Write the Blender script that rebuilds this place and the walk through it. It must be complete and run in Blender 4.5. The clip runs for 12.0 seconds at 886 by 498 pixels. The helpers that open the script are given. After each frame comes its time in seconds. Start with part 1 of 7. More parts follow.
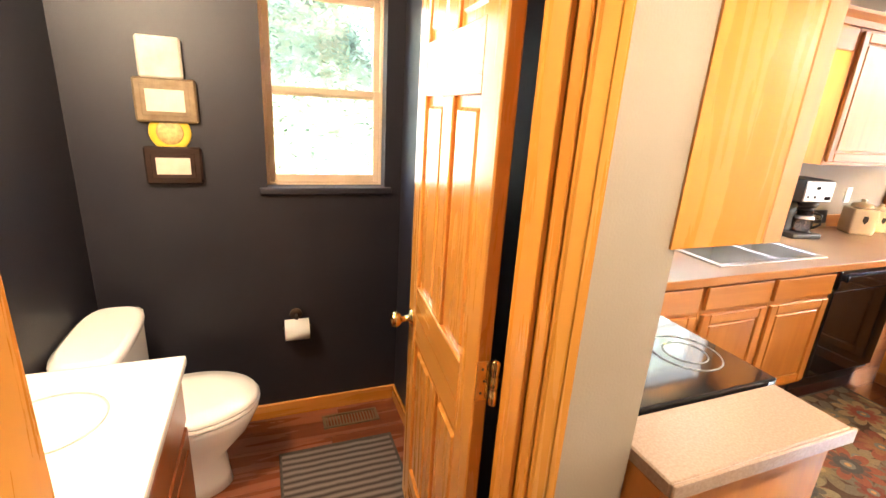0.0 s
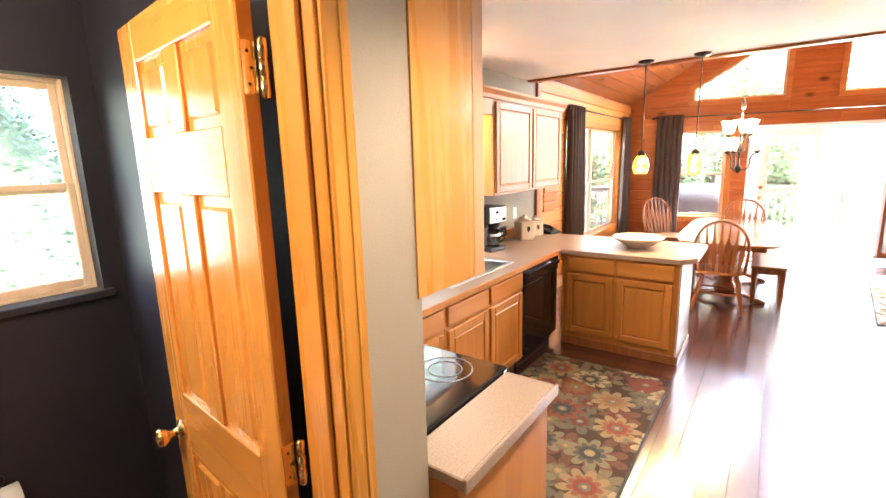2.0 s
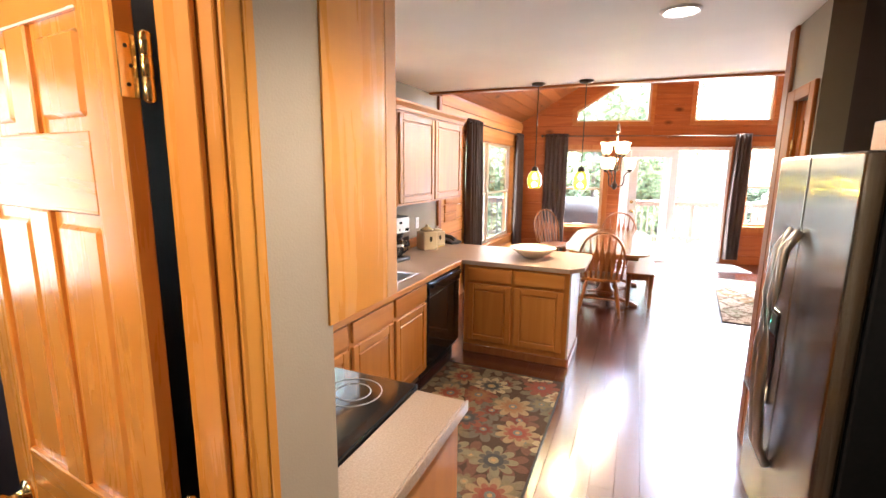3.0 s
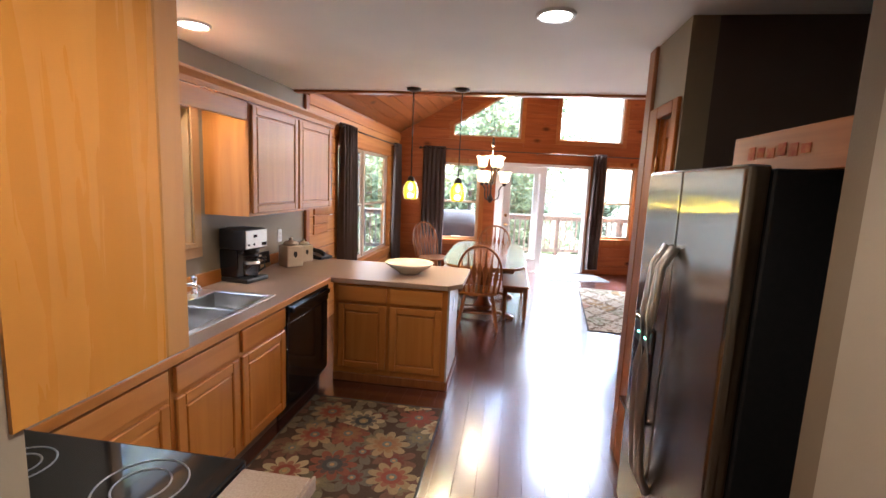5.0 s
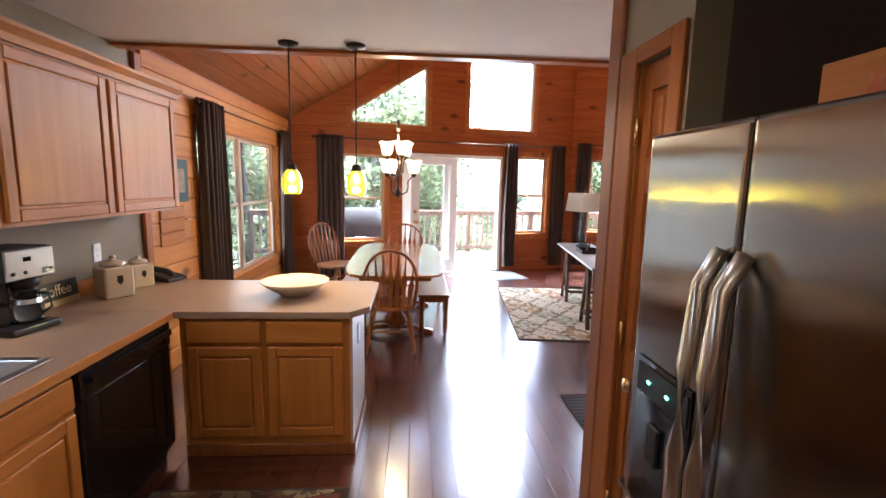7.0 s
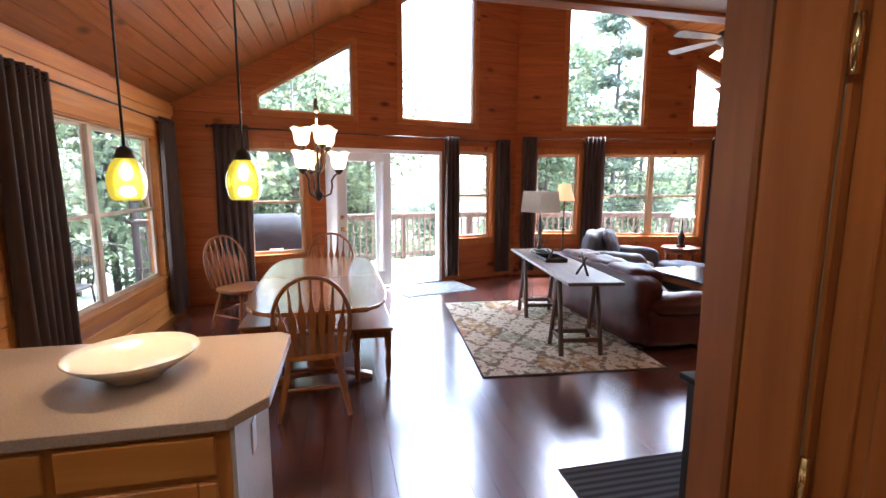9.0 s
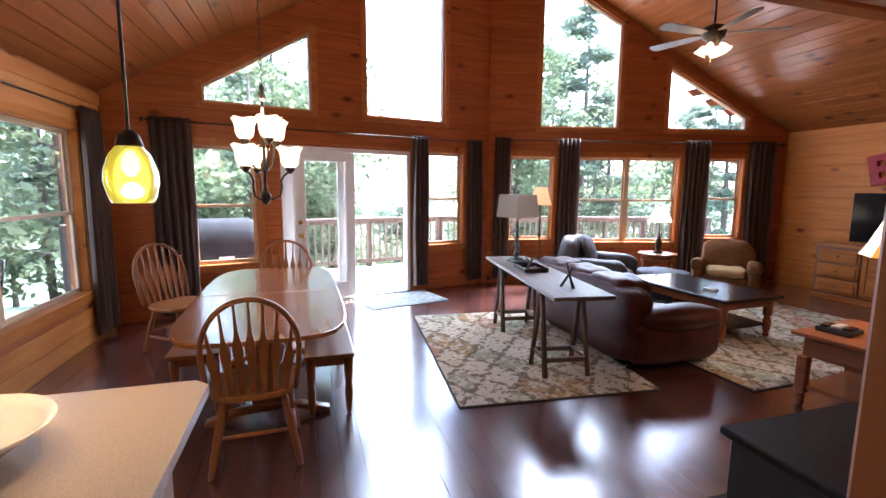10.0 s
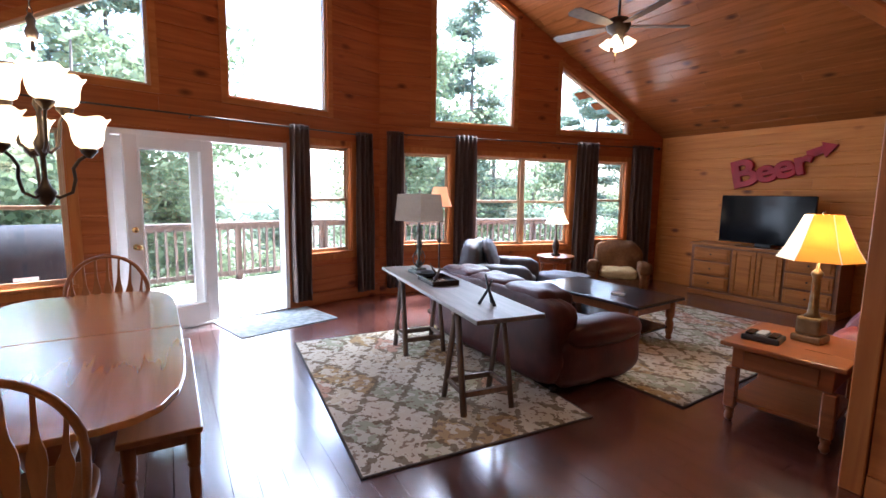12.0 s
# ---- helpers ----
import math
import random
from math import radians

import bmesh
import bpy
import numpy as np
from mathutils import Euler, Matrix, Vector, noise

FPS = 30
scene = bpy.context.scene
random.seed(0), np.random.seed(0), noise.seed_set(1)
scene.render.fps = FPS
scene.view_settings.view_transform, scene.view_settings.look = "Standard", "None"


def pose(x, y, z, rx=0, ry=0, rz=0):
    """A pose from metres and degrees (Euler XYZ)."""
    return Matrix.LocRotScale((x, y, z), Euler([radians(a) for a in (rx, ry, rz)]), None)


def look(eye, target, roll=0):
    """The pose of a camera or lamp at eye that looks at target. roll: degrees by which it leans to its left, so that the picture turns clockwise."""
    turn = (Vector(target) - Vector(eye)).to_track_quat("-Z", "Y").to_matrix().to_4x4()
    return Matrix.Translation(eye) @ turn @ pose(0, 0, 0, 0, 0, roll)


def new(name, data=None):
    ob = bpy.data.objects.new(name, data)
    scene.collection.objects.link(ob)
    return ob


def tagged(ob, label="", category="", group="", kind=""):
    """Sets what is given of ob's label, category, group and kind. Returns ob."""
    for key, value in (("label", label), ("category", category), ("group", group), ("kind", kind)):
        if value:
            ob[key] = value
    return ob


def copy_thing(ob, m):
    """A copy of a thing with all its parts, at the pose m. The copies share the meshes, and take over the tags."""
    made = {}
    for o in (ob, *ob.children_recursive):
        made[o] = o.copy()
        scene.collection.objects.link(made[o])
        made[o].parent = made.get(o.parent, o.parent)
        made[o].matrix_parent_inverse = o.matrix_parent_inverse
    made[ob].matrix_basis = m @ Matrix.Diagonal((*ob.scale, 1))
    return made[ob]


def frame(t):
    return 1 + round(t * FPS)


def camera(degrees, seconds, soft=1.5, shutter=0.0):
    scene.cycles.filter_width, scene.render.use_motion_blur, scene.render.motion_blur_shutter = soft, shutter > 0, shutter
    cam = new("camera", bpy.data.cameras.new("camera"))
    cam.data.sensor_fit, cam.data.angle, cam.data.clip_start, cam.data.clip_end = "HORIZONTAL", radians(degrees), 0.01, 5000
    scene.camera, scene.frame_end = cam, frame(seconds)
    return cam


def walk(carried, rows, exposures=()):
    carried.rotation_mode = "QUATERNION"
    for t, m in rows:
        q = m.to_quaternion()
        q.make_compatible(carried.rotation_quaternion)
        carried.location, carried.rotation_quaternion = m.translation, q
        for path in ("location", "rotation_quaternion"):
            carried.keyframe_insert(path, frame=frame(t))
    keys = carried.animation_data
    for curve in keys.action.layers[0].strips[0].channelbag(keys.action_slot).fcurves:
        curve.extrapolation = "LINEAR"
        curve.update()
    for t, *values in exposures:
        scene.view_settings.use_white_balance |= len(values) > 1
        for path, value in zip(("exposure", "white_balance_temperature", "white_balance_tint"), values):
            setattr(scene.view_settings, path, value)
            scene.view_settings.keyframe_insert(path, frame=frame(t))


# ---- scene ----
cam = camera(88.7, 12.0)
PATH = [
    (0, (0.091, 0.192, 1.571), (0.801, 1.966, 0.979), 3.6),
    (0.5, (0.045, 0.116, 1.605), (1.03, 1.782, 1.101), 2.1),
    (1, (0.01, 0.083, 1.63), (1.241, 1.598, 1.196), 0.3),
    (1.5, (-0.004, 0.087, 1.645), (1.427, 1.428, 1.251), -1.3),
    (2, (-0.016, 0.131, 1.665), (1.571, 1.289, 1.288), -1.6),
    (2.1, (-0.021, 0.144, 1.668), (1.593, 1.264, 1.289), -1.1),
    (2.5, (-0.017, 0.176, 1.681), (1.694, 1.146, 1.316), -0.5),
    (3, (0.004, 0.188, 1.694), (1.814, 0.962, 1.342), 0.6),
    (3.5, (0.032, 0.194, 1.693), (1.904, 0.814, 1.36), 1.6),
    (5.5, (0.543, 0.228, 1.646), (2.514, 0.416, 1.366), 2.4),
    (6, (0.751, 0.238, 1.628), (2.73, 0.332, 1.35), 2.1),
    (6.5, (1.036, 0.284, 1.631), (3.016, 0.267, 1.348), 1.8),
    (7, (1.297, 0.295, 1.6), (3.273, 0.171, 1.315), 1.2),
    (7.2, (1.416, 0.303, 1.587), (3.388, 0.132, 1.306), 1.1),
    (8.8, (2.285, 0.319, 1.578), (4.223, -0.085, 1.298), 0.1),
    (9, (2.401, 0.303, 1.572), (4.334, -0.128, 1.295), 0.2),
    (9.5, (2.65, 0.255, 1.564), (4.57, -0.237, 1.295), 0.4),
    (10, (2.888, 0.207, 1.557), (4.788, -0.362, 1.297), 0.5),
    (10.5, (3.088, 0.16, 1.544), (4.957, -0.506, 1.295), 0.7),
    (11, (3.296, 0.123, 1.549), (5.122, -0.657, 1.308), 0.8),
    (11.5, (3.473, 0.073, 1.529), (5.235, -0.844, 1.294), 0.8),
    (12, (3.661, 0.01, 1.523), (5.359, -1.017, 1.279), 0.9),
]
EXPO = [(0, 6.05, 6600, 10), (2.0, 5.88, 6100, 9), (3.5, 5.15, 5900, 10), (5.3, 4.47, 5650, 11), (7.2, 4.36, 5700, 11), (9.0, 4.0, 5450, 11), (12.0, 3.72, 5300, 11)]
walk(cam, [(t, look(eye, target, roll)) for t, eye, target, roll in PATH], EXPO)

# ---- light ----
world = bpy.data.worlds.new("sky")
scene.world = world
world.use_nodes = True
wn = world.node_tree
sky = wn.nodes.new("ShaderNodeTexSky")
sky.sky_type = "NISHITA"
sky.sun_disc = False
sky.sun_elevation, sky.sun_rotation = radians(63), radians(143)
sky.dust_density, sky.air_density = 4.0, 1.0
wn.links.new(sky.outputs[0], wn.nodes["Background"].inputs[0])
wn.nodes["Background"].inputs[1].default_value = 0.15
sun_data = bpy.data.lights.new("sun", "SUN")
sun_data.energy, sun_data.angle, sun_data.color = 2.2, radians(12), (1, 0.96, 0.9)
sun = new("sun", sun_data)
sun.matrix_world = look((0, 0, 30), (-9, 12, 0))


def downlight(name, place, watts):
    d = bpy.data.lights.new(name, "SPOT")
    d.energy, d.shadow_soft_size, d.color, d.spot_size, d.spot_blend = watts, 0.06, (1, 0.86, 0.66), radians(120), 0.5
    o = new(name, d)
    o.location = place
    return o


def bulb(name, place, watts, radius=0.03, color=(1, 0.78, 0.5)):
    d = bpy.data.lights.new(name, "POINT")
    d.energy, d.shadow_soft_size, d.color = watts, radius, color
    o = new(name, d)
    o.location = place
    return o


def sky_light(name, place, across, up, inward, width, height, watts):
    """Daylight that falls in through an opening: a lamp the size of the opening, facing the room."""
    d = bpy.data.lights.new(name, "AREA")
    d.shape, d.size, d.size_y, d.energy, d.color = "RECTANGLE", width, height, watts, (0.93, 0.97, 1.0)
    o = new(name, d)
    x, y, z = Vector(across).normalized(), Vector(up).normalized(), -Vector(inward).normalized()
    o.matrix_world = Matrix(((x.x, y.x, z.x, place[0]), (x.y, y.y, z.y, place[1]), (x.z, y.z, z.z, place[2]), (0, 0, 0, 1)))
    return o


# ---- materials ----
def mat(name, col, rough=0.5, metal=0.0, col2=None, scale=8.0, stretch=(1, 1, 1), bump=0.0, bump_scale=60.0, spec=0.5, emit=None, emit_s=0.0, vary=0.0, coat=0.0, detail=4.0, rough2=None):
    """A surface with two colours mixed by stretched noise, fine relief, and a small shift from object to object."""
    m = bpy.data.materials.new(name)
    m.use_nodes = True
    n, l = m.node_tree.nodes, m.node_tree.links
    b = n["Principled BSDF"]
    b.inputs["Base Color"].default_value = (*col, 1)
    b.inputs["Roughness"].default_value = rough
    b.inputs["Metallic"].default_value = metal
    b.inputs["Specular IOR Level"].default_value = spec
    b.inputs["Coat Weight"].default_value = coat
    b.inputs["Coat Roughness"].default_value = 0.12
    tc = n.new("ShaderNodeTexCoord")
    mp = n.new("ShaderNodeMapping")
    mp.inputs["Scale"].default_value = stretch
    l.new(tc.outputs["Object"], mp.inputs["Vector"])
    if col2:
        nz = n.new("ShaderNodeTexNoise")
        nz.inputs["Scale"].default_value, nz.inputs["Detail"].default_value = scale, detail
        l.new(mp.outputs[0], nz.inputs["Vector"])
        rp = n.new("ShaderNodeValToRGB")
        rp.color_ramp.elements[0].position, rp.color_ramp.elements[1].position = 0.35, 0.68
        rp.color_ramp.elements[0].color, rp.color_ramp.elements[1].color = (*col, 1), (*col2, 1)
        l.new(nz.outputs["Fac"], rp.inputs[0])
        out = rp.outputs[0]
        if vary:
            oi = n.new("ShaderNodeObjectInfo")
            mr = n.new("ShaderNodeMapRange")
            mr.inputs["To Min"].default_value, mr.inputs["To Max"].default_value = 1 - vary, 1 + vary
            l.new(oi.outputs["Random"], mr.inputs["Value"])
            hs = n.new("ShaderNodeHueSaturation")
            l.new(mr.outputs[0], hs.inputs["Value"])
            l.new(out, hs.inputs["Color"])
            out = hs.outputs[0]
        l.new(out, b.inputs["Base Color"])
        if rough2 is not None:
            r2 = n.new("ShaderNodeMapRange")
            r2.inputs["To Min"].default_value, r2.inputs["To Max"].default_value = rough, rough2
            l.new(nz.outputs["Fac"], r2.inputs["Value"])
            l.new(r2.outputs[0], b.inputs["Roughness"])
    if bump:
        bz = n.new("ShaderNodeTexNoise")
        bz.inputs["Scale"].default_value = bump_scale
        l.new(mp.outputs[0], bz.inputs["Vector"])
        bp = n.new("ShaderNodeBump")
        bp.inputs["Strength"].default_value, bp.inputs["Distance"].default_value = bump, 0.01
        l.new(bz.outputs["Fac"], bp.inputs["Height"])
        l.new(bp.outputs[0], b.inputs["Normal"])
    if emit:
        b.inputs["Emission Color"].default_value = (*emit, 1)
        b.inputs["Emission Strength"].default_value = emit_s
    return m


def wood(name, c1, c2, knot, axis, rough=0.35, grain=1.0, vary=0.12, knots=True, coat=0.0):
    """Wood whose grain runs along one axis of the object, with dark knots and a shift of tone from board to board."""
    m = bpy.data.materials.new(name)
    m.use_nodes = True
    n, l = m.node_tree.nodes, m.node_tree.links
    b = n["Principled BSDF"]
    b.inputs["Coat Weight"].default_value = coat
    b.inputs["Coat Roughness"].default_value = 0.15
    tc, oi = n.new("ShaderNodeTexCoord"), n.new("ShaderNodeObjectInfo")
    geo = n.new("ShaderNodeNewGeometry")
    add = n.new("ShaderNodeMath")
    add.operation = "ADD"
    l.new(oi.outputs["Random"], add.inputs[0])
    l.new(geo.outputs["Random Per Island"], add.inputs[1])
    shift = n.new("ShaderNodeVectorMath")
    shift.operation = "MULTIPLY_ADD"
    cmb = n.new("ShaderNodeCombineXYZ")
    for i in range(3):
        l.new(add.outputs[0], cmb.inputs[i])
    l.new(cmb.outputs[0], shift.inputs[0])
    shift.inputs[1].default_value = (17.3, 9.1, 23.7)
    l.new(tc.outputs["Object"], shift.inputs[2])
    mp = n.new("ShaderNodeMapping")
    s = [14.0 * grain] * 3
    s["xyz".index(axis)] = 0.9 * grain
    mp.inputs["Scale"].default_value = s
    l.new(shift.outputs[0], mp.inputs["Vector"])
    nz = n.new("ShaderNodeTexNoise")
    nz.inputs["Scale"].default_value, nz.inputs["Detail"].default_value, nz.inputs["Distortion"].default_value = 1.3, 5, 0.9
    l.new(mp.outputs[0], nz.inputs["Vector"])
    rp = n.new("ShaderNodeValToRGB")
    rp.color_ramp.elements[0].position, rp.color_ramp.elements[1].position = 0.3, 0.7
    rp.color_ramp.elements[0].color, rp.color_ramp.elements[1].color = (*c1, 1), (*c2, 1)
    l.new(nz.outputs["Fac"], rp.inputs[0])
    out = rp.outputs[0]
    if knots:
        mk = n.new("ShaderNodeMapping")
        ks = [5.0] * 3
        ks["xyz".index(axis)] = 2.6
        mk.inputs["Scale"].default_value = ks
        l.new(shift.outputs[0], mk.inputs["Vector"])
        vo = n.new("ShaderNodeTexVoronoi")
        vo.inputs["Scale"].default_value = 0.62
        l.new(mk.outputs[0], vo.inputs["Vector"])
        kr = n.new("ShaderNodeValToRGB")
        kr.color_ramp.elements[0].position, kr.color_ramp.elements[1].position = 0.05, 0.16
        kr.color_ramp.elements[0].color, kr.color_ramp.elements[1].color = (1, 1, 1, 1), (0, 0, 0, 1)
        l.new(vo.outputs["Distance"], kr.inputs[0])
        mx = n.new("ShaderNodeMix")
        mx.data_type = "RGBA"
        l.new(kr.outputs[0], mx.inputs["Factor"])
        l.new(out, mx.inputs["A"])
        mx.inputs["B"].default_value = (*knot, 1)
        out = mx.outputs["Result"]
    mr = n.new("ShaderNodeMapRange")
    mr.inputs["From Max"].default_value = 2.0
    mr.inputs["To Min"].default_value, mr.inputs["To Max"].default_value = 1 - vary, 1 + vary
    l.new(add.outputs[0], mr.inputs["Value"])
    hs = n.new("ShaderNodeHueSaturation")
    l.new(mr.outputs[0], hs.inputs["Value"])
    l.new(out, hs.inputs["Color"])
    l.new(hs.outputs[0], b.inputs["Base Color"])
    rr = n.new("ShaderNodeMapRange")
    rr.inputs["To Min"].default_value, rr.inputs["To Max"].default_value = rough - 0.05, rough + 0.1
    l.new(nz.outputs["Fac"], rr.inputs["Value"])
    l.new(rr.outputs[0], b.inputs["Roughness"])
    bp = n.new("ShaderNodeBump")
    bp.inputs["Strength"].default_value, bp.inputs["Distance"].default_value = 0.05, 0.003
    l.new(nz.outputs["Fac"], bp.inputs["Height"])
    l.new(bp.outputs[0], b.inputs["Normal"])
    return m


def glass_mat(name, tint=(1, 1, 1), rough=0.0):
    m = bpy.data.materials.new(name)
    m.use_nodes = True
    b = m.node_tree.nodes["Principled BSDF"]
    b.inputs["Base Color"].default_value = (*tint, 1)
    b.inputs["Transmission Weight"].default_value = 1.0
    b.inputs["Roughness"].default_value = rough
    b.inputs["IOR"].default_value = 1.45
    return m


PINE = ((0.32, 0.100, 0.024), (0.44, 0.160, 0.042), (0.13, 0.035, 0.01))
pine_x = wood("pine_x", *PINE, "x")
pine_y = wood("pine_y", *PINE, "y")
pine_z = wood("pine_z", *PINE, "z")
RED = ((0.27, 0.070, 0.018), (0.38, 0.112, 0.030), (0.10, 0.025, 0.009))
red_x = wood("red_pine_x", *RED, "x")
red_z = wood("red_pine_z", *RED, "z")
# lighter copy of the pale pine, with the dining wall's daylight in its colour
lit_pine_x = wood("lit_pine_x", (0.52, 0.20, 0.040), (0.64, 0.29, 0.072), (0.16, 0.05, 0.015), "x", 0.42)
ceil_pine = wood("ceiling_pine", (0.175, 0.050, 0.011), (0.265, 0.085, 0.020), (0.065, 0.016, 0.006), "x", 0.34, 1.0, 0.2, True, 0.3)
pale_x = wood("pale_pine_x", (0.42, 0.148, 0.025), (0.54, 0.215, 0.043), (0.13, 0.04, 0.012), "x", 0.45)
GOLD = ((0.56, 0.222, 0.032), (0.62, 0.262, 0.046), (0.3, 0.10, 0.025))
gold_x = wood("varnished_pine_x", *GOLD, "x", 0.25, 1.0, 0.05, False, 0.5)
gold_y = wood("varnished_pine_y", *GOLD, "y", 0.25, 1.0, 0.05, False, 0.5)
gold_z = wood("varnished_pine_z", *GOLD, "z", 0.25, 1.0, 0.05, False, 0.5)
HICK = ((0.44, 0.150, 0.024), (0.54, 0.210, 0.042), (0.34, 0.12, 0.03))
hick_z = wood("maple_z", *HICK, "z", 0.38, 0.7, 0.07, False, 0.04)
hick_x = wood("maple_x", *HICK, "x", 0.38, 0.7, 0.07, False, 0.04)
hick_y = wood("maple_y", *HICK, "y", 0.38, 0.7, 0.07, False, 0.04)
for hm in (hick_x, hick_y, hick_z):
    hm.node_tree.nodes["Principled BSDF"].inputs["Specular IOR Level"].default_value = 0.3
OAK = ((0.21, 0.064, 0.015), (0.30, 0.105, 0.027), (0.2, 0.08, 0.02))
oak = wood("oak", *OAK, "z", 0.32, 1.2, 0.05, False, 0.12)
oak_x = wood("oak_x", (0.25, 0.085, 0.020), (0.34, 0.13, 0.036), (0.2, 0.08, 0.02), "x", 0.28, 0.9, 0.05, False, 0.3)
for om in (oak, oak_x, pine_x):
    om.node_tree.nodes["Principled BSDF"].inputs["Specular IOR Level"].default_value = 0.28
tan_pine = wood("tan_pine", (0.38, 0.20, 0.075), (0.46, 0.26, 0.105), (0.2, 0.08, 0.02), "z", 0.45, 0.8, 0.05, False)
table_oak = wood("polished_oak", (0.32, 0.115, 0.028), (0.42, 0.17, 0.048), (0.2, 0.08, 0.02), "x", 0.2, 0.9, 0.05, False, 1.0)
table_oak.node_tree.nodes["Principled BSDF"].inputs["Coat IOR"].default_value = 1.55
floor_m = wood("dark_laminate", (0.058, 0.016, 0.012), (0.115, 0.034, 0.022), (0.03, 0.01, 0.008), "x", 0.19, 0.8, 0.22, False, 1.0)
fb = floor_m.node_tree.nodes["Principled BSDF"]
fb.inputs["Specular IOR Level"].default_value = 0.9
fb.inputs["Coat IOR"].default_value = 2.2
fb.inputs["Coat Roughness"].default_value = 0.2
bath_floor_m = wood("red_laminate", (0.16, 0.045, 0.02), (0.26, 0.08, 0.035), (0.03, 0.01, 0.008), "x", 0.25, 0.8, 0.15, False)
espresso = wood("espresso_wood", (0.022, 0.012, 0.010), (0.04, 0.022, 0.018), (0.03, 0.01, 0.008), "x", 0.2, 0.8, 0.05, False)
grey_wood = wood("weathered_wood", (0.14, 0.11, 0.09), (0.24, 0.20, 0.165), (0.06, 0.04, 0.03), "x", 0.45, 1.0, 0.05, False)
brown_leg = wood("brown_stained_wood", (0.10, 0.06, 0.04), (0.17, 0.105, 0.07), (0.06, 0.04, 0.03), "z", 0.5, 1.0, 0.05, False)
cherry = wood("cherry_wood", (0.20, 0.065, 0.022), (0.30, 0.10, 0.035), (0.1, 0.03, 0.01), "x", 0.28, 0.9, 0.05, False, 0.3)
rustic = wood("rustic_oak", (0.26, 0.088, 0.018), (0.42, 0.16, 0.036), (0.1, 0.04, 0.015), "x", 0.32, 0.9, 0.09, False, 0.2)
rustic_dark = wood("rustic_oak_frame", (0.13, 0.045, 0.013), (0.22, 0.08, 0.024), (0.1, 0.04, 0.015), "x", 0.38, 0.9, 0.05, False)
deck_m = wood("deck_boards", (0.42, 0.36, 0.30), (0.54, 0.48, 0.41), (0.3, 0.2, 0.15), "y", 0.7, 1.0, 0.1, False)
rail_m = wood("deck_rail", (0.10, 0.078, 0.062), (0.16, 0.125, 0.10), (0.2, 0.12, 0.1), "z", 0.7, 1.0, 0.1, False)
grey_paint = mat("grey_green_paint", (0.235, 0.182, 0.118), 0.6, col2=(0.25, 0.196, 0.13), scale=3, bump=0.08, bump_scale=180)
dark_wall = mat("dark_brown_wall", (0.085, 0.060, 0.046), 0.6, col2=(0.098, 0.071, 0.055), scale=3, bump=0.08, bump_scale=180)
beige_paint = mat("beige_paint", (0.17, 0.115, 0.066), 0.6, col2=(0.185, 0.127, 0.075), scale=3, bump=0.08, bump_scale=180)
side_black = mat("satin_black_enamel", (0.006, 0.006, 0.006), 0.45, col2=(0.009, 0.008, 0.008), scale=60, spec=0.2)
hall_paint = mat("hall_paint", (0.34, 0.265, 0.19), 0.6, col2=(0.36, 0.283, 0.205), scale=3, bump=0.08, bump_scale=180)
navy_paint = mat("navy_paint", (0.013, 0.012, 0.019), 0.5, col2=(0.017, 0.016, 0.024), scale=3, bump=0.08, bump_scale=160)
ceil_m = mat("ceiling_paint", (0.82, 0.79, 0.75), 0.8, col2=(0.86, 0.83, 0.79), scale=2, bump=0.1, bump_scale=200)
white_paint = mat("white_paint", (0.78, 0.77, 0.75), 0.4, col2=(0.82, 0.81, 0.80), scale=6)
vinyl = mat("almond_window_vinyl", (0.62, 0.48, 0.34), 0.4, col2=(0.68, 0.54, 0.39), scale=6)
tan_vinyl = mat("tan_window_vinyl", (0.46, 0.31, 0.18), 0.4, col2=(0.52, 0.36, 0.22), scale=6)
laminate = mat("speckled_laminate", (0.33, 0.215, 0.145), 0.34, col2=(0.41, 0.285, 0.20), scale=160, detail=2, spec=0.3)
porcelain = mat("porcelain", (0.80, 0.77, 0.72), 0.1, col2=(0.82, 0.79, 0.75), scale=4, coat=0.5)
steel = mat("brushed_steel", (0.25, 0.23, 0.205), 0.17, 1.0, col2=(0.29, 0.27, 0.245), scale=1.5, detail=1.0, rough2=0.19)
tg = steel.node_tree.nodes.new("ShaderNodeTangent")
tg.direction_type, tg.axis = "RADIAL", "X"
steel.node_tree.links.new(tg.outputs[0], steel.node_tree.nodes["Principled BSDF"].inputs["Tangent"])
steel.node_tree.nodes["Principled BSDF"].inputs["Anisotropic"].default_value = 1.0
steel.node_tree.nodes["Principled BSDF"].inputs["Anisotropic Rotation"].default_value = 0.25
chrome = mat("chrome", (0.75, 0.75, 0.75), 0.1, 1.0)
brass = mat("brass", (0.72, 0.50, 0.20), 0.2, 1.0, col2=(0.78, 0.57, 0.26), scale=20)
black_gloss = mat("black_gloss", (0.008, 0.008, 0.009), 0.07, col2=(0.013, 0.013, 0.014), scale=10)
black_matt = mat("black_plastic", (0.014, 0.013, 0.013), 0.4, col2=(0.02, 0.019, 0.018), scale=20)
iron = mat("dark_bronze", (0.045, 0.030, 0.022), 0.45, 0.6, col2=(0.07, 0.05, 0.035), scale=25)
verdigris = mat("verdigris_iron", (0.07, 0.085, 0.08), 0.5, 0.4, col2=(0.14, 0.155, 0.14), scale=30)
leather = mat("burgundy_leather", (0.045, 0.009, 0.009), 0.42, spec=0.35, col2=(0.075, 0.016, 0.014), scale=7, bump=0.25, bump_scale=90)
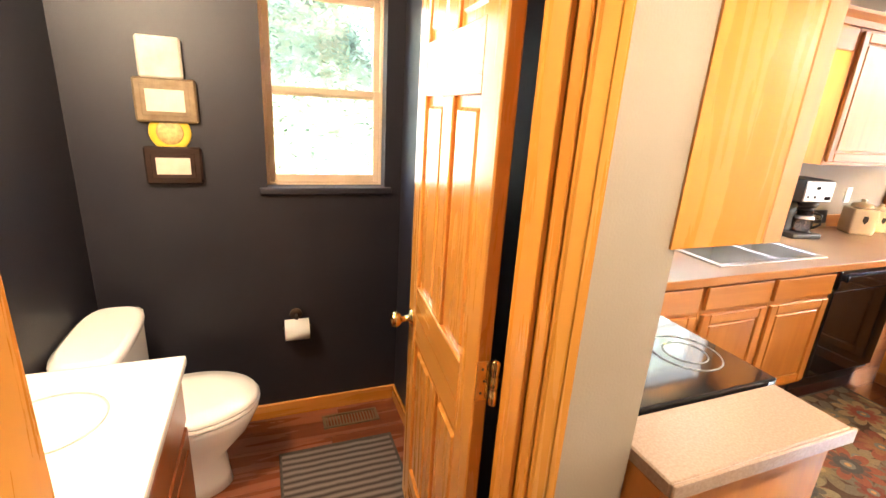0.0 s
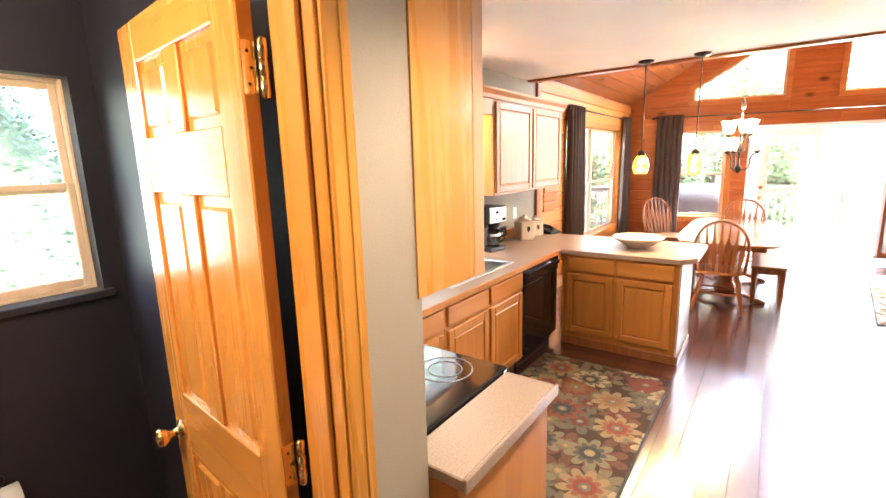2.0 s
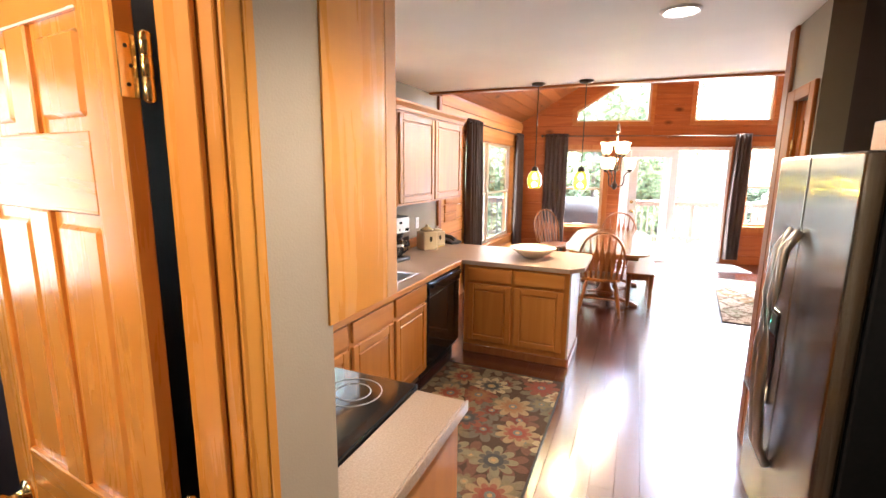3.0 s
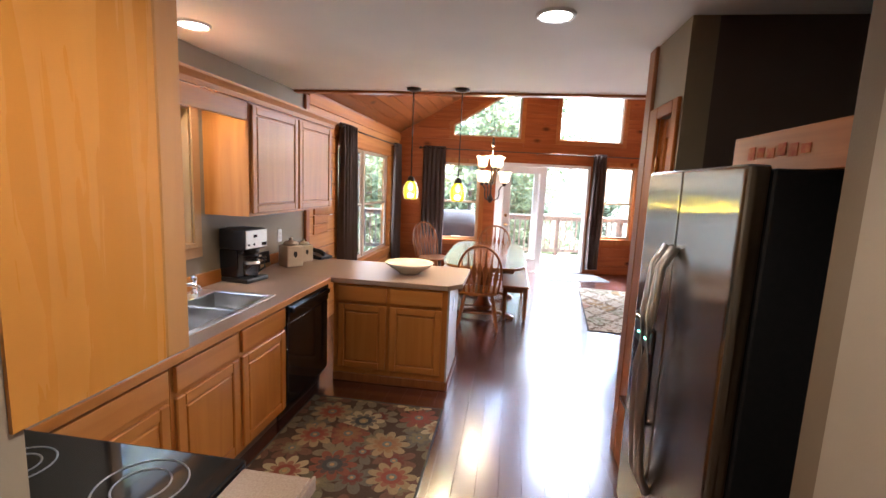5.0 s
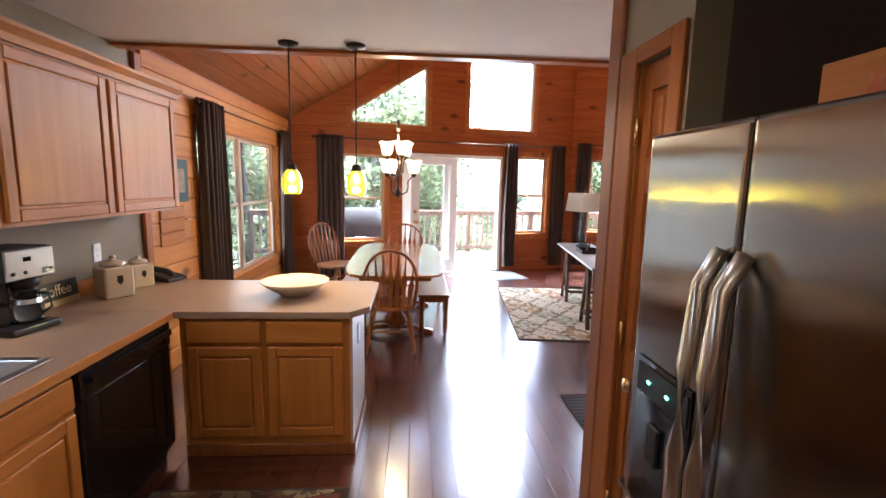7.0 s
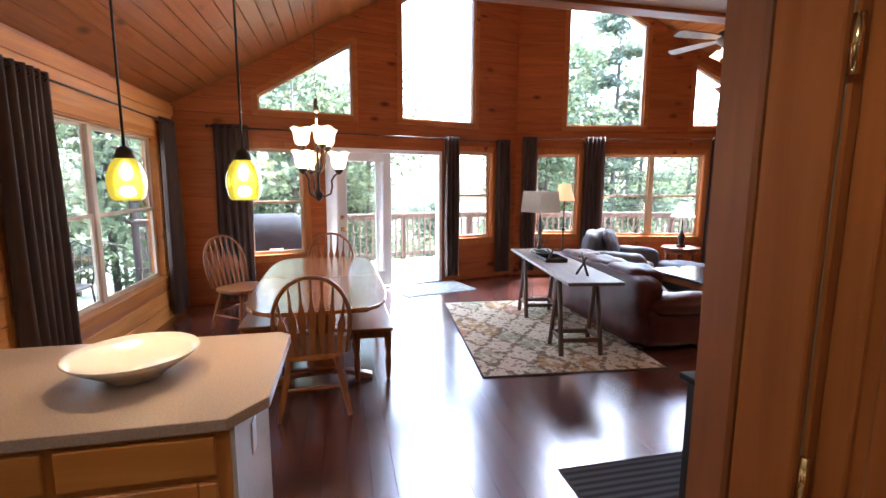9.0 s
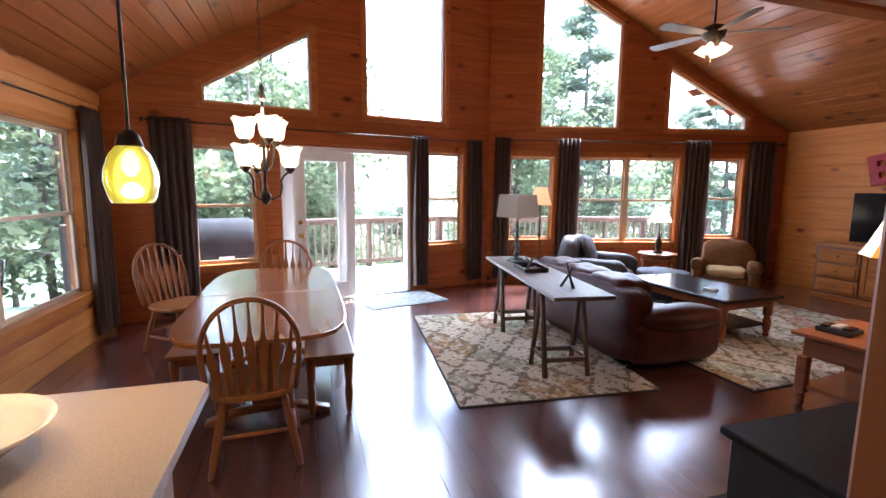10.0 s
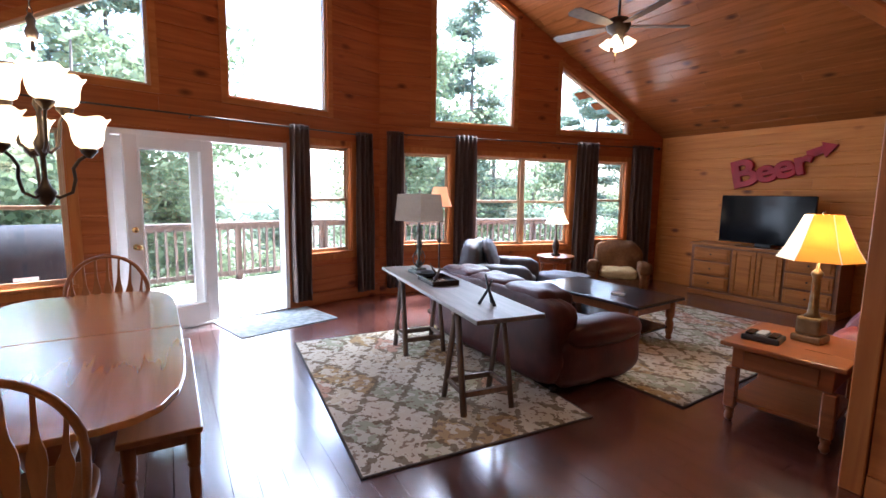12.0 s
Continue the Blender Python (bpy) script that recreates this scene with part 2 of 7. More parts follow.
leather2 = mat("slate_leather", (0.060, 0.062, 0.075), 0.5, col2=(0.09, 0.092, 0.11), scale=6, bump=0.2, bump_scale=90)
blue_cloth = mat("blue_grey_cloth", (0.13, 0.14, 0.18), 0.85, col2=(0.18, 0.19, 0.24), scale=15, bump=0.2, bump_scale=250)
tan_cloth = mat("tan_plush", (0.13, 0.050, 0.012), 0.85, col2=(0.18, 0.078, 0.021), scale=20, bump=0.3, bump_scale=200)
curtain_m = mat("brown_curtain", (0.115, 0.072, 0.056), 0.6, col2=(0.155, 0.10, 0.08), scale=25, stretch=(1, 1, 0.1), bump=0.12, bump_scale=300)
rug_back = mat("rug_edge", (0.05, 0.04, 0.035), 0.95, col2=(0.08, 0.065, 0.055), scale=60)
grey_mat = mat("grey_mat", (0.16, 0.17, 0.17), 0.9, col2=(0.30, 0.32, 0.32), scale=14, bump=0.3, bump_scale=200)
red_sign = mat("distressed_red", (0.22, 0.004, 0.009), 0.42, spec=0.25, col2=(0.36, 0.016, 0.02), scale=5, bump=0.2, bump_scale=40)
white_ceramic = mat("cream_ceramic", (0.66, 0.56, 0.43), 0.18, col2=(0.70, 0.60, 0.47), scale=6, coat=0.4)
shade_m = mat("lit_fabric_shade", (0.62, 0.30, 0.04), 0.8, emit=(1.0, 0.43, 0.05), emit_s=0.034)
shade_pale = mat("pale_shade_panel", (0.74, 0.66, 0.50), 0.8, emit=(1.0, 0.84, 0.6), emit_s=0.05)
shade_w = mat("white_fabric_shade", (0.66, 0.60, 0.52), 0.85, col2=(0.70, 0.65, 0.57), scale=40, bump=0.1, bump_scale=200)
shade_p = mat("pink_lit_shade", (0.7, 0.42, 0.28), 0.8, emit=(1.0, 0.42, 0.2), emit_s=0.07)
shade_c = mat("cream_lit_shade", (0.75, 0.65, 0.5), 0.8, emit=(1.0, 0.78, 0.5), emit_s=0.14)
alabaster = mat("alabaster_glass", (0.8, 0.62, 0.42), 0.3, emit=(1.0, 0.68, 0.32), emit_s=0.26)
bulb_m = mat("bulb", (1, 0.9, 0.7), 0.3, emit=(1, 0.82, 0.5), emit_s=3.0)
can_m = mat("downlight", (1, 0.95, 0.85), 0.3, emit=(1, 0.92, 0.78), emit_s=1.5)
glass = glass_mat("window_glass")
green_glass = mat("olive_glass", (0.62, 0.55, 0.05), 0.2, emit=(0.80, 0.62, 0.03), emit_s=0.05, coat=0.5)
green_glass.node_tree.nodes["Principled BSDF"].inputs["Transmission Weight"].default_value = 0.65
bright_steel = mat("sink_steel", (0.62, 0.61, 0.60), 0.28, 1.0, col2=(0.68, 0.67, 0.66), scale=14, stretch=(20, 1, 1), rough2=0.34)

# ---- small building kit ----
def bm_box(lo, hi, bm=None, bevel=0.0, seg=1):
    """A box from corner to corner, its edges rounded by bevel, added to bm."""
    b = bmesh.new()
    r = bmesh.ops.create_cube(b, size=1)
    c = [(lo[i] + hi[i]) / 2 for i in range(3)]
    s = [max(abs(hi[i] - lo[i]), 1e-4) for i in range(3)]
    bmesh.ops.scale(b, vec=s, verts=b.verts)
    bmesh.ops.translate(b, vec=c, verts=b.verts)
    if bevel:
        bmesh.ops.bevel(b, geom=list(b.edges), offset=min(bevel, min(s) * 0.45), segments=seg, affect="EDGES", profile=0.6)
    return merge(bm, b)


def merge(bm, b):
    if bm is None:
        return b
    me = bpy.data.meshes.new("tmp")
    b.to_mesh(me)
    b.free()
    bm.from_mesh(me)
    bpy.data.meshes.remove(me)
    return bm


def bm_lathe(profile, seg=20, bm=None, at=(0, 0, 0), cap=True):
    """A turned body from (radius, height) pairs."""
    b = bmesh.new()
    rings = []
    for r, z in profile:
        rings.append([b.verts.new((at[0] + r * math.cos(2 * math.pi * i / seg), at[1] + r * math.sin(2 * math.pi * i / seg), at[2] + z)) for i in range(seg)])
    for a, c in zip(rings, rings[1:]):
        for i in range(seg):
            b.faces.new((a[i], a[(i + 1) % seg], c[(i + 1) % seg], c[i]))
    if cap:
        b.faces.new(rings[0][::-1])
        b.faces.new(rings[-1])
    for f in b.faces:
        f.smooth = True
    return merge(bm, b)


def bm_tube(points, radius, seg=8, bm=None, closed=False, taper=None):
    """A round bar along a line of points."""
    b = bmesh.new()
    pts = [Vector(p) for p in points]
    n = len(pts)
    rings = []
    for i, p in enumerate(pts):
        a = pts[i - 1] if (i > 0 or closed) else p
        c = pts[(i + 1) % n] if (i < n - 1 or closed) else p
        d = (c - a).normalized()
        side = d.cross(Vector((0, 0, 1)))
        if side.length < 1e-3:
            side = d.cross(Vector((0, 1, 0)))
        side.normalize()
        up = side.cross(d)
        r = radius if taper is None else radius * taper[i]
        rings.append([b.verts.new(p + side * r * math.cos(2 * math.pi * k / seg) + up * r * math.sin(2 * math.pi * k / seg)) for k in range(seg)])
    pairs = list(zip(rings, rings[1:])) + ([(rings[-1], rings[0])] if closed else [])
    for a, c in pairs:
        for k in range(seg):
            b.faces.new((a[k], a[(k + 1) % seg], c[(k + 1) % seg], c[k]))
    if not closed:
        b.faces.new(rings[0][::-1])
        b.faces.new(rings[-1])
    for f in b.faces:
        f.smooth = True
    bmesh.ops.recalc_face_normals(b, faces=b.faces)
    return merge(bm, b)


def bm_prism(outline, lo, hi, axis="z", bm=None, bevel=0.0):
    """A flat outline of two coordinates drawn out from lo to hi along an axis."""
    b = bmesh.new()
    k = "xyz".index(axis)

    def put(p, v):
        q = [p[0], p[1]]
        q.insert(k, v)
        return b.verts.new(q)

    A, B = [put(p, lo) for p in outline], [put(p, hi) for p in outline]
    b.faces.new(A)
    b.faces.new(B[::-1])
    for i in range(len(A)):
        j = (i + 1) % len(A)
        b.faces.new((A[i], B[i], B[j], A[j]))
    bmesh.ops.recalc_face_normals(b, faces=b.faces)
    if bevel:
        bmesh.ops.bevel(b, geom=list(b.edges), offset=bevel, segments=2, affect="EDGES", profile=0.6)
    return merge(bm, b)


def bm_cushion(lo, hi, puff=0.04, n=8, bm=None, power=4.0):
    """A stuffed block: a rounded box whose faces swell."""
    b = bmesh.new()
    bmesh.ops.create_cube(b, size=2)
    bmesh.ops.subdivide_edges(b, edges=b.edges, cuts=n, use_grid_fill=True)
    c = Vector([(lo[i] + hi[i]) / 2 for i in range(3)])
    h = Vector([(hi[i] - lo[i]) / 2 for i in range(3)])
    for v in b.verts:
        x, y, z = v.co
        k = (abs(x) ** power + abs(y) ** power + abs(z) ** power) ** (1 / power)
        q = Vector((x, y, z)) / k
        w = puff * noise.noise(Vector((q.x * 2.1 + c.x * 7, q.y * 2.1 + c.y * 7, q.z * 2.1)))
        v.co = Vector((c.x + q.x * (h.x + w), c.y + q.y * (h.y + w), c.z + q.z * (h.z + w)))
    for f in b.faces:
        f.smooth = True
    return merge(bm, b)


def link(name, bm, material, parent=None, label="", matrix=None):
    me = bpy.data.meshes.new(name)
    bm.normal_update()
    bm.to_mesh(me)
    bm.free()
    for mm in (material if isinstance(material, (list, tuple)) else (material,)):
        me.materials.append(mm)
    o = new(name, me)
    if matrix is not None:
        o.matrix_basis = matrix
    if parent:
        o.parent = parent
    if label:
        tagged(o, label)
    return o


def part(name, bm, material, parent, label="", matrix=None):
    return link(name, bm, material, parent, label, matrix)


def thing(name, label, category, m=None, group="", kind=""):
    o = new(name)
    o.empty_display_size = 0.1
    if m is not None:
        o.matrix_basis = m
    return tagged(o, label, category, group, kind)


def solid(name, bm, material, label="", category="", kind="", group="", matrix=None):
    return tagged(link(name, bm, material, None, "", matrix), label, category, group, kind)


def share(name, ob, parent, m):
    """One more piece on the mesh of ob."""
    o = new(name, ob.data)
    o.parent = parent
    o.matrix_basis = m
    return o

# ---- the shell ----
NY, SY, CZ, RIDGE, EAVE, MIDY = 2.32, -7.62, 2.48, 5.68, 2.55, -2.65
AX, SL = 9.9, 0.235
NL = math.hypot(1, SL)
ROOF = (RIDGE - EAVE) / (NY - MIDY)
GL = Matrix(((SL / NL, 1 / NL, 0, AX), (-1 / NL, SL / NL, 0, MIDY), (0, 0, 1, 0), (0, 0, 0, 1)))
GR = Matrix(((-SL / NL, 1 / NL, 0, AX), (-1 / NL, -SL / NL, 0, MIDY), (0, 0, 1, 0), (0, 0, 0, 1)))
GLEN = (NY - MIDY) * NL


def roof_z(y):
    return RIDGE - ROOF * abs(y - MIDY)


def gable_top(u):
    return RIDGE - ROOF * abs(u) / NL


def cut_wall(L0, L1, top, holes, depth):
    """A wall in its own plane: x along, z up, thickness along +y. Holes: (x0, x1, z0, top at x0, top at x1)."""
    bm = bmesh.new()
    cuts = sorted({L0, L1} | {h[0] for h in holes} | {h[1] for h in holes})
    for a, c in zip(cuts, cuts[1:]):
        mid = (a + c) / 2
        za = zc = 0.0
        for h in sorted([h for h in holes if h[0] < mid < h[1]], key=lambda h: h[2]):
            if h[2] > za + 1e-4 or h[2] > zc + 1e-4:
                bm_prism([(a, za), (c, zc), (c, h[2]), (a, h[2])], 0, depth, "y", bm)
            ht = lambda u: h[3] + (h[4] - h[3]) * (u - h[0]) / (h[1] - h[0])
            za, zc = ht(a), ht(c)
        bm_prism([(a, za), (c, zc), (c, top(c)), (a, top(a))], 0, depth, "y", bm)
    return bm


# gable openings: x along the half wall (the left half runs below zero), sill, head at both ends
LWIN = [(-4.28, -3.55, 0.60, 2.07, 2.07), (-1.10, -0.475, 0.69, 2.13, 2.13), (-3.26, -1.41, 0.02, 2.11, 2.11)]
LUP = [(-4.11, -2.83, 2.555, 2.745, 3.555), (-2.085, -0.825, 2.56, 4.235, 5.005)]
RWIN = [(0.36, 1.10, 0.73, 2.12, 2.12), (1.51, 3.24, 0.69, 2.12, 2.12), (3.72, 4.37, 0.76, 2.12, 2.12)]
RUP = [(0.84, 2.145, 2.575, 4.99, 4.225), (2.985, 4.36, 2.575, 3.59, 2.80)]
solid("wall_gable_left", cut_wall(-GLEN, 0, gable_top, LWIN + LUP, 0.16), red_x, "red-stained knotty pine gable wall", "wall", "structure", "", GL)
solid("wall_gable_right", cut_wall(0, GLEN, gable_top, RWIN + RUP, 0.16), red_x, "red-stained knotty pine gable wall", "wall", "structure", "", GR)

# daylight through the larger openings
for M, u0, u1, z0, z1, w_ in ((GL, -2.3, -1.46, 0.1, 2.05, 3.0), (GL, -2.0, -0.9, 2.62, 4.3, 2.4), (GR, 0.9, 2.05, 2.62, 4.2, 2.4), (GR, 1.55, 3.2, 0.75, 2.08, 3.0)):
    c = M @ Vector(((u0 + u1) / 2, -0.03, (z0 + z1) / 2))
    ax = M.to_3x3()
    sky_light("window_daylight", c, ax @ Vector((1, 0, 0)), (0, 0, 1), ax @ Vector((0, -1, 0)), u1 - u0, z1 - z0, w_)
sky_light("window_daylight", (7.2, NY - 0.03, 1.3), (1, 0, 0), (0, 0, 1), (0, -1, 0), 1.9, 1.4, 0.9)
sky_light("window_daylight", (2.79, NY - 0.03, 1.63), (1, 0, 0), (0, 0, 1), (0, -1, 0), 0.6, 0.8, 0.1)
sky_light("window_daylight", (0.355, NY - 0.03, 1.6), (1, 0, 0), (0, 0, 1), (0, -1, 0), 0.5, 0.75, 0.07)

# north wall: bath, kitchen and dining; holes by x
NWIN_SINK = (2.46, 3.12, 1.18, 2.08, 2.08)
NWIN_DIN = (5.68, 8.20, 0.50, 2.10, 2.10)
NWIN_BATH = (0.08, 0.63, 1.18, 2.03, 2.03)
flip = Matrix.Translation((0, NY, 0))
solid("wall_north_bath", cut_wall(-1.6, 0.76, lambda u: CZ, [NWIN_BATH], 0.16), navy_paint, "dark navy painted bathroom wall", "wall", "structure", "", flip)
solid("wall_north_kitchen", cut_wall(0.76, 4.80, lambda u: CZ, [NWIN_SINK], 0.16), grey_paint, "grey-green painted kitchen wall", "wall", "structure", "", flip)
solid("wall_north_dining", cut_wall(4.80, AX - SL * (NY - MIDY), lambda u: EAVE + 0.1, [NWIN_DIN], 0.16), pine_x, "knotty pine wall of the dining corner", "wall", "structure", "", flip)
# bath and hall walls
solid("wall_bath_left", bm_box((-0.75, 0.93, 0), (-0.60, NY, CZ)), navy_paint, "dark navy painted bathroom wall", "wall", "structure")
bw = cut_wall(-1.6, 0.82, lambda u: CZ, [(-0.27, 0.565, 0.0, 2.09, 2.09)], 0.12)
solid("wall_hall", bw, hall_paint, "beige-grey painted hall wall with a doorway", "wall", "structure", "", Matrix.Translation((0, 0.81, 0)))
solid("wall_bath_right", bm_box((0.70, 0.93, 0), (0.76, NY, CZ)), navy_paint, "dark navy painted bathroom wall", "wall", "structure")
solid("wall_kitchen_west", bm_box((0.76, 0.93, 0), (0.82, NY, CZ)), grey_paint, "grey-green painted kitchen wall", "wall", "structure")
solid("wall_hall_end", bm_box((-1.72, -1.5, 0), (-1.6, 2.48, CZ)), hall_paint, "beige-grey painted hall wall", "wall", "structure")
solid("wall_hall_south", bm_box((-1.6, -0.67, 0), (1.50, -0.55, CZ)), hall_paint, "beige-grey painted hall wall", "wall", "structure")
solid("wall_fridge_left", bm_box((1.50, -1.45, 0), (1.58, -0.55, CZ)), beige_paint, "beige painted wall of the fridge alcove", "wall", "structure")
solid("wall_fridge_back", bm_box((1.58, -1.45, 0), (2.72, -1.35, CZ)), dark_wall, "dark brown wall behind the fridge", "wall", "structure")
solid("wall_fridge_right", bm_box((2.72, -1.45, 0), (2.80, -0.67, CZ)), dark_wall, "dark brown wall of the fridge alcove", "wall", "structure")
pw = cut_wall(2.72, 3.30, lambda u: CZ, [(2.80, 3.042, 0.0, 2.06, 2.06)], 0.12)
solid("wall_pantry", pw, grey_paint, "grey-green wall round the pantry door", "wall", "structure", "", Matrix.Translation((0, -0.67, 0)))
solid("wall_great_west", bm_box((3.18, SY, 0), (3.30, -0.67, CZ)), pine_y, "knotty pine wall of the great room", "wall", "structure")
solid("wall_great_south", bm_box((3.18, SY - 0.15, 0), (8.80, SY, EAVE + 0.1)), pale_x, "pale knotty pine board wall behind the television", "wall", "structure")
solid("floor", bm_box((-1.72, SY - 0.15, -0.1), (9.93, NY + 0.16, -0.008)), mat("subfloor", (0.05, 0.02, 0.015), 0.6), "dark red-brown laminate plank floor", "floor", "structure")
solid("ceiling", bm_box((-1.72, SY, CZ), (4.60, NY, CZ + 0.12)), ceil_m, "flat white painted ceiling", "ceiling", "structure")
# loft wall over the flat ceiling
lw_ = bm_prism([(SY, CZ + 0.12), (NY, CZ + 0.12), (MIDY, RIDGE + 0.15)], 4.40, 4.56, "x")
solid("wall_loft", lw_, pine_y, "knotty pine wall above the kitchen ceiling", "wall", "structure")
for side in (1, -1):
    edge = NY if side > 0 else SY
    bm = bmesh.new()
    n = 36
    wid = abs(edge - MIDY) / n
    for i in range(n):
        y0, y1 = MIDY + side * wid * i, MIDY + side * (wid * (i + 1) - 0.008)
        x1 = AX + 0.15 - SL * abs((y0 + y1) / 2 - MIDY)
        for j, (xa, xb) in enumerate([(4.56, 6.1 + (i * 0.77) % 1.9), (6.1 + (i * 0.77) % 1.9, 8.6 + (i * 0.53) % 1.2), (8.6 + (i * 0.53) % 1.2, x1)]):
            bm_prism([(y0, roof_z(y0)), (y1, roof_z(y1)), (y1, roof_z(y1) + 0.02), (y0, roof_z(y0) + 0.02)], xa, xb - 0.002, "x", bm)
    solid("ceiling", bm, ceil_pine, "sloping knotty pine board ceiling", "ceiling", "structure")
    e2 = edge + side * 0.16
    bm = bm_prism([(4.40, MIDY), (AX + 0.17, MIDY), (AX + 0.17 - SL * abs(e2 - MIDY), e2), (4.40, e2)], 0.0, 0.18, "z")
    for v in bm.verts:
        v.co.z += roof_z(v.co.y) + 0.022
    # dark deck colour puts shade into the gaps between the ceiling boards
    solid("roof", bm, brown_leg, "roof deck over the great room, dark to shade the board gaps", "roof", "structure")
solid("roof", bm_box((-1.72, -1.5, CZ + 0.121), (4.40, NY + 0.16, CZ + 0.2)), ceil_m, "flat roof deck over the kitchen", "roof", "structure")

# ---- windows and doors ----
def slab(parent, name, lo, hi, m, bevel=0.004, label=""):
    return part(name, bm_box(lo, hi, None, bevel), m, parent, label)


def window(name, M, x0, x1, z0, z1, frame_m=vinyl, trim_m=None, mullions=(), hung=True, depth=0.16, label="", trim=True, face=-1):
    """A window in a wall opening: x along, z up, room side at y = 0 and outwards along +y."""
    w = tagged(thing(name, label, "window", M), kind="structure")
    tm = trim_m or frame_m
    lx, lz = x1 - x0, z1 - z0
    y0, y1 = 0.075, 0.125
    f = 0.024
    for n_, lo, hi in (("window_frame", (x0, y0, z0), (x0 + f, y1, z1)), ("window_frame", (x1 - f, y0, z0), (x1, y1, z1)),
                       ("window_frame", (x0 + f, y0, z0), (x1 - f, y1, z0 + f)), ("window_frame", (x0 + f, y0, z1 - f), (x1 - f, y1, z1))):
        slab(w, n_, lo, hi, frame_m)
    xs = [x0 + f, *mullions, x1 - f]
    for mx in mullions:
        slab(w, "mullion", (mx - 0.035, y0 - 0.01, z0 + f), (mx + 0.035, y1, z1 - f), frame_m)
    for a, b in zip(xs, xs[1:]):
        a2, b2 = a + (0.035 if a in mullions else 0), b - (0.035 if b in mullions else 0)
        zm = (z0 + z1) / 2
        if hung:
            s = 0.028
            for k, (za, zb, yy) in enumerate(((z0 + f, zm + 0.02, y0 + 0.004), (zm - 0.02, z1 - f, y0 + 0.026))):
                sash = slab(w, "sash", (a2, yy, za), (a2 + s, yy + 0.02, zb), frame_m)
                slab(sash, "stile", (b2 - s, yy, za), (b2, yy + 0.02, zb), frame_m)
                slab(sash, "rail", (a2 + s, yy, za), (b2 - s, yy + 0.02, za + s + 0.008), frame_m)
                slab(sash, "rail", (a2 + s, yy, zb - s), (b2 - s, yy + 0.02, zb), frame_m)
                p = part("pane", bm_box((a2 + s, yy + 0.008, za + s + 0.008), (b2 - s, yy + 0.012, zb - s)), glass, w)
                p.visible_shadow = False
        else:
            p = part("pane", bm_box((a2, y0 + 0.02, z0 + f), (b2, y0 + 0.024, z1 - f)), glass, w)
            p.visible_shadow = False
    # lining of the reveal
    t = 0.012
    for lo, hi in (((x0, 0, z0), (x0 + t, y0, z1)), ((x1 - t, 0, z0), (x1, y0, z1)), ((x0 + t, 0, z1 - t), (x1 - t, y0, z1))):
        slab(w, "lining", lo, hi, tm, 0)
    slab(w, "window_sill", (x0 - 0.02, -0.025, z0 - 0.018), (x1 + 0.02, y0, z0 + t), tm)
    if trim:
        c = 0.075
        slab(w, "casing", (x0 - c, -0.016, z0 - 0.02), (x0, -0.001, z1 + c), tm)
        slab(w, "casing", (x1, -0.016, z0 - 0.02), (x1 + c, -0.001, z1 + c), tm)
        slab(w, "casing", (x0, -0.016, z1), (x1, -0.001, z1 + c), tm)
        slab(w, "apron", (x0 - c, -0.016, z0 - 0.09), (x1 + c, -0.001, z0 - 0.02), tm)
    return w


def shaped_window(name, M, x0, x1, z0, za, zb, label):
    """A fixed pane with a sloping head."""
    w = tagged(thing(name, label, "window", M), kind="structure")
    f = 0.028
    pts = [(x0, z0), (x1, z0), (x1, zb), (x0, za)]
    for i in range(4):
        p, q = Vector(pts[i]), Vector(pts[(i + 1) % 4])
        d = (q - p).normalized()
        nrm = Vector((-d.y, d.x)) * f
        part("window_frame", bm_prism([tuple(p), tuple(q), tuple(q + nrm), tuple(p + nrm)], 0.02 + 0.002 * i, 0.11 + 0.002 * i, "y"), tan_vinyl, w)
        o = Vector((-d.y, d.x)) * -0.07
        part("casing", bm_prism([tuple(p - d * 0.07), tuple(q + d * 0.07), tuple(q + d * 0.07 + o), tuple(p - d * 0.07 + o)], -0.014 - 0.001 * i, -0.001, "y"), pine_x, w)
    g = part("pane", bm_prism(pts, 0.07, 0.075, "y"), glass, w)
    g.visible_shadow = False
    return w


ID = Matrix.Identity(4)
window("window_1", flip, *NWIN_BATH[:4], vinyl, navy_paint, label="small double-hung bathroom window with almond vinyl frame", trim=False)
window("window_2", flip, *NWIN_SINK[:4], tan_vinyl, tan_pine, label="double-hung pine-trimmed window above the kitchen sink")
window("window_3", flip, *NWIN_DIN[:4], vinyl, pale_x, mullions=(6.92,), label="wide double-hung dining window with pale pine trim")
window("window_4", GL, *LWIN[0][:4], tan_vinyl, pine_z, label="double-hung window in the pine gable wall beside the deck door")
window("window_5", GL, *LWIN[1][:4], tan_vinyl, pine_z, label="narrow double-hung window in the pine gable wall")
window("window_6", GR, *RWIN[0][:4], tan_vinyl, pine_z, label="narrow double-hung window behind the floor lamp")
window("window_7", GR, *RWIN[1][:4], tan_vinyl, pine_z, mullions=(2.37,), label="wide twin double-hung window behind the armchair")
window("window_8", GR, *RWIN[2][:4], tan_vinyl, pine_z, label="narrow double-hung window in the pine gable corner")
for k, h in enumerate(LUP):
    shaped_window("window_%d" % (9 + k), GL, *h, "tall fixed gable window with sloping head and pine trim")
for k, h in enumerate(RUP):
    shaped_window("window_%d" % (11 + k), GR, *h, "tall fixed gable window with sloping head and pine trim")

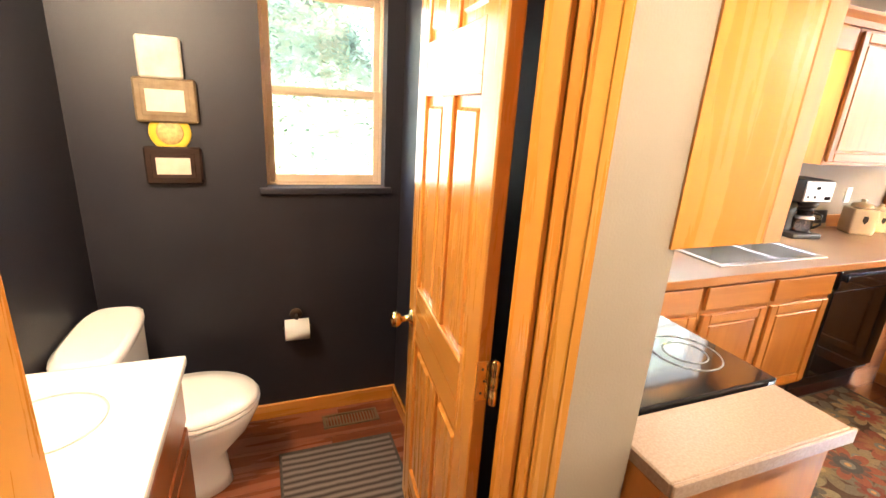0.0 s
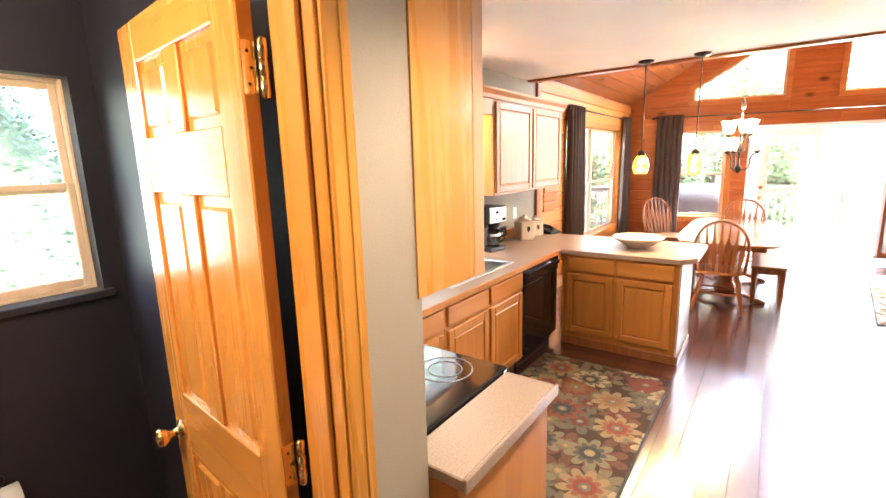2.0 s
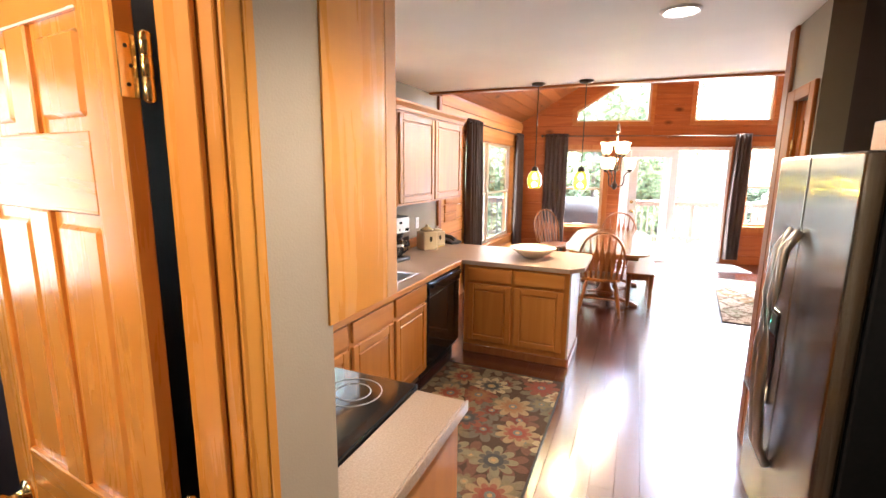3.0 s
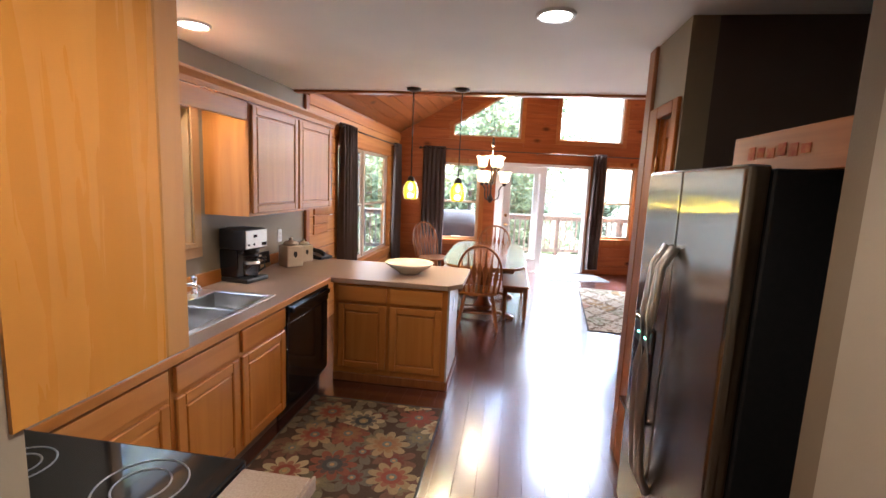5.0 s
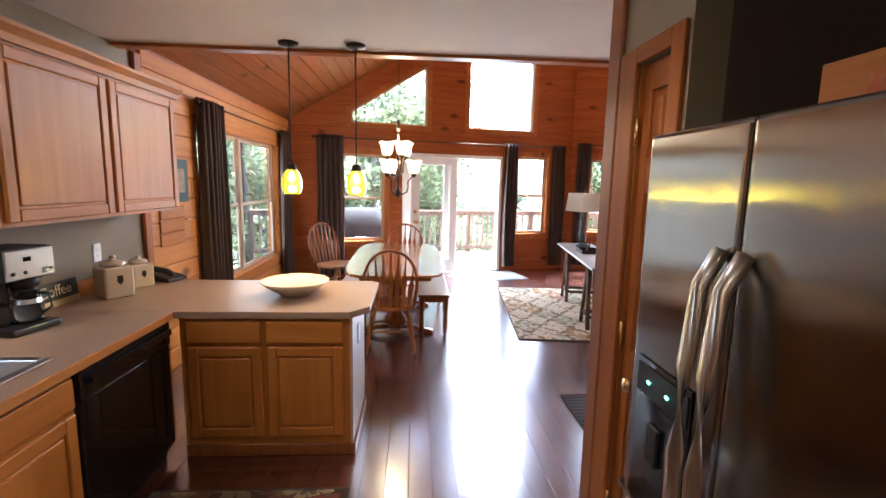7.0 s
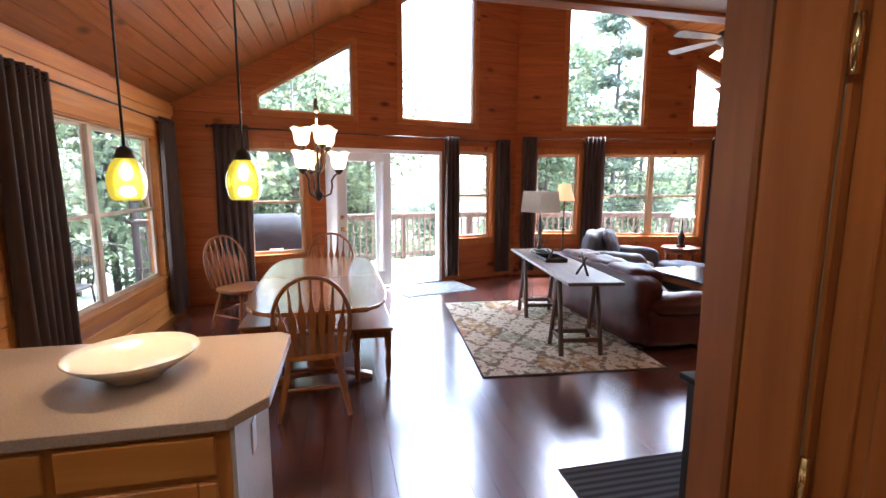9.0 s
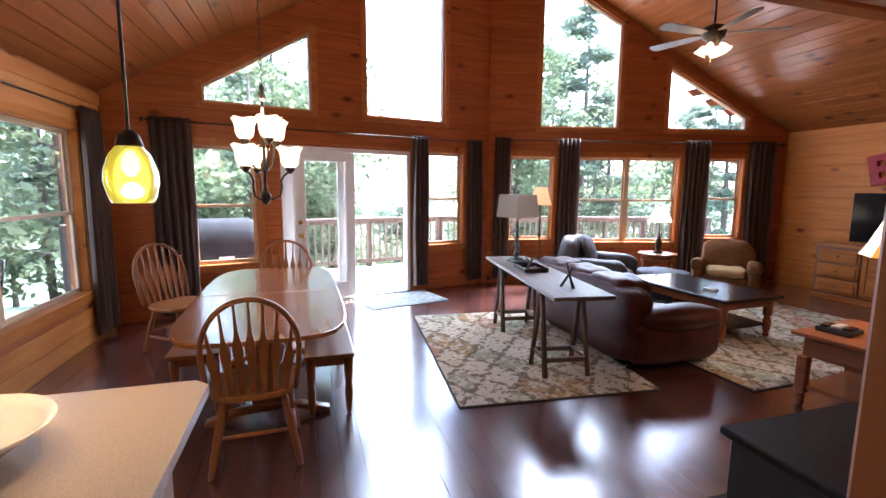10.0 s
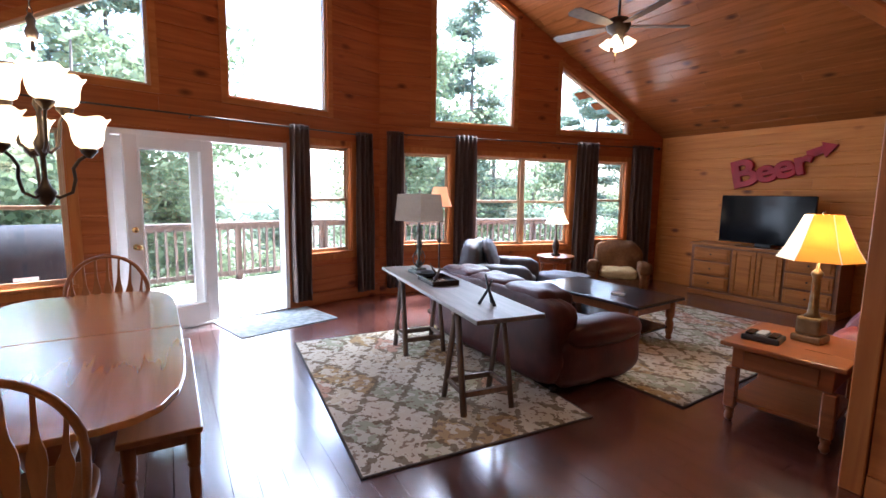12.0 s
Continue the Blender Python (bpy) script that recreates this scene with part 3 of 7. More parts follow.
# deck door: white frame, a fixed glazed panel and an open leaf hinged on the middle post
dd = tagged(thing("door_1", "white glazed double deck door with one leaf folded open", "door", GL), kind="structure")
for lo, hi in (((-3.26, 0.0, 0.02), (-3.20, 0.15, 2.11)), ((-1.46, 0.0, 0.02), (-1.41, 0.15, 2.11)), ((-3.20, 0.0, 2.05), (-1.46, 0.15, 2.11)), ((-2.36, 0.02, 0.02), (-2.30, 0.13, 2.05)), ((-3.20, -0.02, 0.0), (-1.46, 0.16, 0.03))):
    slab(dd, "door_frame", lo, hi, white_paint)


def glazed_leaf(parent, x0, x1, y, handle):
    leaf = slab(parent, "leaf", (x0, y, 0.05), (x0 + 0.12, y + 0.045, 2.04), white_paint)
    slab(leaf, "stile", (x1 - 0.12, y, 0.05), (x1, y + 0.045, 2.04), white_paint)
    slab(leaf, "rail", (x0 + 0.12, y, 0.05), (x1 - 0.12, y + 0.045, 0.27), white_paint)
    slab(leaf, "rail", (x0 + 0.12, y, 1.92), (x1 - 0.12, y + 0.045, 2.04), white_paint)
    for a, b, c, d in ((x0 + 0.12, x0 + 0.14, 0.27, 1.92), (x1 - 0.14, x1 - 0.12, 0.27, 1.92)):
        slab(leaf, "bead", (a, y - 0.008, c), (b, y + 0.053, d), white_paint)
    g = part("pane", bm_box((x0 + 0.12, y + 0.02, 0.27), (x1 - 0.12, y + 0.026, 1.92)), glass, leaf)
    g.visible_shadow = False
    if handle:
        part("knob", bm_lathe([(0.03, 0), (0.03, 0.012), (0.012, 0.02), (0.012, 0.05), (0.028, 0.06), (0.026, 0.09), (0.01, 0.1)], 14), brass, leaf, "", pose(x0 + 0.06, y, 0.95, 90))
        part("deadbolt", bm_lathe([(0.03, 0), (0.03, 0.015), (0.018, 0.03)], 14), brass, leaf, "", pose(x0 + 0.06, y, 1.12, 90))
    return leaf


glazed_leaf(dd, -3.20, -2.36, 0.05, False)
op = glazed_leaf(dd, -0.86, 0.0, -0.045, True)
op.matrix_basis = pose(-2.30, -0.02, 0, 0, 0, 10)


def six_panel(parent, w, h, t, m_z, m_x, rows, cols=2, stile=0.11):
    """A moulded panel door leaf: stiles, rails and raised panels. x from 0 to w, z from 0, y from 0 to t."""
    leaf = slab(parent, "leaf", (0, 0, 0), (stile, t, h), m_z)
    slab(leaf, "stile", (w - stile, 0, 0), (w, t, h), m_z)
    mid = [] if cols == 1 else [w / 2]
    z = 0.0
    edges = []
    for r, (rail, pan) in enumerate(rows):
        slab(leaf, "rail", (stile, 0.0005, z), (w - stile, t - 0.0005, z + rail), m_x, 0.003)
        z += rail
        if pan:
            edges.append((z, z + pan))
            z += pan
    for za, zb in edges:
        xs = [stile] + [w / 2 - 0.045, w / 2 + 0.045] * (cols == 2) + [w - stile]
        if cols == 2:
            slab(leaf, "muntin", (w / 2 - 0.045, 0.001, za), (w / 2 + 0.045, t - 0.001, zb), m_z)
        for a, b in zip(xs[::2], xs[1::2]):
            slab(leaf, "panel", (a, t * 0.36, za), (b, t * 0.64, zb), m_z, 0)
            slab(leaf, "raised_field", (a + 0.018, t * 0.12, za + 0.022), (b - 0.018, t * 0.88, zb - 0.022), m_z, 0.0125)
    return leaf


knob_prof = [(0.032, 0), (0.032, 0.008), (0.012, 0.014), (0.011, 0.04), (0.024, 0.05), (0.03, 0.062), (0.026, 0.076), (0.01, 0.082)]
# bathroom door, open inwards
bd = tagged(thing("door_2", "varnished six-panel pine bathroom door standing open", "door", pose(0.53, 0.962, 0.012, 0, 0, 84.5)), kind="structure")
leaf = six_panel(bd, 0.71, 2.045, 0.035, gold_z, gold_x, [(0.2, 0.56), (0.21, 0.62), (0.15, 0.20), (0.105, 0)])
leaf.location = (0, 0, 0)
for yy, rx in ((0.035, -90), (0, 90)):
    part("knob", bm_lathe(knob_prof, 16), brass, leaf, "polished brass knob", pose(0.645, yy, 0.83, rx))
for hz in (0.25, 0.99, 1.84):
    hg = part("hinge", bm_box((-0.003, 0.003, hz - 0.05), (-0.0004, 0.033, hz + 0.05), None, 0.001), brass, bd, "brass butt hinge")
    part("pin", bm_lathe([(0.004, -0.058), (0.010, -0.052), (0.010, -0.018), (0.0085, -0.017), (0.0085, -0.015), (0.010, -0.014), (0.010, 0.016), (0.0085, 0.017), (0.0085, 0.019), (0.010, 0.02), (0.010, 0.052), (0.004, 0.058)], 14), brass, hg, "", Matrix.Translation((-0.0150, -0.005, hz)))
    for k in (-0.03, 0.0, 0.03):
        part("screw", bm_lathe([(0.0, 0.0012), (0.003, 0.001), (0.0035, 0.0)], 10), iron, hg, "", pose(-0.0031, 0.014 + abs(k) * 0.2, hz + k, 0, -90))
# jamb and casing of the bathroom doorway
dj = tagged(thing("door_frame", "varnished pine jamb and fluted casing of the bathroom doorway", "door frame"), kind="structure")
for lo, hi in (((-0.27, 0.805, 0), (-0.25, 0.935, 2.04)), ((0.545, 0.805, 0), (0.565, 0.935, 2.07)), ((-0.27, 0.805, 2.07), (0.565, 0.935, 2.09))):
    slab(dj, "jamb", lo, hi, gold_z, 0.002)
slab(dj, "stop", (0.533, 0.84, 0), (0.545, 0.875, 2.07), gold_z, 0.002)
for xa, xb in ((0.553, 0.618), (-0.325, -0.26)):
    b = bm_box((xa, 0.792, 0), (xb, 0.8095, 2.14), None, 0.004)
    bm_box((xa + 0.036, 0.789, 0), (xa + 0.056, 0.7925, 2.14), b, 0.0015)
    part("casing", b, gold_z, dj)
slab(dj, "head_casing", (-0.26, 0.792, 2.075), (0.553, 0.8095, 2.14), gold_x)
for xa, xb in ((0.553, 0.618), (-0.325, -0.26)):
    slab(dj, "casing", (xa, 0.9305, 0), (xb, 0.945, 2.14), gold_z)

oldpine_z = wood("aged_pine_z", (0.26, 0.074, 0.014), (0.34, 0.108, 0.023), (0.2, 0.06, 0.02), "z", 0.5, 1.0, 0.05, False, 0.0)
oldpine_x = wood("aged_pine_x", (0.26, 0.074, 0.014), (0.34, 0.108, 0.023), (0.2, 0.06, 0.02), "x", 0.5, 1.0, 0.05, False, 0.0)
for om in (oldpine_x, oldpine_z, ceil_pine):
    om.node_tree.nodes["Principled BSDF"].inputs["Specular IOR Level"].default_value = 0.15
for om in (red_x, red_z, pale_x, lit_pine_x, pine_y, pine_z, rustic, cherry):
    om.node_tree.nodes["Principled BSDF"].inputs["Specular IOR Level"].default_value = 0.2
# post pine darkened: the shade on its kitchen face is in the colour
post_m = wood("shaded_post_pine", (0.20, 0.055, 0.010), (0.28, 0.085, 0.017), (0.08, 0.02, 0.008), "z", 0.5)
# pantry door with casing and corner post
pd = tagged(thing("door_3", "narrow varnished pine panel door of the pantry, closed", "door", pose(2.81, -0.60, 0.01)), kind="structure")
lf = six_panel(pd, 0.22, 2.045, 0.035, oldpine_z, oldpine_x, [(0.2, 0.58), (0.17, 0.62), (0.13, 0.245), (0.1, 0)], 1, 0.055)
part("knob", bm_lathe(knob_prof, 16), brass, lf, "brass knob", pose(0.04, 0.035, 0.86, -90))
for hz in (0.25, 1.0, 1.8):
    part("hinge", bm_lathe([(0.009, -0.05), (0.009, 0.05)], 10), brass, pd, "", Matrix.Translation((0.222, 0.052, hz)))
pf = tagged(thing("door_frame", "varnished pine casing round the pantry door", "door frame"), kind="structure")
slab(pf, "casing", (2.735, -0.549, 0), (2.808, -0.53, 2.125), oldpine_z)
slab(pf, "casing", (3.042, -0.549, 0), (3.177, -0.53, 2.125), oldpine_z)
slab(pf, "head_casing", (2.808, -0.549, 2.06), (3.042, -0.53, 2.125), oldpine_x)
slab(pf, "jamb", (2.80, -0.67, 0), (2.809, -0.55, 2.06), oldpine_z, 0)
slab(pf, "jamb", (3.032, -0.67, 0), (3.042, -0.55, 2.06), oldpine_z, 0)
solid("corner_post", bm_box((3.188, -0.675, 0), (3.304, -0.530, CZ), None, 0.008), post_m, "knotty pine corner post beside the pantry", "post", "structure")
solid("trim", bm_box((4.56, SY, CZ - 0.02), (4.66, NY, CZ + 0.125), None, 0.006), pine_y, "pine edge trim along the flat kitchen ceiling", "trim", "structure")
solid("trim", bm_box((4.78, NY - 0.03, 0.0), (4.86, NY - 0.001, CZ), None, 0.004), pine_z, "pine corner board where the kitchen paint ends", "trim", "structure")
solid("trim", bm_box((4.86, NY - 0.03, 2.40), (8.70, NY - 0.001, 2.52), None, 0.004), pale_x, "pale pine board along the dining eave", "trim", "structure")


# ---- kitchen ----
def cab_door(parent, x0, x1, z0, z1, m_z, m_x, name="door", y=0.0):
    """A raised-panel cabinet front proud of y towards -y."""
    d = part(name, bm_box((x0, y - 0.02, z0), (x0 + 0.055, y, z1), None, 0.005), m_z, parent)
    part("stile", bm_box((x1 - 0.055, y - 0.02, z0), (x1, y, z1), None, 0.005), m_z, d)
    part("rail", bm_box((x0 + 0.055, y - 0.0195, z0), (x1 - 0.055, y, z0 + 0.055), None, 0.005), m_x, d)
    part("rail", bm_box((x0 + 0.055, y - 0.0195, z1 - 0.055), (x1 - 0.055, y, z1), None, 0.005), m_x, d)
    part("panel", bm_box((x0 + 0.055, y - 0.008, z0 + 0.055), (x1 - 0.055, y, z1 - 0.055)), m_z, d)
    part("raised_field", bm_box((x0 + 0.066, y - 0.017, z0 + 0.066), (x1 - 0.066, y - 0.006, z1 - 0.066), None, 0.010), m_z, d)
    return d


def drawer_front(parent, x0, x1, z0, z1, m_x, y=0.0):
    return part("drawer_front", bm_box((x0, y - 0.02, z0), (x1, y, z1), None, 0.006, 2), m_x, parent)


def base_unit(label, M, w, doors, depth=0.6, top=0.835, kick=0.10, group="", sink=False):
    c = thing("base_cabinet", label, "cabinet", M, group)
    part("body", bm_box((0, 0.0, kick), (w, depth, 0.70 if sink else top)), hick_z, c)
    if sink:
        part("front_rail", bm_box((0, 0.0, 0.7005), (w, 0.02, top)), hick_x, c)
    part("toe_kick", bm_box((0, 0.06, 0.0), (w, depth, kick - 0.001)), brown_leg, c)
    for a, b in doors:
        drawer_front(c, a, b, 0.69, 0.815, hick_x)
        cab_door(c, a, b, 0.125, 0.665, hick_z, hick_x)
    return c


lab = "honey maple base cabinet with drawer over raised-panel door"
base_unit(lab, pose(2.57, 1.65, 0), 0.515, [(0.015, 0.50)], group="kitchen base cabinets", sink=True)
base_unit(lab, pose(2.06, 1.65, 0), 0.505, [(0.02, 0.49)], group="kitchen base cabinets", sink=True)
base_unit(lab, pose(1.45, 1.65, 0), 0.605, [(0.06, 0.585)], group="kitchen base cabinets")
# dishwasher
dw = thing("dishwasher", "black built-in dishwasher between maple cabinets", "dishwasher", pose(3.088, 1.65, 0) @ Matrix.Diagonal((1.12, 1.0, 1.0, 1.0)))
part("body", bm_box((0.005, 0.0, 0.10), (0.60, 0.58, 0.70)), black_matt, dw)
part("door", bm_box((0.006, -0.022, 0.13), (0.599, -0.001, 0.70), None, 0.006), black_gloss, dw)
part("control_panel", bm_box((0.006, -0.03, 0.705), (0.599, -0.001, 0.83), None, 0.01, 2), black_gloss, dw)
part("handle", bm_box((0.03, -0.055, 0.765), (0.575, -0.032, 0.80), None, 0.008, 2), black_gloss, dw, "glossy black bar handle")
part("handle_post", bm_box((0.04, -0.034, 0.772), (0.07, -0.028, 0.792)), black_gloss, dw)
part("toe_kick", bm_box((0.01, 0.05, 0.0), (0.59, 0.1, 0.099)), black_matt, dw)
# peninsula
pen = base_unit("maple peninsula cabinet with two drawers and two doors", pose(3.82, 1.60, 0, 0, 0, -90), 0.94, [(0.04, 0.445), (0.475, 0.90)], 0.58, 0.835, 0.075)
part("end_panel", bm_box((0.941, 0.0, 0.0), (0.955, 0.60, 0.835)), mat("pale_laminate_panel", (0.46, 0.36, 0.27), 0.35, col2=(0.5, 0.4, 0.3), scale=20), pen, "pale laminate end panel")
part("base_moulding", bm_box((-0.0, -0.012, 0.0), (0.955, -0.0005, 0.075), None, 0.005), oak, pen)
part("base_moulding", bm_box((0.956, -0.012, 0.0), (0.968, 0.60, 0.075), None, 0.005), oak, pen)
part("outlet", bm_box((0.956, 0.22, 0.60), (0.962, 0.29, 0.72), None, 0.003), white_paint, pen, "white outlet cover")
base_unit("maple corner filler cabinet at the peninsula", pose(3.766, 1.655, 0), 0.05, [], 0.6)
# countertop: one continuous L with rounded nose, a hole for the sink
ct = thing("countertop", "speckled beige laminate worktop with pale wood-toned edge", "countertop")
SX0, SX1, SY0, SY1 = 2.27, 3.10, 1.745, 2.235
for lo, hi in (((1.42, 1.62, 0.836), (SX0, NY, 0.875)), ((SX0, 1.62, 0.836), (SX1, SY0, 0.875)), ((SX0, SY1, 0.836), (SX1, NY, 0.875)), ((SX1, 1.62, 0.836), (3.79, NY, 0.875))):
    part("slab", bm_box(lo, hi), laminate, ct)
part("peninsula_slab", bm_prism([(3.79, NY), (3.79, 0.66), (3.92, 0.555), (4.57, 0.555), (4.62, 0.605), (4.62, NY)], 0.836, 0.875, "z", None, 0.004), laminate, ct)
part("edge", bm_box((1.42, 1.612, 0.834), (3.785, 1.6195, 0.876), None, 0.003), hick_x, ct, "wood-toned edge strip")
part("backsplash", bm_box((1.42, NY - 0.02, 0.8755), (4.62, NY - 0.001, 0.97), None, 0.003), hick_x, ct, "low wood-toned backsplash")
cw = thing("countertop", "short speckled laminate worktop beside the cooker", "countertop")
part("slab", bm_box((0.822, 0.70, 0.836), (1.42, 0.895, 0.875), None, 0.004), laminate, cw)
part("edge", bm_box((0.822, 0.69, 0.834), (1.428, 0.6995, 0.876), None, 0.003), laminate, cw)
# west side: narrow base cabinet, cooker, wall cabinets
wb = thing("base_cabinet", "honey maple end cabinet beside the cooker", "cabinet", pose(1.40, 0.72, 0, 0, 0, 90))
part("body", bm_box((0, 0, 0.1), (0.17, 0.575, 0.835)), hick_z, wb)
part("toe_kick", bm_box((0, 0.06, 0), (0.17, 0.575, 0.099)), brown_leg, wb)
drawer_front(wb, 0.01, 0.16, 0.69, 0.815, hick_x)
cab_door(wb, 0.01, 0.16, 0.125, 0.665, hick_z, hick_x)
rg = thing("cooker", "black electric range with glass ceramic top", "cooker", pose(1.43, 0.90, 0, 0, 0, 90))
part("body", bm_box((0.005, 0.0, 0.03), (0.745, 0.60, 0.86)), black_matt, rg)
part("cooktop", bm_box((0.0, -0.01, 0.861), (0.75, 0.56, 0.885), None, 0.006, 2), black_gloss, rg, "glossy black glass cooktop")
part("oven_door", bm_box((0.01, -0.03, 0.25), (0.74, -0.001, 0.76), None, 0.008), black_gloss, rg)
part("control_panel", bm_box((0.01, -0.025, 0.77), (0.74, -0.001, 0.855), None, 0.006), black_gloss, rg)
part("drawer", bm_box((0.01, -0.025, 0.05), (0.74, -0.001, 0.24), None, 0.006), black_matt, rg)
part("handle", bm_tube([(0.06, -0.065, 0.72), (0.69, -0.065, 0.72)], 0.012), black_gloss, rg)
part("backguard", bm_box((0.0, 0.53, 0.886), (0.75, 0.60, 1.05), None, 0.01), black_gloss, rg)
ring_m = mat("burner_ring", (0.30, 0.30, 0.31), 0.3)
for bx, by, br in ((0.19, 0.14, 0.105), (0.56, 0.14, 0.085), (0.19, 0.41, 0.08), (0.56, 0.41, 0.105)):
    for rr in (br, br * 0.62):
        part("burner_ring", bm_tube([(bx + rr * math.cos(a * math.pi / 20), by + rr * math.sin(a * math.pi / 20), 0.8852) for a in range(40)], 0.0026, 6, None, True), ring_m, rg)
uw = thing("wall_cabinet", "honey maple wall cabinet beside the cooker", "cabinet", pose(1.10, 0.81, 1.34, 0, 0, 90))
part("body", bm_box((0, 0, 0), (0.15, 0.295, 0.80)), hick_z, uw)
part("side_panel", bm_box((-0.006, 0.045, 0.0), (-0.0005, 0.297, 0.80)), gold_z, uw)
part("face_frame", bm_box((-0.008, -0.012, -0.001), (0.15, 0.0445, 0.801), None, 0.003), wood("dark_grain_maple", (0.42, 0.18, 0.05), (0.56, 0.28, 0.09), (0.3, 0.1, 0.03), "z", 0.35, 0.6, 0.05, False), uw)
cab_door(uw, 0.01, 0.145, 0.02, 0.78, hick_z, hick_x, y=-0.012)
# sink wall cabinets
un = thing("wall_cabinet", "honey maple wall cabinet with two raised-panel doors", "cabinet", pose(3.25, 1.985, 1.38))
part("body", bm_box((0, 0, 0), (1.41, NY - 1.985, 0.76)), hick_z, un)
cab_door(un, 0.02, 0.69, 0.02, 0.745, hick_z, hick_x)
cab_door(un, 0.715, 1.385, 0.02, 0.745, hick_z, hick_x)
crown_prof = [(0.0, 0.0), (-0.02, 0.0), (-0.03, 0.03), (-0.055, 0.06), (-0.06, 0.075), (0.0, 0.075)]
part("crown", bm_prism(crown_prof, -1.9, 1.45, "x", None), hick_x, un, "", Matrix.Translation((0, 0, 0.762)))
va = thing("valance", "maple valance board bridging the sink window", "valance", pose(1.40, 1.985, 2.02))
part("board", bm_box((0, 0.0, 0), (1.848, 0.02, 0.12), None, 0.003), hick_x, va)
un2 = thing("wall_cabinet", "honey maple corner wall cabinet over the worktop", "cabinet", pose(1.14, 1.985, 1.38))
part("body", bm_box((0, 0, 0), (0.255, NY - 1.986, 0.76)), hick_z, un2)
cab_door(un2, 0.02, 0.24, 0.02, 0.745, hick_z, hick_x)

# sink, taps
sk = thing("sink", "stainless steel double-bowl drop-in sink", "sink")
for lo, hi in (((SX0 - 0.02, SY0 - 0.02, 0.8755), (SX1 + 0.02, SY0 + 0.02, 0.882)), ((SX0 - 0.02, SY1 - 0.09, 0.8755), (SX1 + 0.02, SY1 + 0.02, 0.882)), ((SX0 - 0.02, SY0 + 0.02, 0.8755), (SX0 + 0.02, SY1 - 0.09, 0.882)), ((SX1 - 0.02, SY0 + 0.02, 0.8755), (SX1 + 0.02, SY1 - 0.09, 0.882)), ((2.72, SY0 + 0.02, 0.8755), (2.75, SY1 - 0.09, 0.882))):
    part("rim", bm_box(lo, hi, None, 0.003), bright_steel, sk)
for xa, xb in ((SX0 + 0.02, 2.72), (2.75, SX1 - 0.02)):
    b = bmesh.new()
    ya, yb, zb_ = SY0 + 0.02, SY1 - 0.09, 0.72
    bm_box((xa - 0.004, ya - 0.004, zb_), (xb + 0.004, yb + 0.004, zb_ + 0.004), b)
    for lo, hi in (((xa - 0.004, ya, zb_), (xa, yb, 0.8755)), ((xb, ya, zb_), (xb + 0.004, yb, 0.8755)), ((xa, ya - 0.004, zb_), (xb, ya, 0.8755)), ((xa, yb, zb_), (xb, yb + 0.004, 0.8755))):
        bm_box(lo, hi, b)
    bowl = part("bowl", b, bright_steel, sk)
    part("drain", bm_lathe([(0.045, 0), (0.045, 0.004), (0.03, 0.003)], 20), chrome, bowl, "", Matrix.Translation(((xa + xb) / 2, (ya + yb) / 2, zb_ + 0.0045)))
fa = thing("tap", "chrome single-lever kitchen tap behind the sink", "tap", pose(2.75, 2.20, 0.8825))
part("base", bm_lathe([(0.028, 0), (0.026, 0.02), (0.02, 0.06), (0.022, 0.1), (0.02, 0.115), (0.005, 0.122)], 16), chrome, fa)
part("spout", bm_tube([(0, 0, 0.06), (0, -0.06, 0.11), (0, -0.14, 0.125), (0, -0.19, 0.115), (0, -0.2, 0.09)], 0.011, 10), chrome, fa)
part("lever", bm_tube([(0, 0, 0.12), (0.01, -0.02, 0.15), (0.035, -0.06, 0.165)], 0.006, 8), chrome, fa)
sp = thing("hand_spray", "chrome side spray beside the tap", "spray", pose(2.96, 2.20, 0.8825))
part("holder", bm_lathe([(0.022, 0), (0.02, 0.012), (0.013, 0.04)], 14), chrome, sp)
part("head", bm_lathe([(0.012, 0.04), (0.015, 0.07), (0.02, 0.11), (0.014, 0.125)], 14), chrome, sp)

# worktop things
cm = thing("coffee_maker", "black drip coffee maker with silver control panel", "coffee maker", pose(3.485, 2.195, 0.876, 0, 0, -9))
silver = mat("silver_panel", (0.62, 0.61, 0.58), 0.3, 0.8, col2=(0.68, 0.67, 0.64), scale=30)
part("base", bm_box((-0.118, -0.145, 0), (0.118, 0.10, 0.035), None, 0.012, 2), black_matt, cm)
part("hot_plate", bm_lathe([(0.066, 0.0352), (0.066, 0.039), (0.05, 0.041)], 24), black_gloss, cm, "", Matrix.Translation((0.03, -0.055, 0)))
part("tank", bm_box((-0.118, -0.06, 0.0355), (-0.045, 0.10, 0.245), None, 0.010, 2), black_gloss, cm, "glossy black water tank")
part("tower", bm_box((-0.0445, 0.015, 0.0355), (0.118, 0.10, 0.245), None, 0.012, 2), black_matt, cm)
part("head", bm_box((-0.12, -0.125, 0.246), (0.12, 0.10, 0.395), None, 0.014, 2), black_matt, cm)
part("control_panel", bm_box((-0.114, -0.137, 0.255), (0.114, -0.126, 0.388), None, 0.004), silver, cm, "bright silver control panel")
part("display", bm_box((-0.035, -0.1395, 0.335), (0.0, -0.1375, 0.355)), black_gloss, cm)
part("switch", bm_box((0.05, -0.1405, 0.268), (0.10, -0.1375, 0.292), None, 0.001), black_gloss, cm)
for bx in (-0.085, -0.03):
    part("button", bm_lathe([(0.009, 0), (0.009, 0.004)], 10), black_matt, cm, "", pose(bx, -0.1375, 0.285, 90))
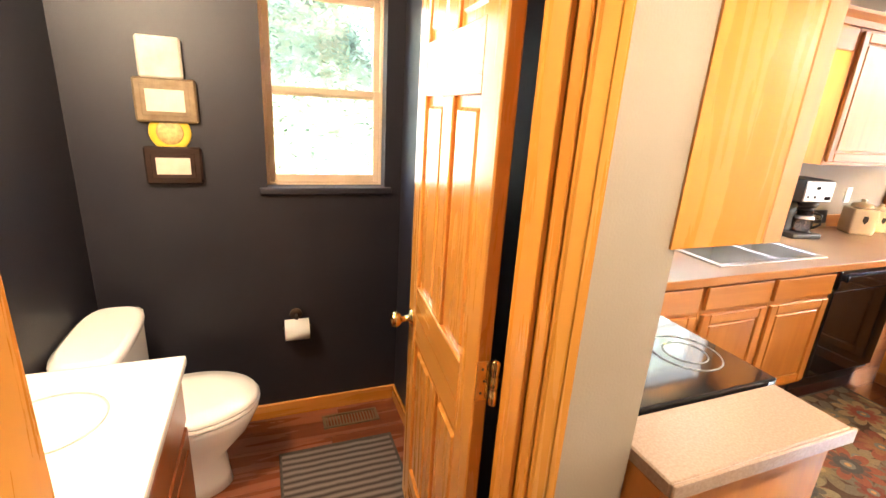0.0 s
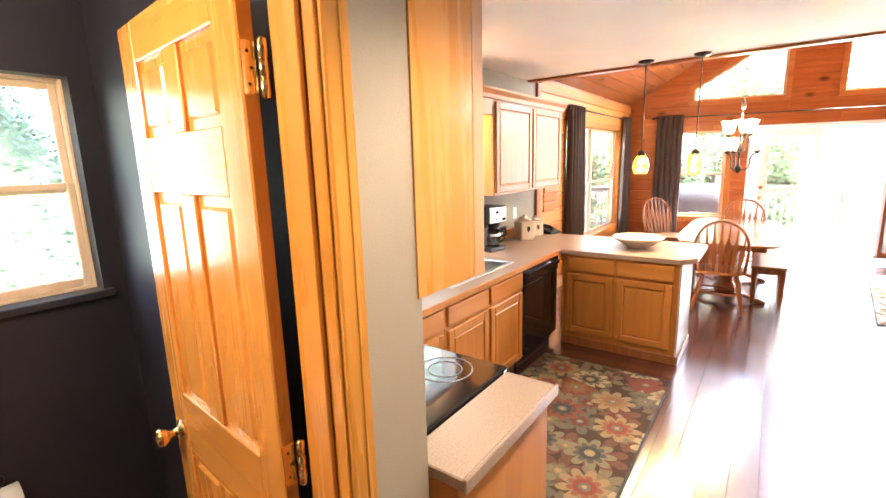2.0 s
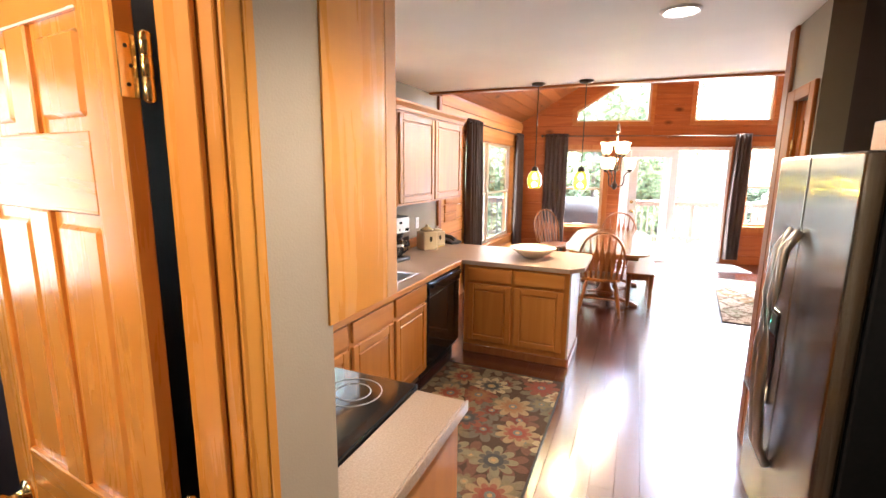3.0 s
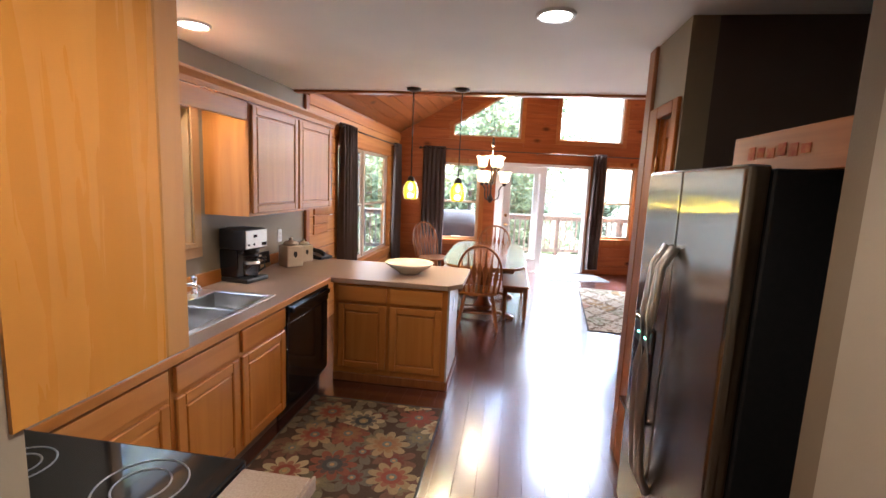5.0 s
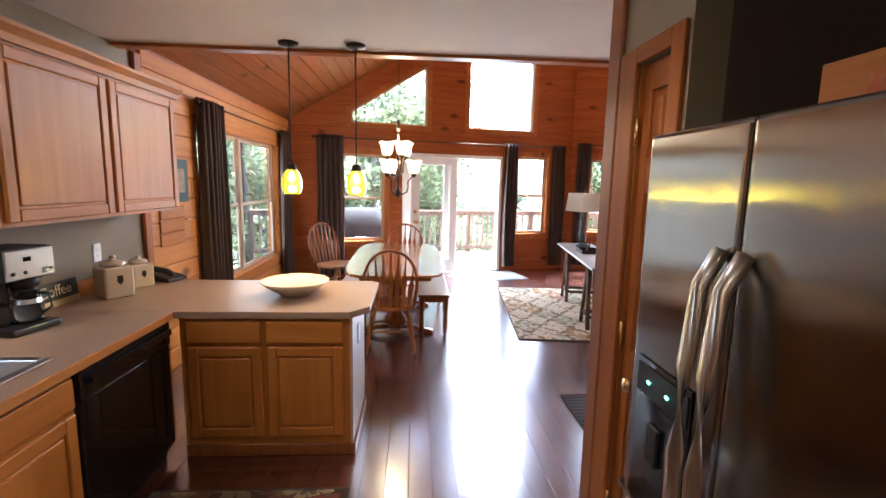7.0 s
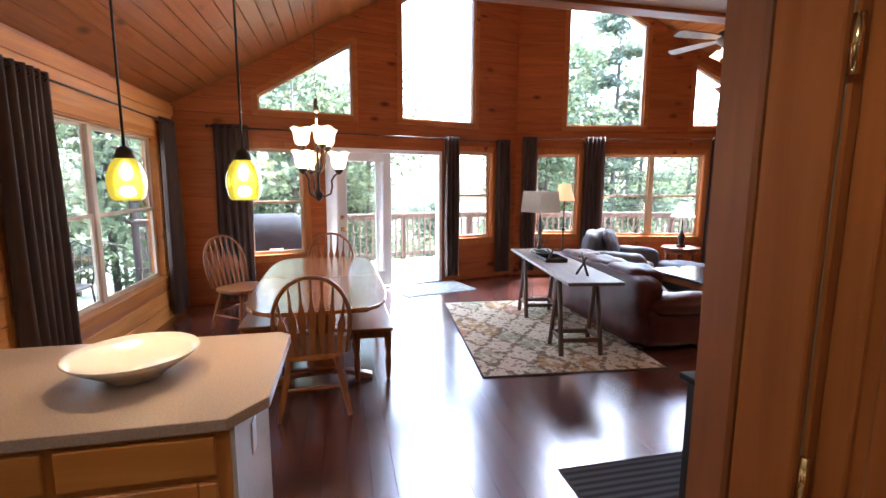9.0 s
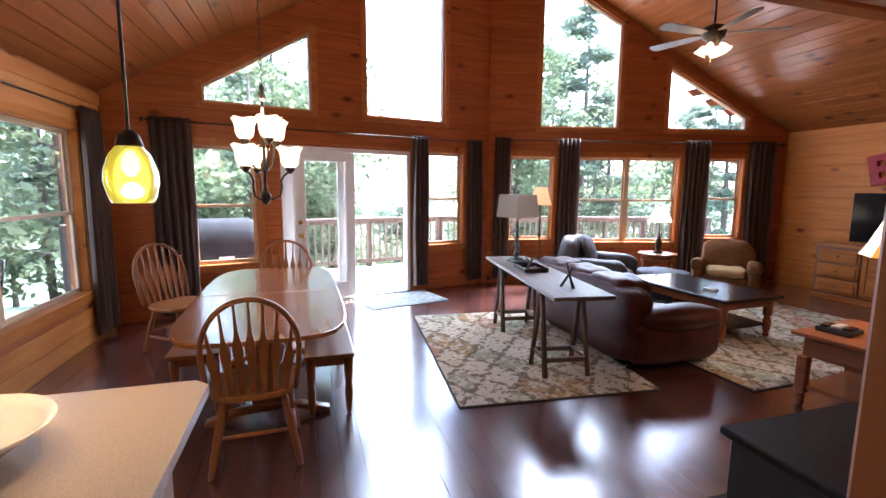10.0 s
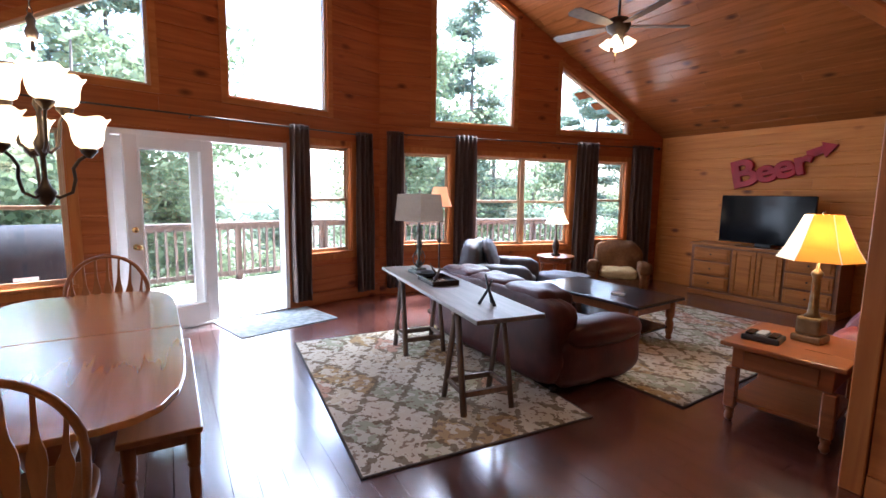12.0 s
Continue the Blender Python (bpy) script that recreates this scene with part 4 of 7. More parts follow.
part("filter_basket", bm_lathe([(0.055, 0.205), (0.068, 0.245)], 20), black_matt, cm, "", Matrix.Translation((0.03, -0.055, 0)))
car = part("carafe", bm_lathe([(0.045, 0), (0.062, 0.02), (0.066, 0.07), (0.05, 0.12), (0.045, 0.14)], 20), glass_mat("dark_glass", (0.35, 0.33, 0.32)), cm, "glass carafe", Matrix.Translation((0.03, -0.055, 0.042)))
part("lid", bm_lathe([(0.048, 0.141), (0.05, 0.155), (0.01, 0.16)], 20), black_matt, car)
part("band", bm_lathe([(0.0655, 0.086), (0.0565, 0.106)], 20, None, (0, 0, 0), False), silver, car, "bright metal band")
part("handle", bm_tube([(0.02, -0.048, 0.13), (0.03, -0.095, 0.125), (0.032, -0.10, 0.06), (0.02, -0.06, 0.03)], 0.008), black_matt, car)
cs = thing("plaque", "dark wooden plaque lettered with a painted coffee cup", "sign", pose(3.84, 2.285, 0.877, -6, 0, 0))
part("board", bm_box((-0.22, 0, 0), (0.22, 0.014, 0.135), None, 0.003), black_matt, cs)
part("band", bm_box((-0.22, -0.003, 0.0), (0.22, -0.0005, 0.035)), mat("tan_band", (0.5, 0.36, 0.18), 0.6, col2=(0.55, 0.4, 0.22), scale=20), cs)
part("cup", bm_prism([(-0.19, 0.085), (-0.175, 0.042), (-0.13, 0.042), (-0.115, 0.085)], -0.003, -0.0005, "y"), white_ceramic, cs)


def text_mesh(body, size, depth, m, parent, M, name="lettering", bold=0.0):
    cu = bpy.data.curves.new(name, "FONT")
    cu.body, cu.size, cu.extrude, cu.align_x, cu.align_y = body, size, depth, "CENTER", "CENTER"
    cu.offset = bold
    cu.bevel_depth, cu.bevel_resolution = bold, 2 if bold else 0
    tmp = bpy.data.objects.new("tmp", cu)
    scene.collection.objects.link(tmp)
    bpy.context.view_layer.update()
    me = bpy.data.meshes.new_from_object(tmp)
    bpy.data.objects.remove(tmp)
    me.materials.append(m)
    o = new(name, me)
    o.parent = parent
    o.matrix_basis = M
    return o


text_mesh("Coffee", 0.085, 0.001, mat("cream_lettering", (0.6, 0.52, 0.38), 0.6), cs, pose(0.05, -0.002, 0.085, 90))


def canister(M, s):
    c = thing("canister", "white square ceramic canister with lid and dark emblem", "canister", M, "canisters on the worktop")
    b = part("body", bm_box((-0.07 * s, -0.07 * s, 0), (0.07 * s, 0.07 * s, 0.165 * s), None, 0.016 * s, 3), white_ceramic, c)
    part("lid", bm_lathe([(0.055 * s, 0.166 * s), (0.06 * s, 0.175 * s), (0.05 * s, 0.19 * s), (0.018 * s, 0.198 * s), (0.012 * s, 0.205 * s), (0.018 * s, 0.215 * s), (0.005 * s, 0.222 * s)], 18), white_ceramic, c)
    part("emblem", bm_prism([(-0.015 * s, 0.09 * s), (0.0, 0.07 * s), (0.015 * s, 0.09 * s), (0.012 * s, 0.12 * s), (-0.012 * s, 0.12 * s)], -0.0725 * s, -0.0702 * s, "y"), black_matt, c)
    part("emblem", bm_prism([(-0.015 * s, 0.09 * s), (0.0, 0.07 * s), (0.015 * s, 0.09 * s), (0.012 * s, 0.12 * s), (-0.012 * s, 0.12 * s)], 0.0702 * s, 0.0725 * s, "x"), black_matt, c)


canister(pose(4.13, 2.13, 0.8755, 0, 0, -35), 1.15)
canister(pose(4.40, 2.14, 0.8755, 0, 0, -35), 0.95)
ph = thing("telephone", "black desk telephone on the worktop", "telephone", pose(4.60, 2.06, 0.8755, 0, 0, -20))
part("body", bm_prism([(-0.09, 0.0), (0.09, 0.0), (0.09, 0.055), (-0.09, 0.025)], -0.08, 0.08, "x", None, 0.006), black_matt, ph)
part("handset", bm_tube([(-0.05, -0.1, 0.055), (-0.05, -0.05, 0.075), (-0.05, 0.05, 0.085), (-0.05, 0.1, 0.075)], 0.022, 10), black_matt, ph)
bw = thing("serving_bowl", "wide cream ceramic bowl on the peninsula", "bowl", pose(4.20, 1.06, 0.8755))
part("bowl", bm_lathe([(0.09, 0), (0.10, 0.012), (0.13, 0.03), (0.19, 0.07), (0.215, 0.092), (0.212, 0.096), (0.185, 0.074), (0.12, 0.036), (0.0, 0.022)], 48, None, (0, 0, 0), False), white_ceramic, bw)


def wall_plate(M, label="white wall outlet plate"):
    p = thing("wall_outlet", label, "outlet", M)
    part("plate", bm_box((-0.036, -0.006, -0.058), (0.036, -0.0005, 0.058), None, 0.003), white_paint, p)
    for dz in (-0.02, 0.02):
        part("socket", bm_box((-0.014, -0.008, dz - 0.012), (0.014, -0.0065, dz + 0.012), None, 0.001), porcelain, p)


wall_plate(pose(4.28, NY, 1.12))
wall_plate(pose(4.93, NY - 0.001, 1.18))
wall_plate(pose(5.50, NY - 0.001, 1.20))
mh = thing("wall_panel", "pale pine plank panel with two raised strips", "panel", pose(5.16, NY - 0.001, 1.05))
for k, zz in enumerate((0.0, 0.11, 0.22)):
    part("plank", bm_box((-0.17, -0.02 - 0.004 * k, zz), (0.20, -0.0005, zz + 0.10), None, 0.004), pale_x, mh)
tp = thing("framed_picture", "small print in a teal mat hung on pine boards", "picture", pose(5.33, NY - 0.004, 1.40))
part("frame", bm_box((-0.13, -0.02, 0), (0.13, -0.0005, 0.36), None, 0.004), mat("teal_card", (0.06, 0.12, 0.12), 0.7, col2=(0.08, 0.14, 0.14), scale=30), tp)
part("print", bm_box((-0.06, -0.024, 0.08), (0.06, -0.0205, 0.28)), mat("tan_print", (0.42, 0.36, 0.24), 0.7, col2=(0.30, 0.24, 0.15), scale=18), tp)

# fridge
fr = thing("refrigerator", "stainless steel side-by-side refrigerator with black sides", "refrigerator", pose(2.69, -0.43, 0, 0, 0, 180))
part("body", bm_box((0.0, 0.075, 0.03), (0.91, 0.80, 1.75), None, 0.006), side_black, fr, "black cabinet sides")
part("grille", bm_box((0.01, 0.05, 0.0), (0.90, 0.12, 0.08)), black_matt, fr)
for xa, xb, nm in ((0.0, 0.425, "freezer_door"), (0.431, 0.91, "fridge_door")):
    d_ = part(nm, bm_box((xa, 0.0, 0.09), (xb, 0.07, 1.76), None, 0.014, 3), steel, fr, "brushed stainless door")
    hx = 0.39 if xa == 0 else 0.468
    hp = [(hx, -0.012, 0.42), (hx, -0.05, 0.50), (hx, -0.07, 0.72), (hx, -0.078, 0.95), (hx, -0.072, 1.18), (hx, -0.055, 1.38), (hx, -0.012, 1.46)]
    part("handle", bm_tube(hp, 0.02, 10), mat("satin_nickel", (0.5, 0.45, 0.4), 0.32, 1.0), d_, "curved satin metal handle")
dp = part("dispenser", bm_box((0.05, -0.006, 0.64), (0.33, -0.0005, 1.08), None, 0.003), black_gloss, fr, "black ice and water dispenser")
part("control_strip", bm_box((0.06, -0.010, 0.97), (0.32, -0.0065, 1.06)), black_matt, dp)
led = mat("green_led", (0.1, 0.6, 0.3), 0.4, emit=(0.1, 1.0, 0.5), emit_s=3.0)
for lx in (0.12, 0.22):
    part("indicator_light", bm_box((lx, -0.012, 1.01), (lx + 0.012, -0.0102, 1.018)), led, dp)
part("tray", bm_box((0.06, -0.05, 0.64), (0.32, -0.0065, 0.655)), steel, dp)
part("paddle", bm_box((0.15, -0.02, 0.78), (0.21, -0.0065, 0.90), None, 0.004), black_matt, dp)
sg = thing("wooden_sign", "long pine board sign with faded red lettering", "sign", pose(2.33, -0.63, 1.752, 0, 0, 180))
part("board", bm_box((0.0, 0.0, 0.0), (0.66, 0.022, 0.135), None, 0.003), pine_x, sg)
faded_red = mat("faded_red", (0.42, 0.075, 0.03), 0.8, col2=(0.46, 0.15, 0.05), scale=45)
for k in range(6):
    part("lettering", bm_box((0.12 + k * 0.062, -0.0026, 0.045 + 0.006 * (k % 2)), (0.165 + k * 0.062, -0.0003, 0.092 - 0.006 * (k % 3)), None, 0.0006), faded_red, sg)

# pendants and downlights
def pendant(x, y):
    p = thing("pendant_lamp", "olive glass pendant lamp on a dark cord, lit", "lamp", pose(x, y, CZ), "pendants over the peninsula")
    part("canopy", bm_lathe([(0.065, 0), (0.06, -0.018), (0.02, -0.03)], 20), iron, p)
    part("cord", bm_tube([(0, 0, -0.03), (0, 0, -0.78)], 0.005, 6), iron, p)
    part("socket", bm_lathe([(0.012, -0.76), (0.028, -0.775), (0.036, -0.805), (0.03, -0.812)], 16), iron, p)
    s = part("shade", bm_lathe([(0.032, -0.805), (0.052, -0.83), (0.068, -0.875), (0.07, -0.91), (0.06, -0.955), (0.052, -0.97), (0.049, -0.97), (0.058, -0.945), (0.066, -0.908), (0.064, -0.875), (0.048, -0.832), (0.028, -0.807)], 24, None, (0, 0, 0), False), green_glass, p, "olive glass shade")
    part("bulb", bm_lathe([(0.008, -0.81), (0.022, -0.84), (0.024, -0.87), (0.012, -0.89), (0.002, -0.893)], 12), bulb_m, p)
    bulb("pendant_bulb", (x, y, CZ - 0.94), 1.0)


pendant(4.43, 1.125)
pendant(4.43, 0.695)
# the third, over the hall, is unseen: added to light the hall walls
for x, y, w_ in ((2.80, 2.03, 2.5), (2.70, 0.066, 1.4), (0.9, 0.1, 3.0)):
    d_ = thing("downlight", "recessed ceiling downlight, lit; the hall one is added", "lamp", pose(x, y, CZ), "kitchen downlights")
    part("ring", bm_tube([(0.085 * math.cos(a * math.pi / 12), 0.085 * math.sin(a * math.pi / 12), -0.003) for a in range(24)], 0.012, 8, None, True), white_paint, d_)
    part("lens", bm_lathe([(0.08, -0.004), (0.05, -0.010), (0.01, -0.012)], 24), can_m, d_)
    downlight("downlight_bulb", (x, y, CZ - 0.03), w_)

# ---- dining corner ----
def windsor(M):
    c = thing("dining_chair", "golden oak arrow-back Windsor dining chair", "chair", M, "chairs round the dining table")
    # sits at the origin, faces +x
    out = []
    for k in range(28):
        a = 2 * math.pi * k / 28
        r = 1 / (abs(math.cos(a)) ** 3.2 + abs(math.sin(a)) ** 3.2) ** (1 / 3.2)
        out.append((0.215 * r * math.cos(a), (0.225 + 0.015 * math.cos(a)) * r * math.sin(a)))
    part("seat", bm_prism(out, 0.415, 0.45, "z", None, 0.01), oak_x, c)
    prof = [(0.013, 0), (0.017, 0.06), (0.021, 0.14), (0.017, 0.16), (0.02, 0.18), (0.023, 0.27), (0.015, 0.33), (0.02, 0.36), (0.016, 0.425)]
    for sx in (1, -1):
        for sy in (1, -1):
            part("leg", bm_lathe(prof, 10), oak, c, "", Matrix.Translation((0.205 * sx, 0.215 * sy, 0)) @ pose(0, 0, 0, 10 * sy, -9 * sx, 0))
    for sy in (1, -1):
        part("stretcher", bm_tube([(-0.18, 0.19 * sy, 0.15), (0, 0.19 * sy, 0.15), (0.18, 0.19 * sy, 0.15)], 0.010, 8, None, False, [0.8, 1.4, 0.8]), oak, c)
    for sx in (0.16, -0.16):
        part("stretcher", bm_tube([(sx, -0.19, 0.20), (sx, 0, 0.20), (sx, 0.19, 0.20)], 0.010, 8, None, False, [0.8, 1.4, 0.8]), oak, c)
    lean = lambda z: -0.185 - (z - 0.45) * 0.22
    hoop = []
    for k in range(25):
        a = math.pi * k / 24
        y = -0.235 * math.cos(a)
        z = 0.45 + 0.55 * math.sin(a) ** 0.55
        hoop.append((lean(z), y * (0.86 + 0.14 * min(1, (z - 0.45) / 0.3)), z))
    part("hoop", bm_tube(hoop, 0.0135, 8), oak, c)
    for k in range(7):
        y = (k - 3) * 0.058
        top = 0.45 + 0.55 * max(0.0, 1 - (abs(y) * 1.10 / 0.235) ** 2) ** 0.275 - 0.008
        h = top - 0.45
        b = bmesh.new()
        fs = [0, 0.1, 0.22, 0.32, 0.42, 0.5, 0.58, 0.66, 0.74, 0.86, 1.0]
        wd = [0.012, 0.0125, 0.014, 0.018, 0.022, 0.024, 0.021, 0.012, 0.008, 0.0065, 0.006]
        rows = []
        for f, q in zip(fs, wd):
            z = 0.45 + h * f
            yy = y * (0.88 + 0.22 * f)
            rows.append([b.verts.new((lean(z) + dx, yy + dy, z)) for dx, dy in ((-0.005, -q), (0.005, -q), (0.005, q), (-0.005, q))])
        for r0, r1 in zip(rows, rows[1:]):
            for i in range(4):
                b.faces.new((r0[i], r0[(i + 1) % 4], r1[(i + 1) % 4], r1[i]))
        b.faces.new(rows[-1])
        part("slat", b, oak, c)
    return c


ch = windsor(pose(5.62, 0.525, 0, 0, 0, 3) @ Matrix.Diagonal((1.05, 1.08, 1.0, 1.0)))
copy_thing(ch, pose(7.62, 0.45, 0, 0, 0, 178) @ Matrix.Diagonal((1.05, 1.08, 1.0, 1.0)))
copy_thing(ch, pose(7.74, 1.40, 0, 0, 0, -128) @ Matrix.Diagonal((1.05, 1.08, 1.0, 1.0)))
tb = thing("dining_table", "glossy oak extending dining table with clipped rounded ends", "table", pose(6.58, 0.50, 0, 0, 0, 1))
out = []
for k in range(48):
    a = 2 * math.pi * (k + 0.5) / 48
    r = 1 / (abs(math.cos(a)) ** 5 + abs(math.sin(a)) ** 5) ** 0.2
    out.append((1.17 * r * math.cos(a), 0.515 * r * math.sin(a)))
for a, b in ((-1.3, -0.003), (0.003, 1.3)):
    half = [p for p in out if a < p[0] < b]
    half = sorted(half, key=lambda p: math.atan2(p[1], p[0] - (a + b) / 2 * 0.3))
    xe = -0.002 if b < 0.5 else 0.002
    ys = max(p[1] for p in half)
    half = ([(xe, -ys)] + sorted([p for p in half if p[0] > xe], key=lambda p: math.atan2(p[1], p[0])) + [(xe, ys)]) if xe > 0 else ([(xe, ys)] + sorted([p for p in half if p[0] < xe], key=lambda p: math.atan2(p[1], p[0]) % (2 * math.pi)) + [(xe, -ys)])
    part("tabletop", bm_prism(half, 0.722, 0.75, "z", None, 0.006), table_oak, tb, "glossy oak top")
part("apron", bm_box((-0.85, -0.36, 0.63), (0.85, 0.36, 0.7215), None, 0.01), oak_x, tb)
for sx in (-0.55, 0.55):
    ped = part("pedestal", bm_lathe([(0.10, 0.09), (0.12, 0.16), (0.075, 0.22), (0.06, 0.30), (0.10, 0.42), (0.115, 0.5), (0.07, 0.56), (0.10, 0.63)], 20), oak, tb, "", Matrix.Translation((sx, 0, 0)))
    for sy in (1, -1):
        part("foot", bm_prism([(0.05, 0.10), (0.20, 0.085), (0.36, 0.045), (0.40, 0.03), (0.40, 0.0), (0.33, 0.0), (0.2, 0.05), (0.05, 0.06)], -0.04, 0.04, "x", None, 0.01), oak, ped, "", pose(0, 0, 0, 0, 0, 0 if sy > 0 else 180))


def bench(M):
    b = thing("bench", "oak dining bench with turned legs", "bench", M, "benches beside the table")
    part("seat", bm_box((-0.72, -0.165, 0.425), (0.72, 0.165, 0.455), None, 0.008, 2), oak_x, b)
    part("apron", bm_box((-0.66, -0.13, 0.36), (0.66, -0.11, 0.4245)), oak_x, b)
    part("apron", bm_box((-0.66, 0.11, 0.36), (0.66, 0.13, 0.4245)), oak_x, b)
    for sx in (-0.65, 0.65):
        part("apron", bm_box((sx - 0.01, -0.11, 0.36), (sx + 0.01, 0.11, 0.4245)), oak, b)
        for sy in (-0.125, 0.125):
            part("leg", bm_lathe([(0.014, 0), (0.02, 0.03), (0.028, 0.16), (0.02, 0.24), (0.03, 0.25), (0.022, 0.265), (0.03, 0.28), (0.031, 0.4245)], 12), oak, b, "", Matrix.Translation((sx, sy, 0)))
    return b


bench(pose(6.60, 0.09, 0, 0, 0, 0))
bench(pose(6.84, 0.98, 0, 0, 0, 1))
# chandelier
CHX, CHY = 6.40, 0.49
cl = thing("chandelier", "bronze two-tier chandelier with six lit alabaster bell shades", "chandelier", pose(CHX, CHY, 0))
part("canopy", bm_lathe([(0.06, roof_z(CHY)), (0.055, roof_z(CHY) - 0.03), (0.02, roof_z(CHY) - 0.05)], 16), iron, cl)
for k in range(int((roof_z(CHY) - 0.05 - 2.27) / 0.034)):
    z = 2.285 + 0.034 * k
    ring_ = [(0.009 * math.cos(a * math.pi / 5) * (k % 2), 0.009 * math.cos(a * math.pi / 5) * (1 - k % 2), z + 0.021 * math.sin(a * math.pi / 5)) for a in range(10)]
    part("chain_link", bm_tube(ring_, 0.0022, 5, None, True), iron, cl)
part("hook", bm_lathe([(0.008, 2.16), (0.022, 2.175), (0.026, 2.20), (0.014, 2.23), (0.02, 2.25), (0.006, 2.28)], 14), iron, cl)
part("stem", bm_lathe([(0.004, 1.435), (0.022, 1.45), (0.036, 1.475), (0.042, 1.50), (0.02, 1.53), (0.011, 1.56), (0.011, 1.66), (0.026, 1.69), (0.03, 1.72), (0.012, 1.76), (0.010, 1.86), (0.022, 1.89), (0.012, 1.93), (0.008, 2.16)], 14), iron, cl)
for k in range(6):
    low = k % 2 == 0
    a = 2 * math.pi * (k + 0.35) / 6
    r_, zs = (0.175, 1.69) if low else (0.125, 1.885)
    d = Vector((math.cos(a), math.sin(a), 0))
    if low:
        prof_ = ((0.0, 1.50), (0.05, 1.475), (0.10, 1.50), (0.115, 1.56), (0.11, 1.61), (0.135, 1.65), (r_, zs - 0.01))
    else:
        prof_ = ((0.0, 1.70), (0.04, 1.68), (0.08, 1.715), (0.09, 1.78), (0.095, 1.83), (r_, zs - 0.01))
    arm = part("arm", bm_tube([tuple(d * q + Vector((0, 0, z))) for q, z in prof_], 0.0075, 8), iron, cl)
    c0 = d * r_
    put = Matrix.Translation((c0.x, c0.y, zs))
    part("cup", bm_lathe([(0.008, -0.03), (0.02, -0.018), (0.034, 0.0), (0.036, 0.012), (0.02, 0.015)], 12), iron, arm, "", put)
    bell = bmesh.new()
    prof_ = [(0.028, 0.012), (0.051, 0.028), (0.062, 0.06), (0.064, 0.095), (0.071, 0.125), (0.088, 0.155), (0.084, 0.155), (0.067, 0.127), (0.060, 0.095), (0.058, 0.06), (0.047, 0.032), (0.024, 0.016)]
    rows_ = []
    for i_, (q, z) in enumerate(prof_):
        flare = 0.10 * max(0.0, (z - 0.09) / 0.07)
        rows_.append([bell.verts.new((q * (1 + flare * math.cos(5 * b_)) * math.cos(b_), q * (1 + flare * math.cos(5 * b_)) * math.sin(b_), z + 0.06 * flare * math.cos(5 * b_))) for b_ in [2 * math.pi * m_ / 30 for m_ in range(30)]])
    for r0, r1 in zip(rows_, rows_[1:]):
        for m_ in range(30):
            bell.faces.new((r0[m_], r0[(m_ + 1) % 30], r1[(m_ + 1) % 30], r1[m_])).smooth = True
    part("shade", bell, alabaster, arm, "lit alabaster bell shade with a scalloped rim", put)
bulb("chandelier_bulb", (CHX, CHY, 2.12), 2.5, 0.1)


# ---- curtains ----
def curtain(M, x0, x1, ztop, zbot, folds=5, amp=0.035, tie=0.0, label="dark brown grommet curtain hanging in folds"):
    c = thing("curtain", label, "curtain", M, "brown curtains")
    b = bmesh.new()
    nx, nz = folds * 10, 14
    grid = []
    mid = (x0 + x1) / 2
    for j in range(nz + 1):
        f = j / nz
        row = []
        for i in range(nx + 1):
            s = i / nx
            squeeze = 1 - tie * math.sin(math.pi * min(1, f * 1.1)) * 0.5
            x = mid + (x0 + (x1 - x0) * s - mid) * squeeze + 0.006 * math.sin(7 * f + 5 * s)
            y = -0.085 + amp * (0.8 + 0.35 * f) * math.sin(2 * math.pi * folds * s + 0.7 * math.sin(2.2 * f + x0 * 9)) + 0.008 * math.sin(3 * f + 9 * s)
            row.append(b.verts.new((x, y, ztop + (zbot - ztop) * f)))
        grid.append(row)
    for j in range(nz):
        for i in range(nx):
            b.faces.new((grid[j][i], grid[j][i + 1], grid[j + 1][i + 1], grid[j + 1][i])).smooth = True
    bmesh.ops.solidify(b, geom=list(b.faces), thickness=0.004)
    part("cloth", b, curtain_m, c)
    for k in range(folds):
        gx = x0 + (x1 - x0) * (k + 0.5) / folds
        part("grommet", bm_tube([(gx, -0.085 + 0.022 * math.cos(a * math.pi / 6), ztop - 0.04 + 0.022 * math.sin(a * math.pi / 6)) for a in range(12)], 0.004, 6, None, True), iron, c)
    return c


def rod(M, x0, x1, z, label="thin dark bronze curtain rod with ball ends"):
    r = thing("curtain_rod", label, "curtain rod", M)
    part("bar", bm_tube([(x0, -0.085, z), (x1, -0.085, z)], 0.009, 8), iron, r)
    for x in (x0, x1):
        part("finial", bm_lathe([(0.008, -0.02), (0.025, -0.008), (0.028, 0.005), (0.02, 0.02), (0.005, 0.026)], 12), iron, r, "", pose(x, -0.085, z, 0, 90, 0))
    n = max(2, int((x1 - x0) / 1.6) + 1)
    for k in range(n):
        x = x0 + 0.12 + (x1 - x0 - 0.24) * k / (n - 1)
        part("bracket", bm_tube([(x, -0.001, z - 0.02), (x, -0.06, z - 0.02), (x, -0.085, z - 0.004)], 0.006, 6), iron, r)


rod(GL, -4.72, -0.28, 2.30)
rod(GR, 0.28, 4.95, 2.36)
rod(flip, 5.58, 8.30, 2.28)
ZT, ZB = 2.34, 0.06
curtain(GL, -4.66, -4.24, ZT, ZB)
curtain(GL, -1.41, -1.14, ZT, 0.10, 4)
curtain(GL, -0.44, -0.16, ZT, 0.10, 4)
curtain(GR, 0.10, 0.36, ZT + 0.06, 0.10, 4)
curtain(GR, 1.14, 1.50, ZT + 0.06, 0.10, 5)
curtain(GR, 3.28, 3.70, ZT + 0.06, 0.10, 5)
curtain(GR, 4.40, 4.86, ZT + 0.06, 0.10, 5)
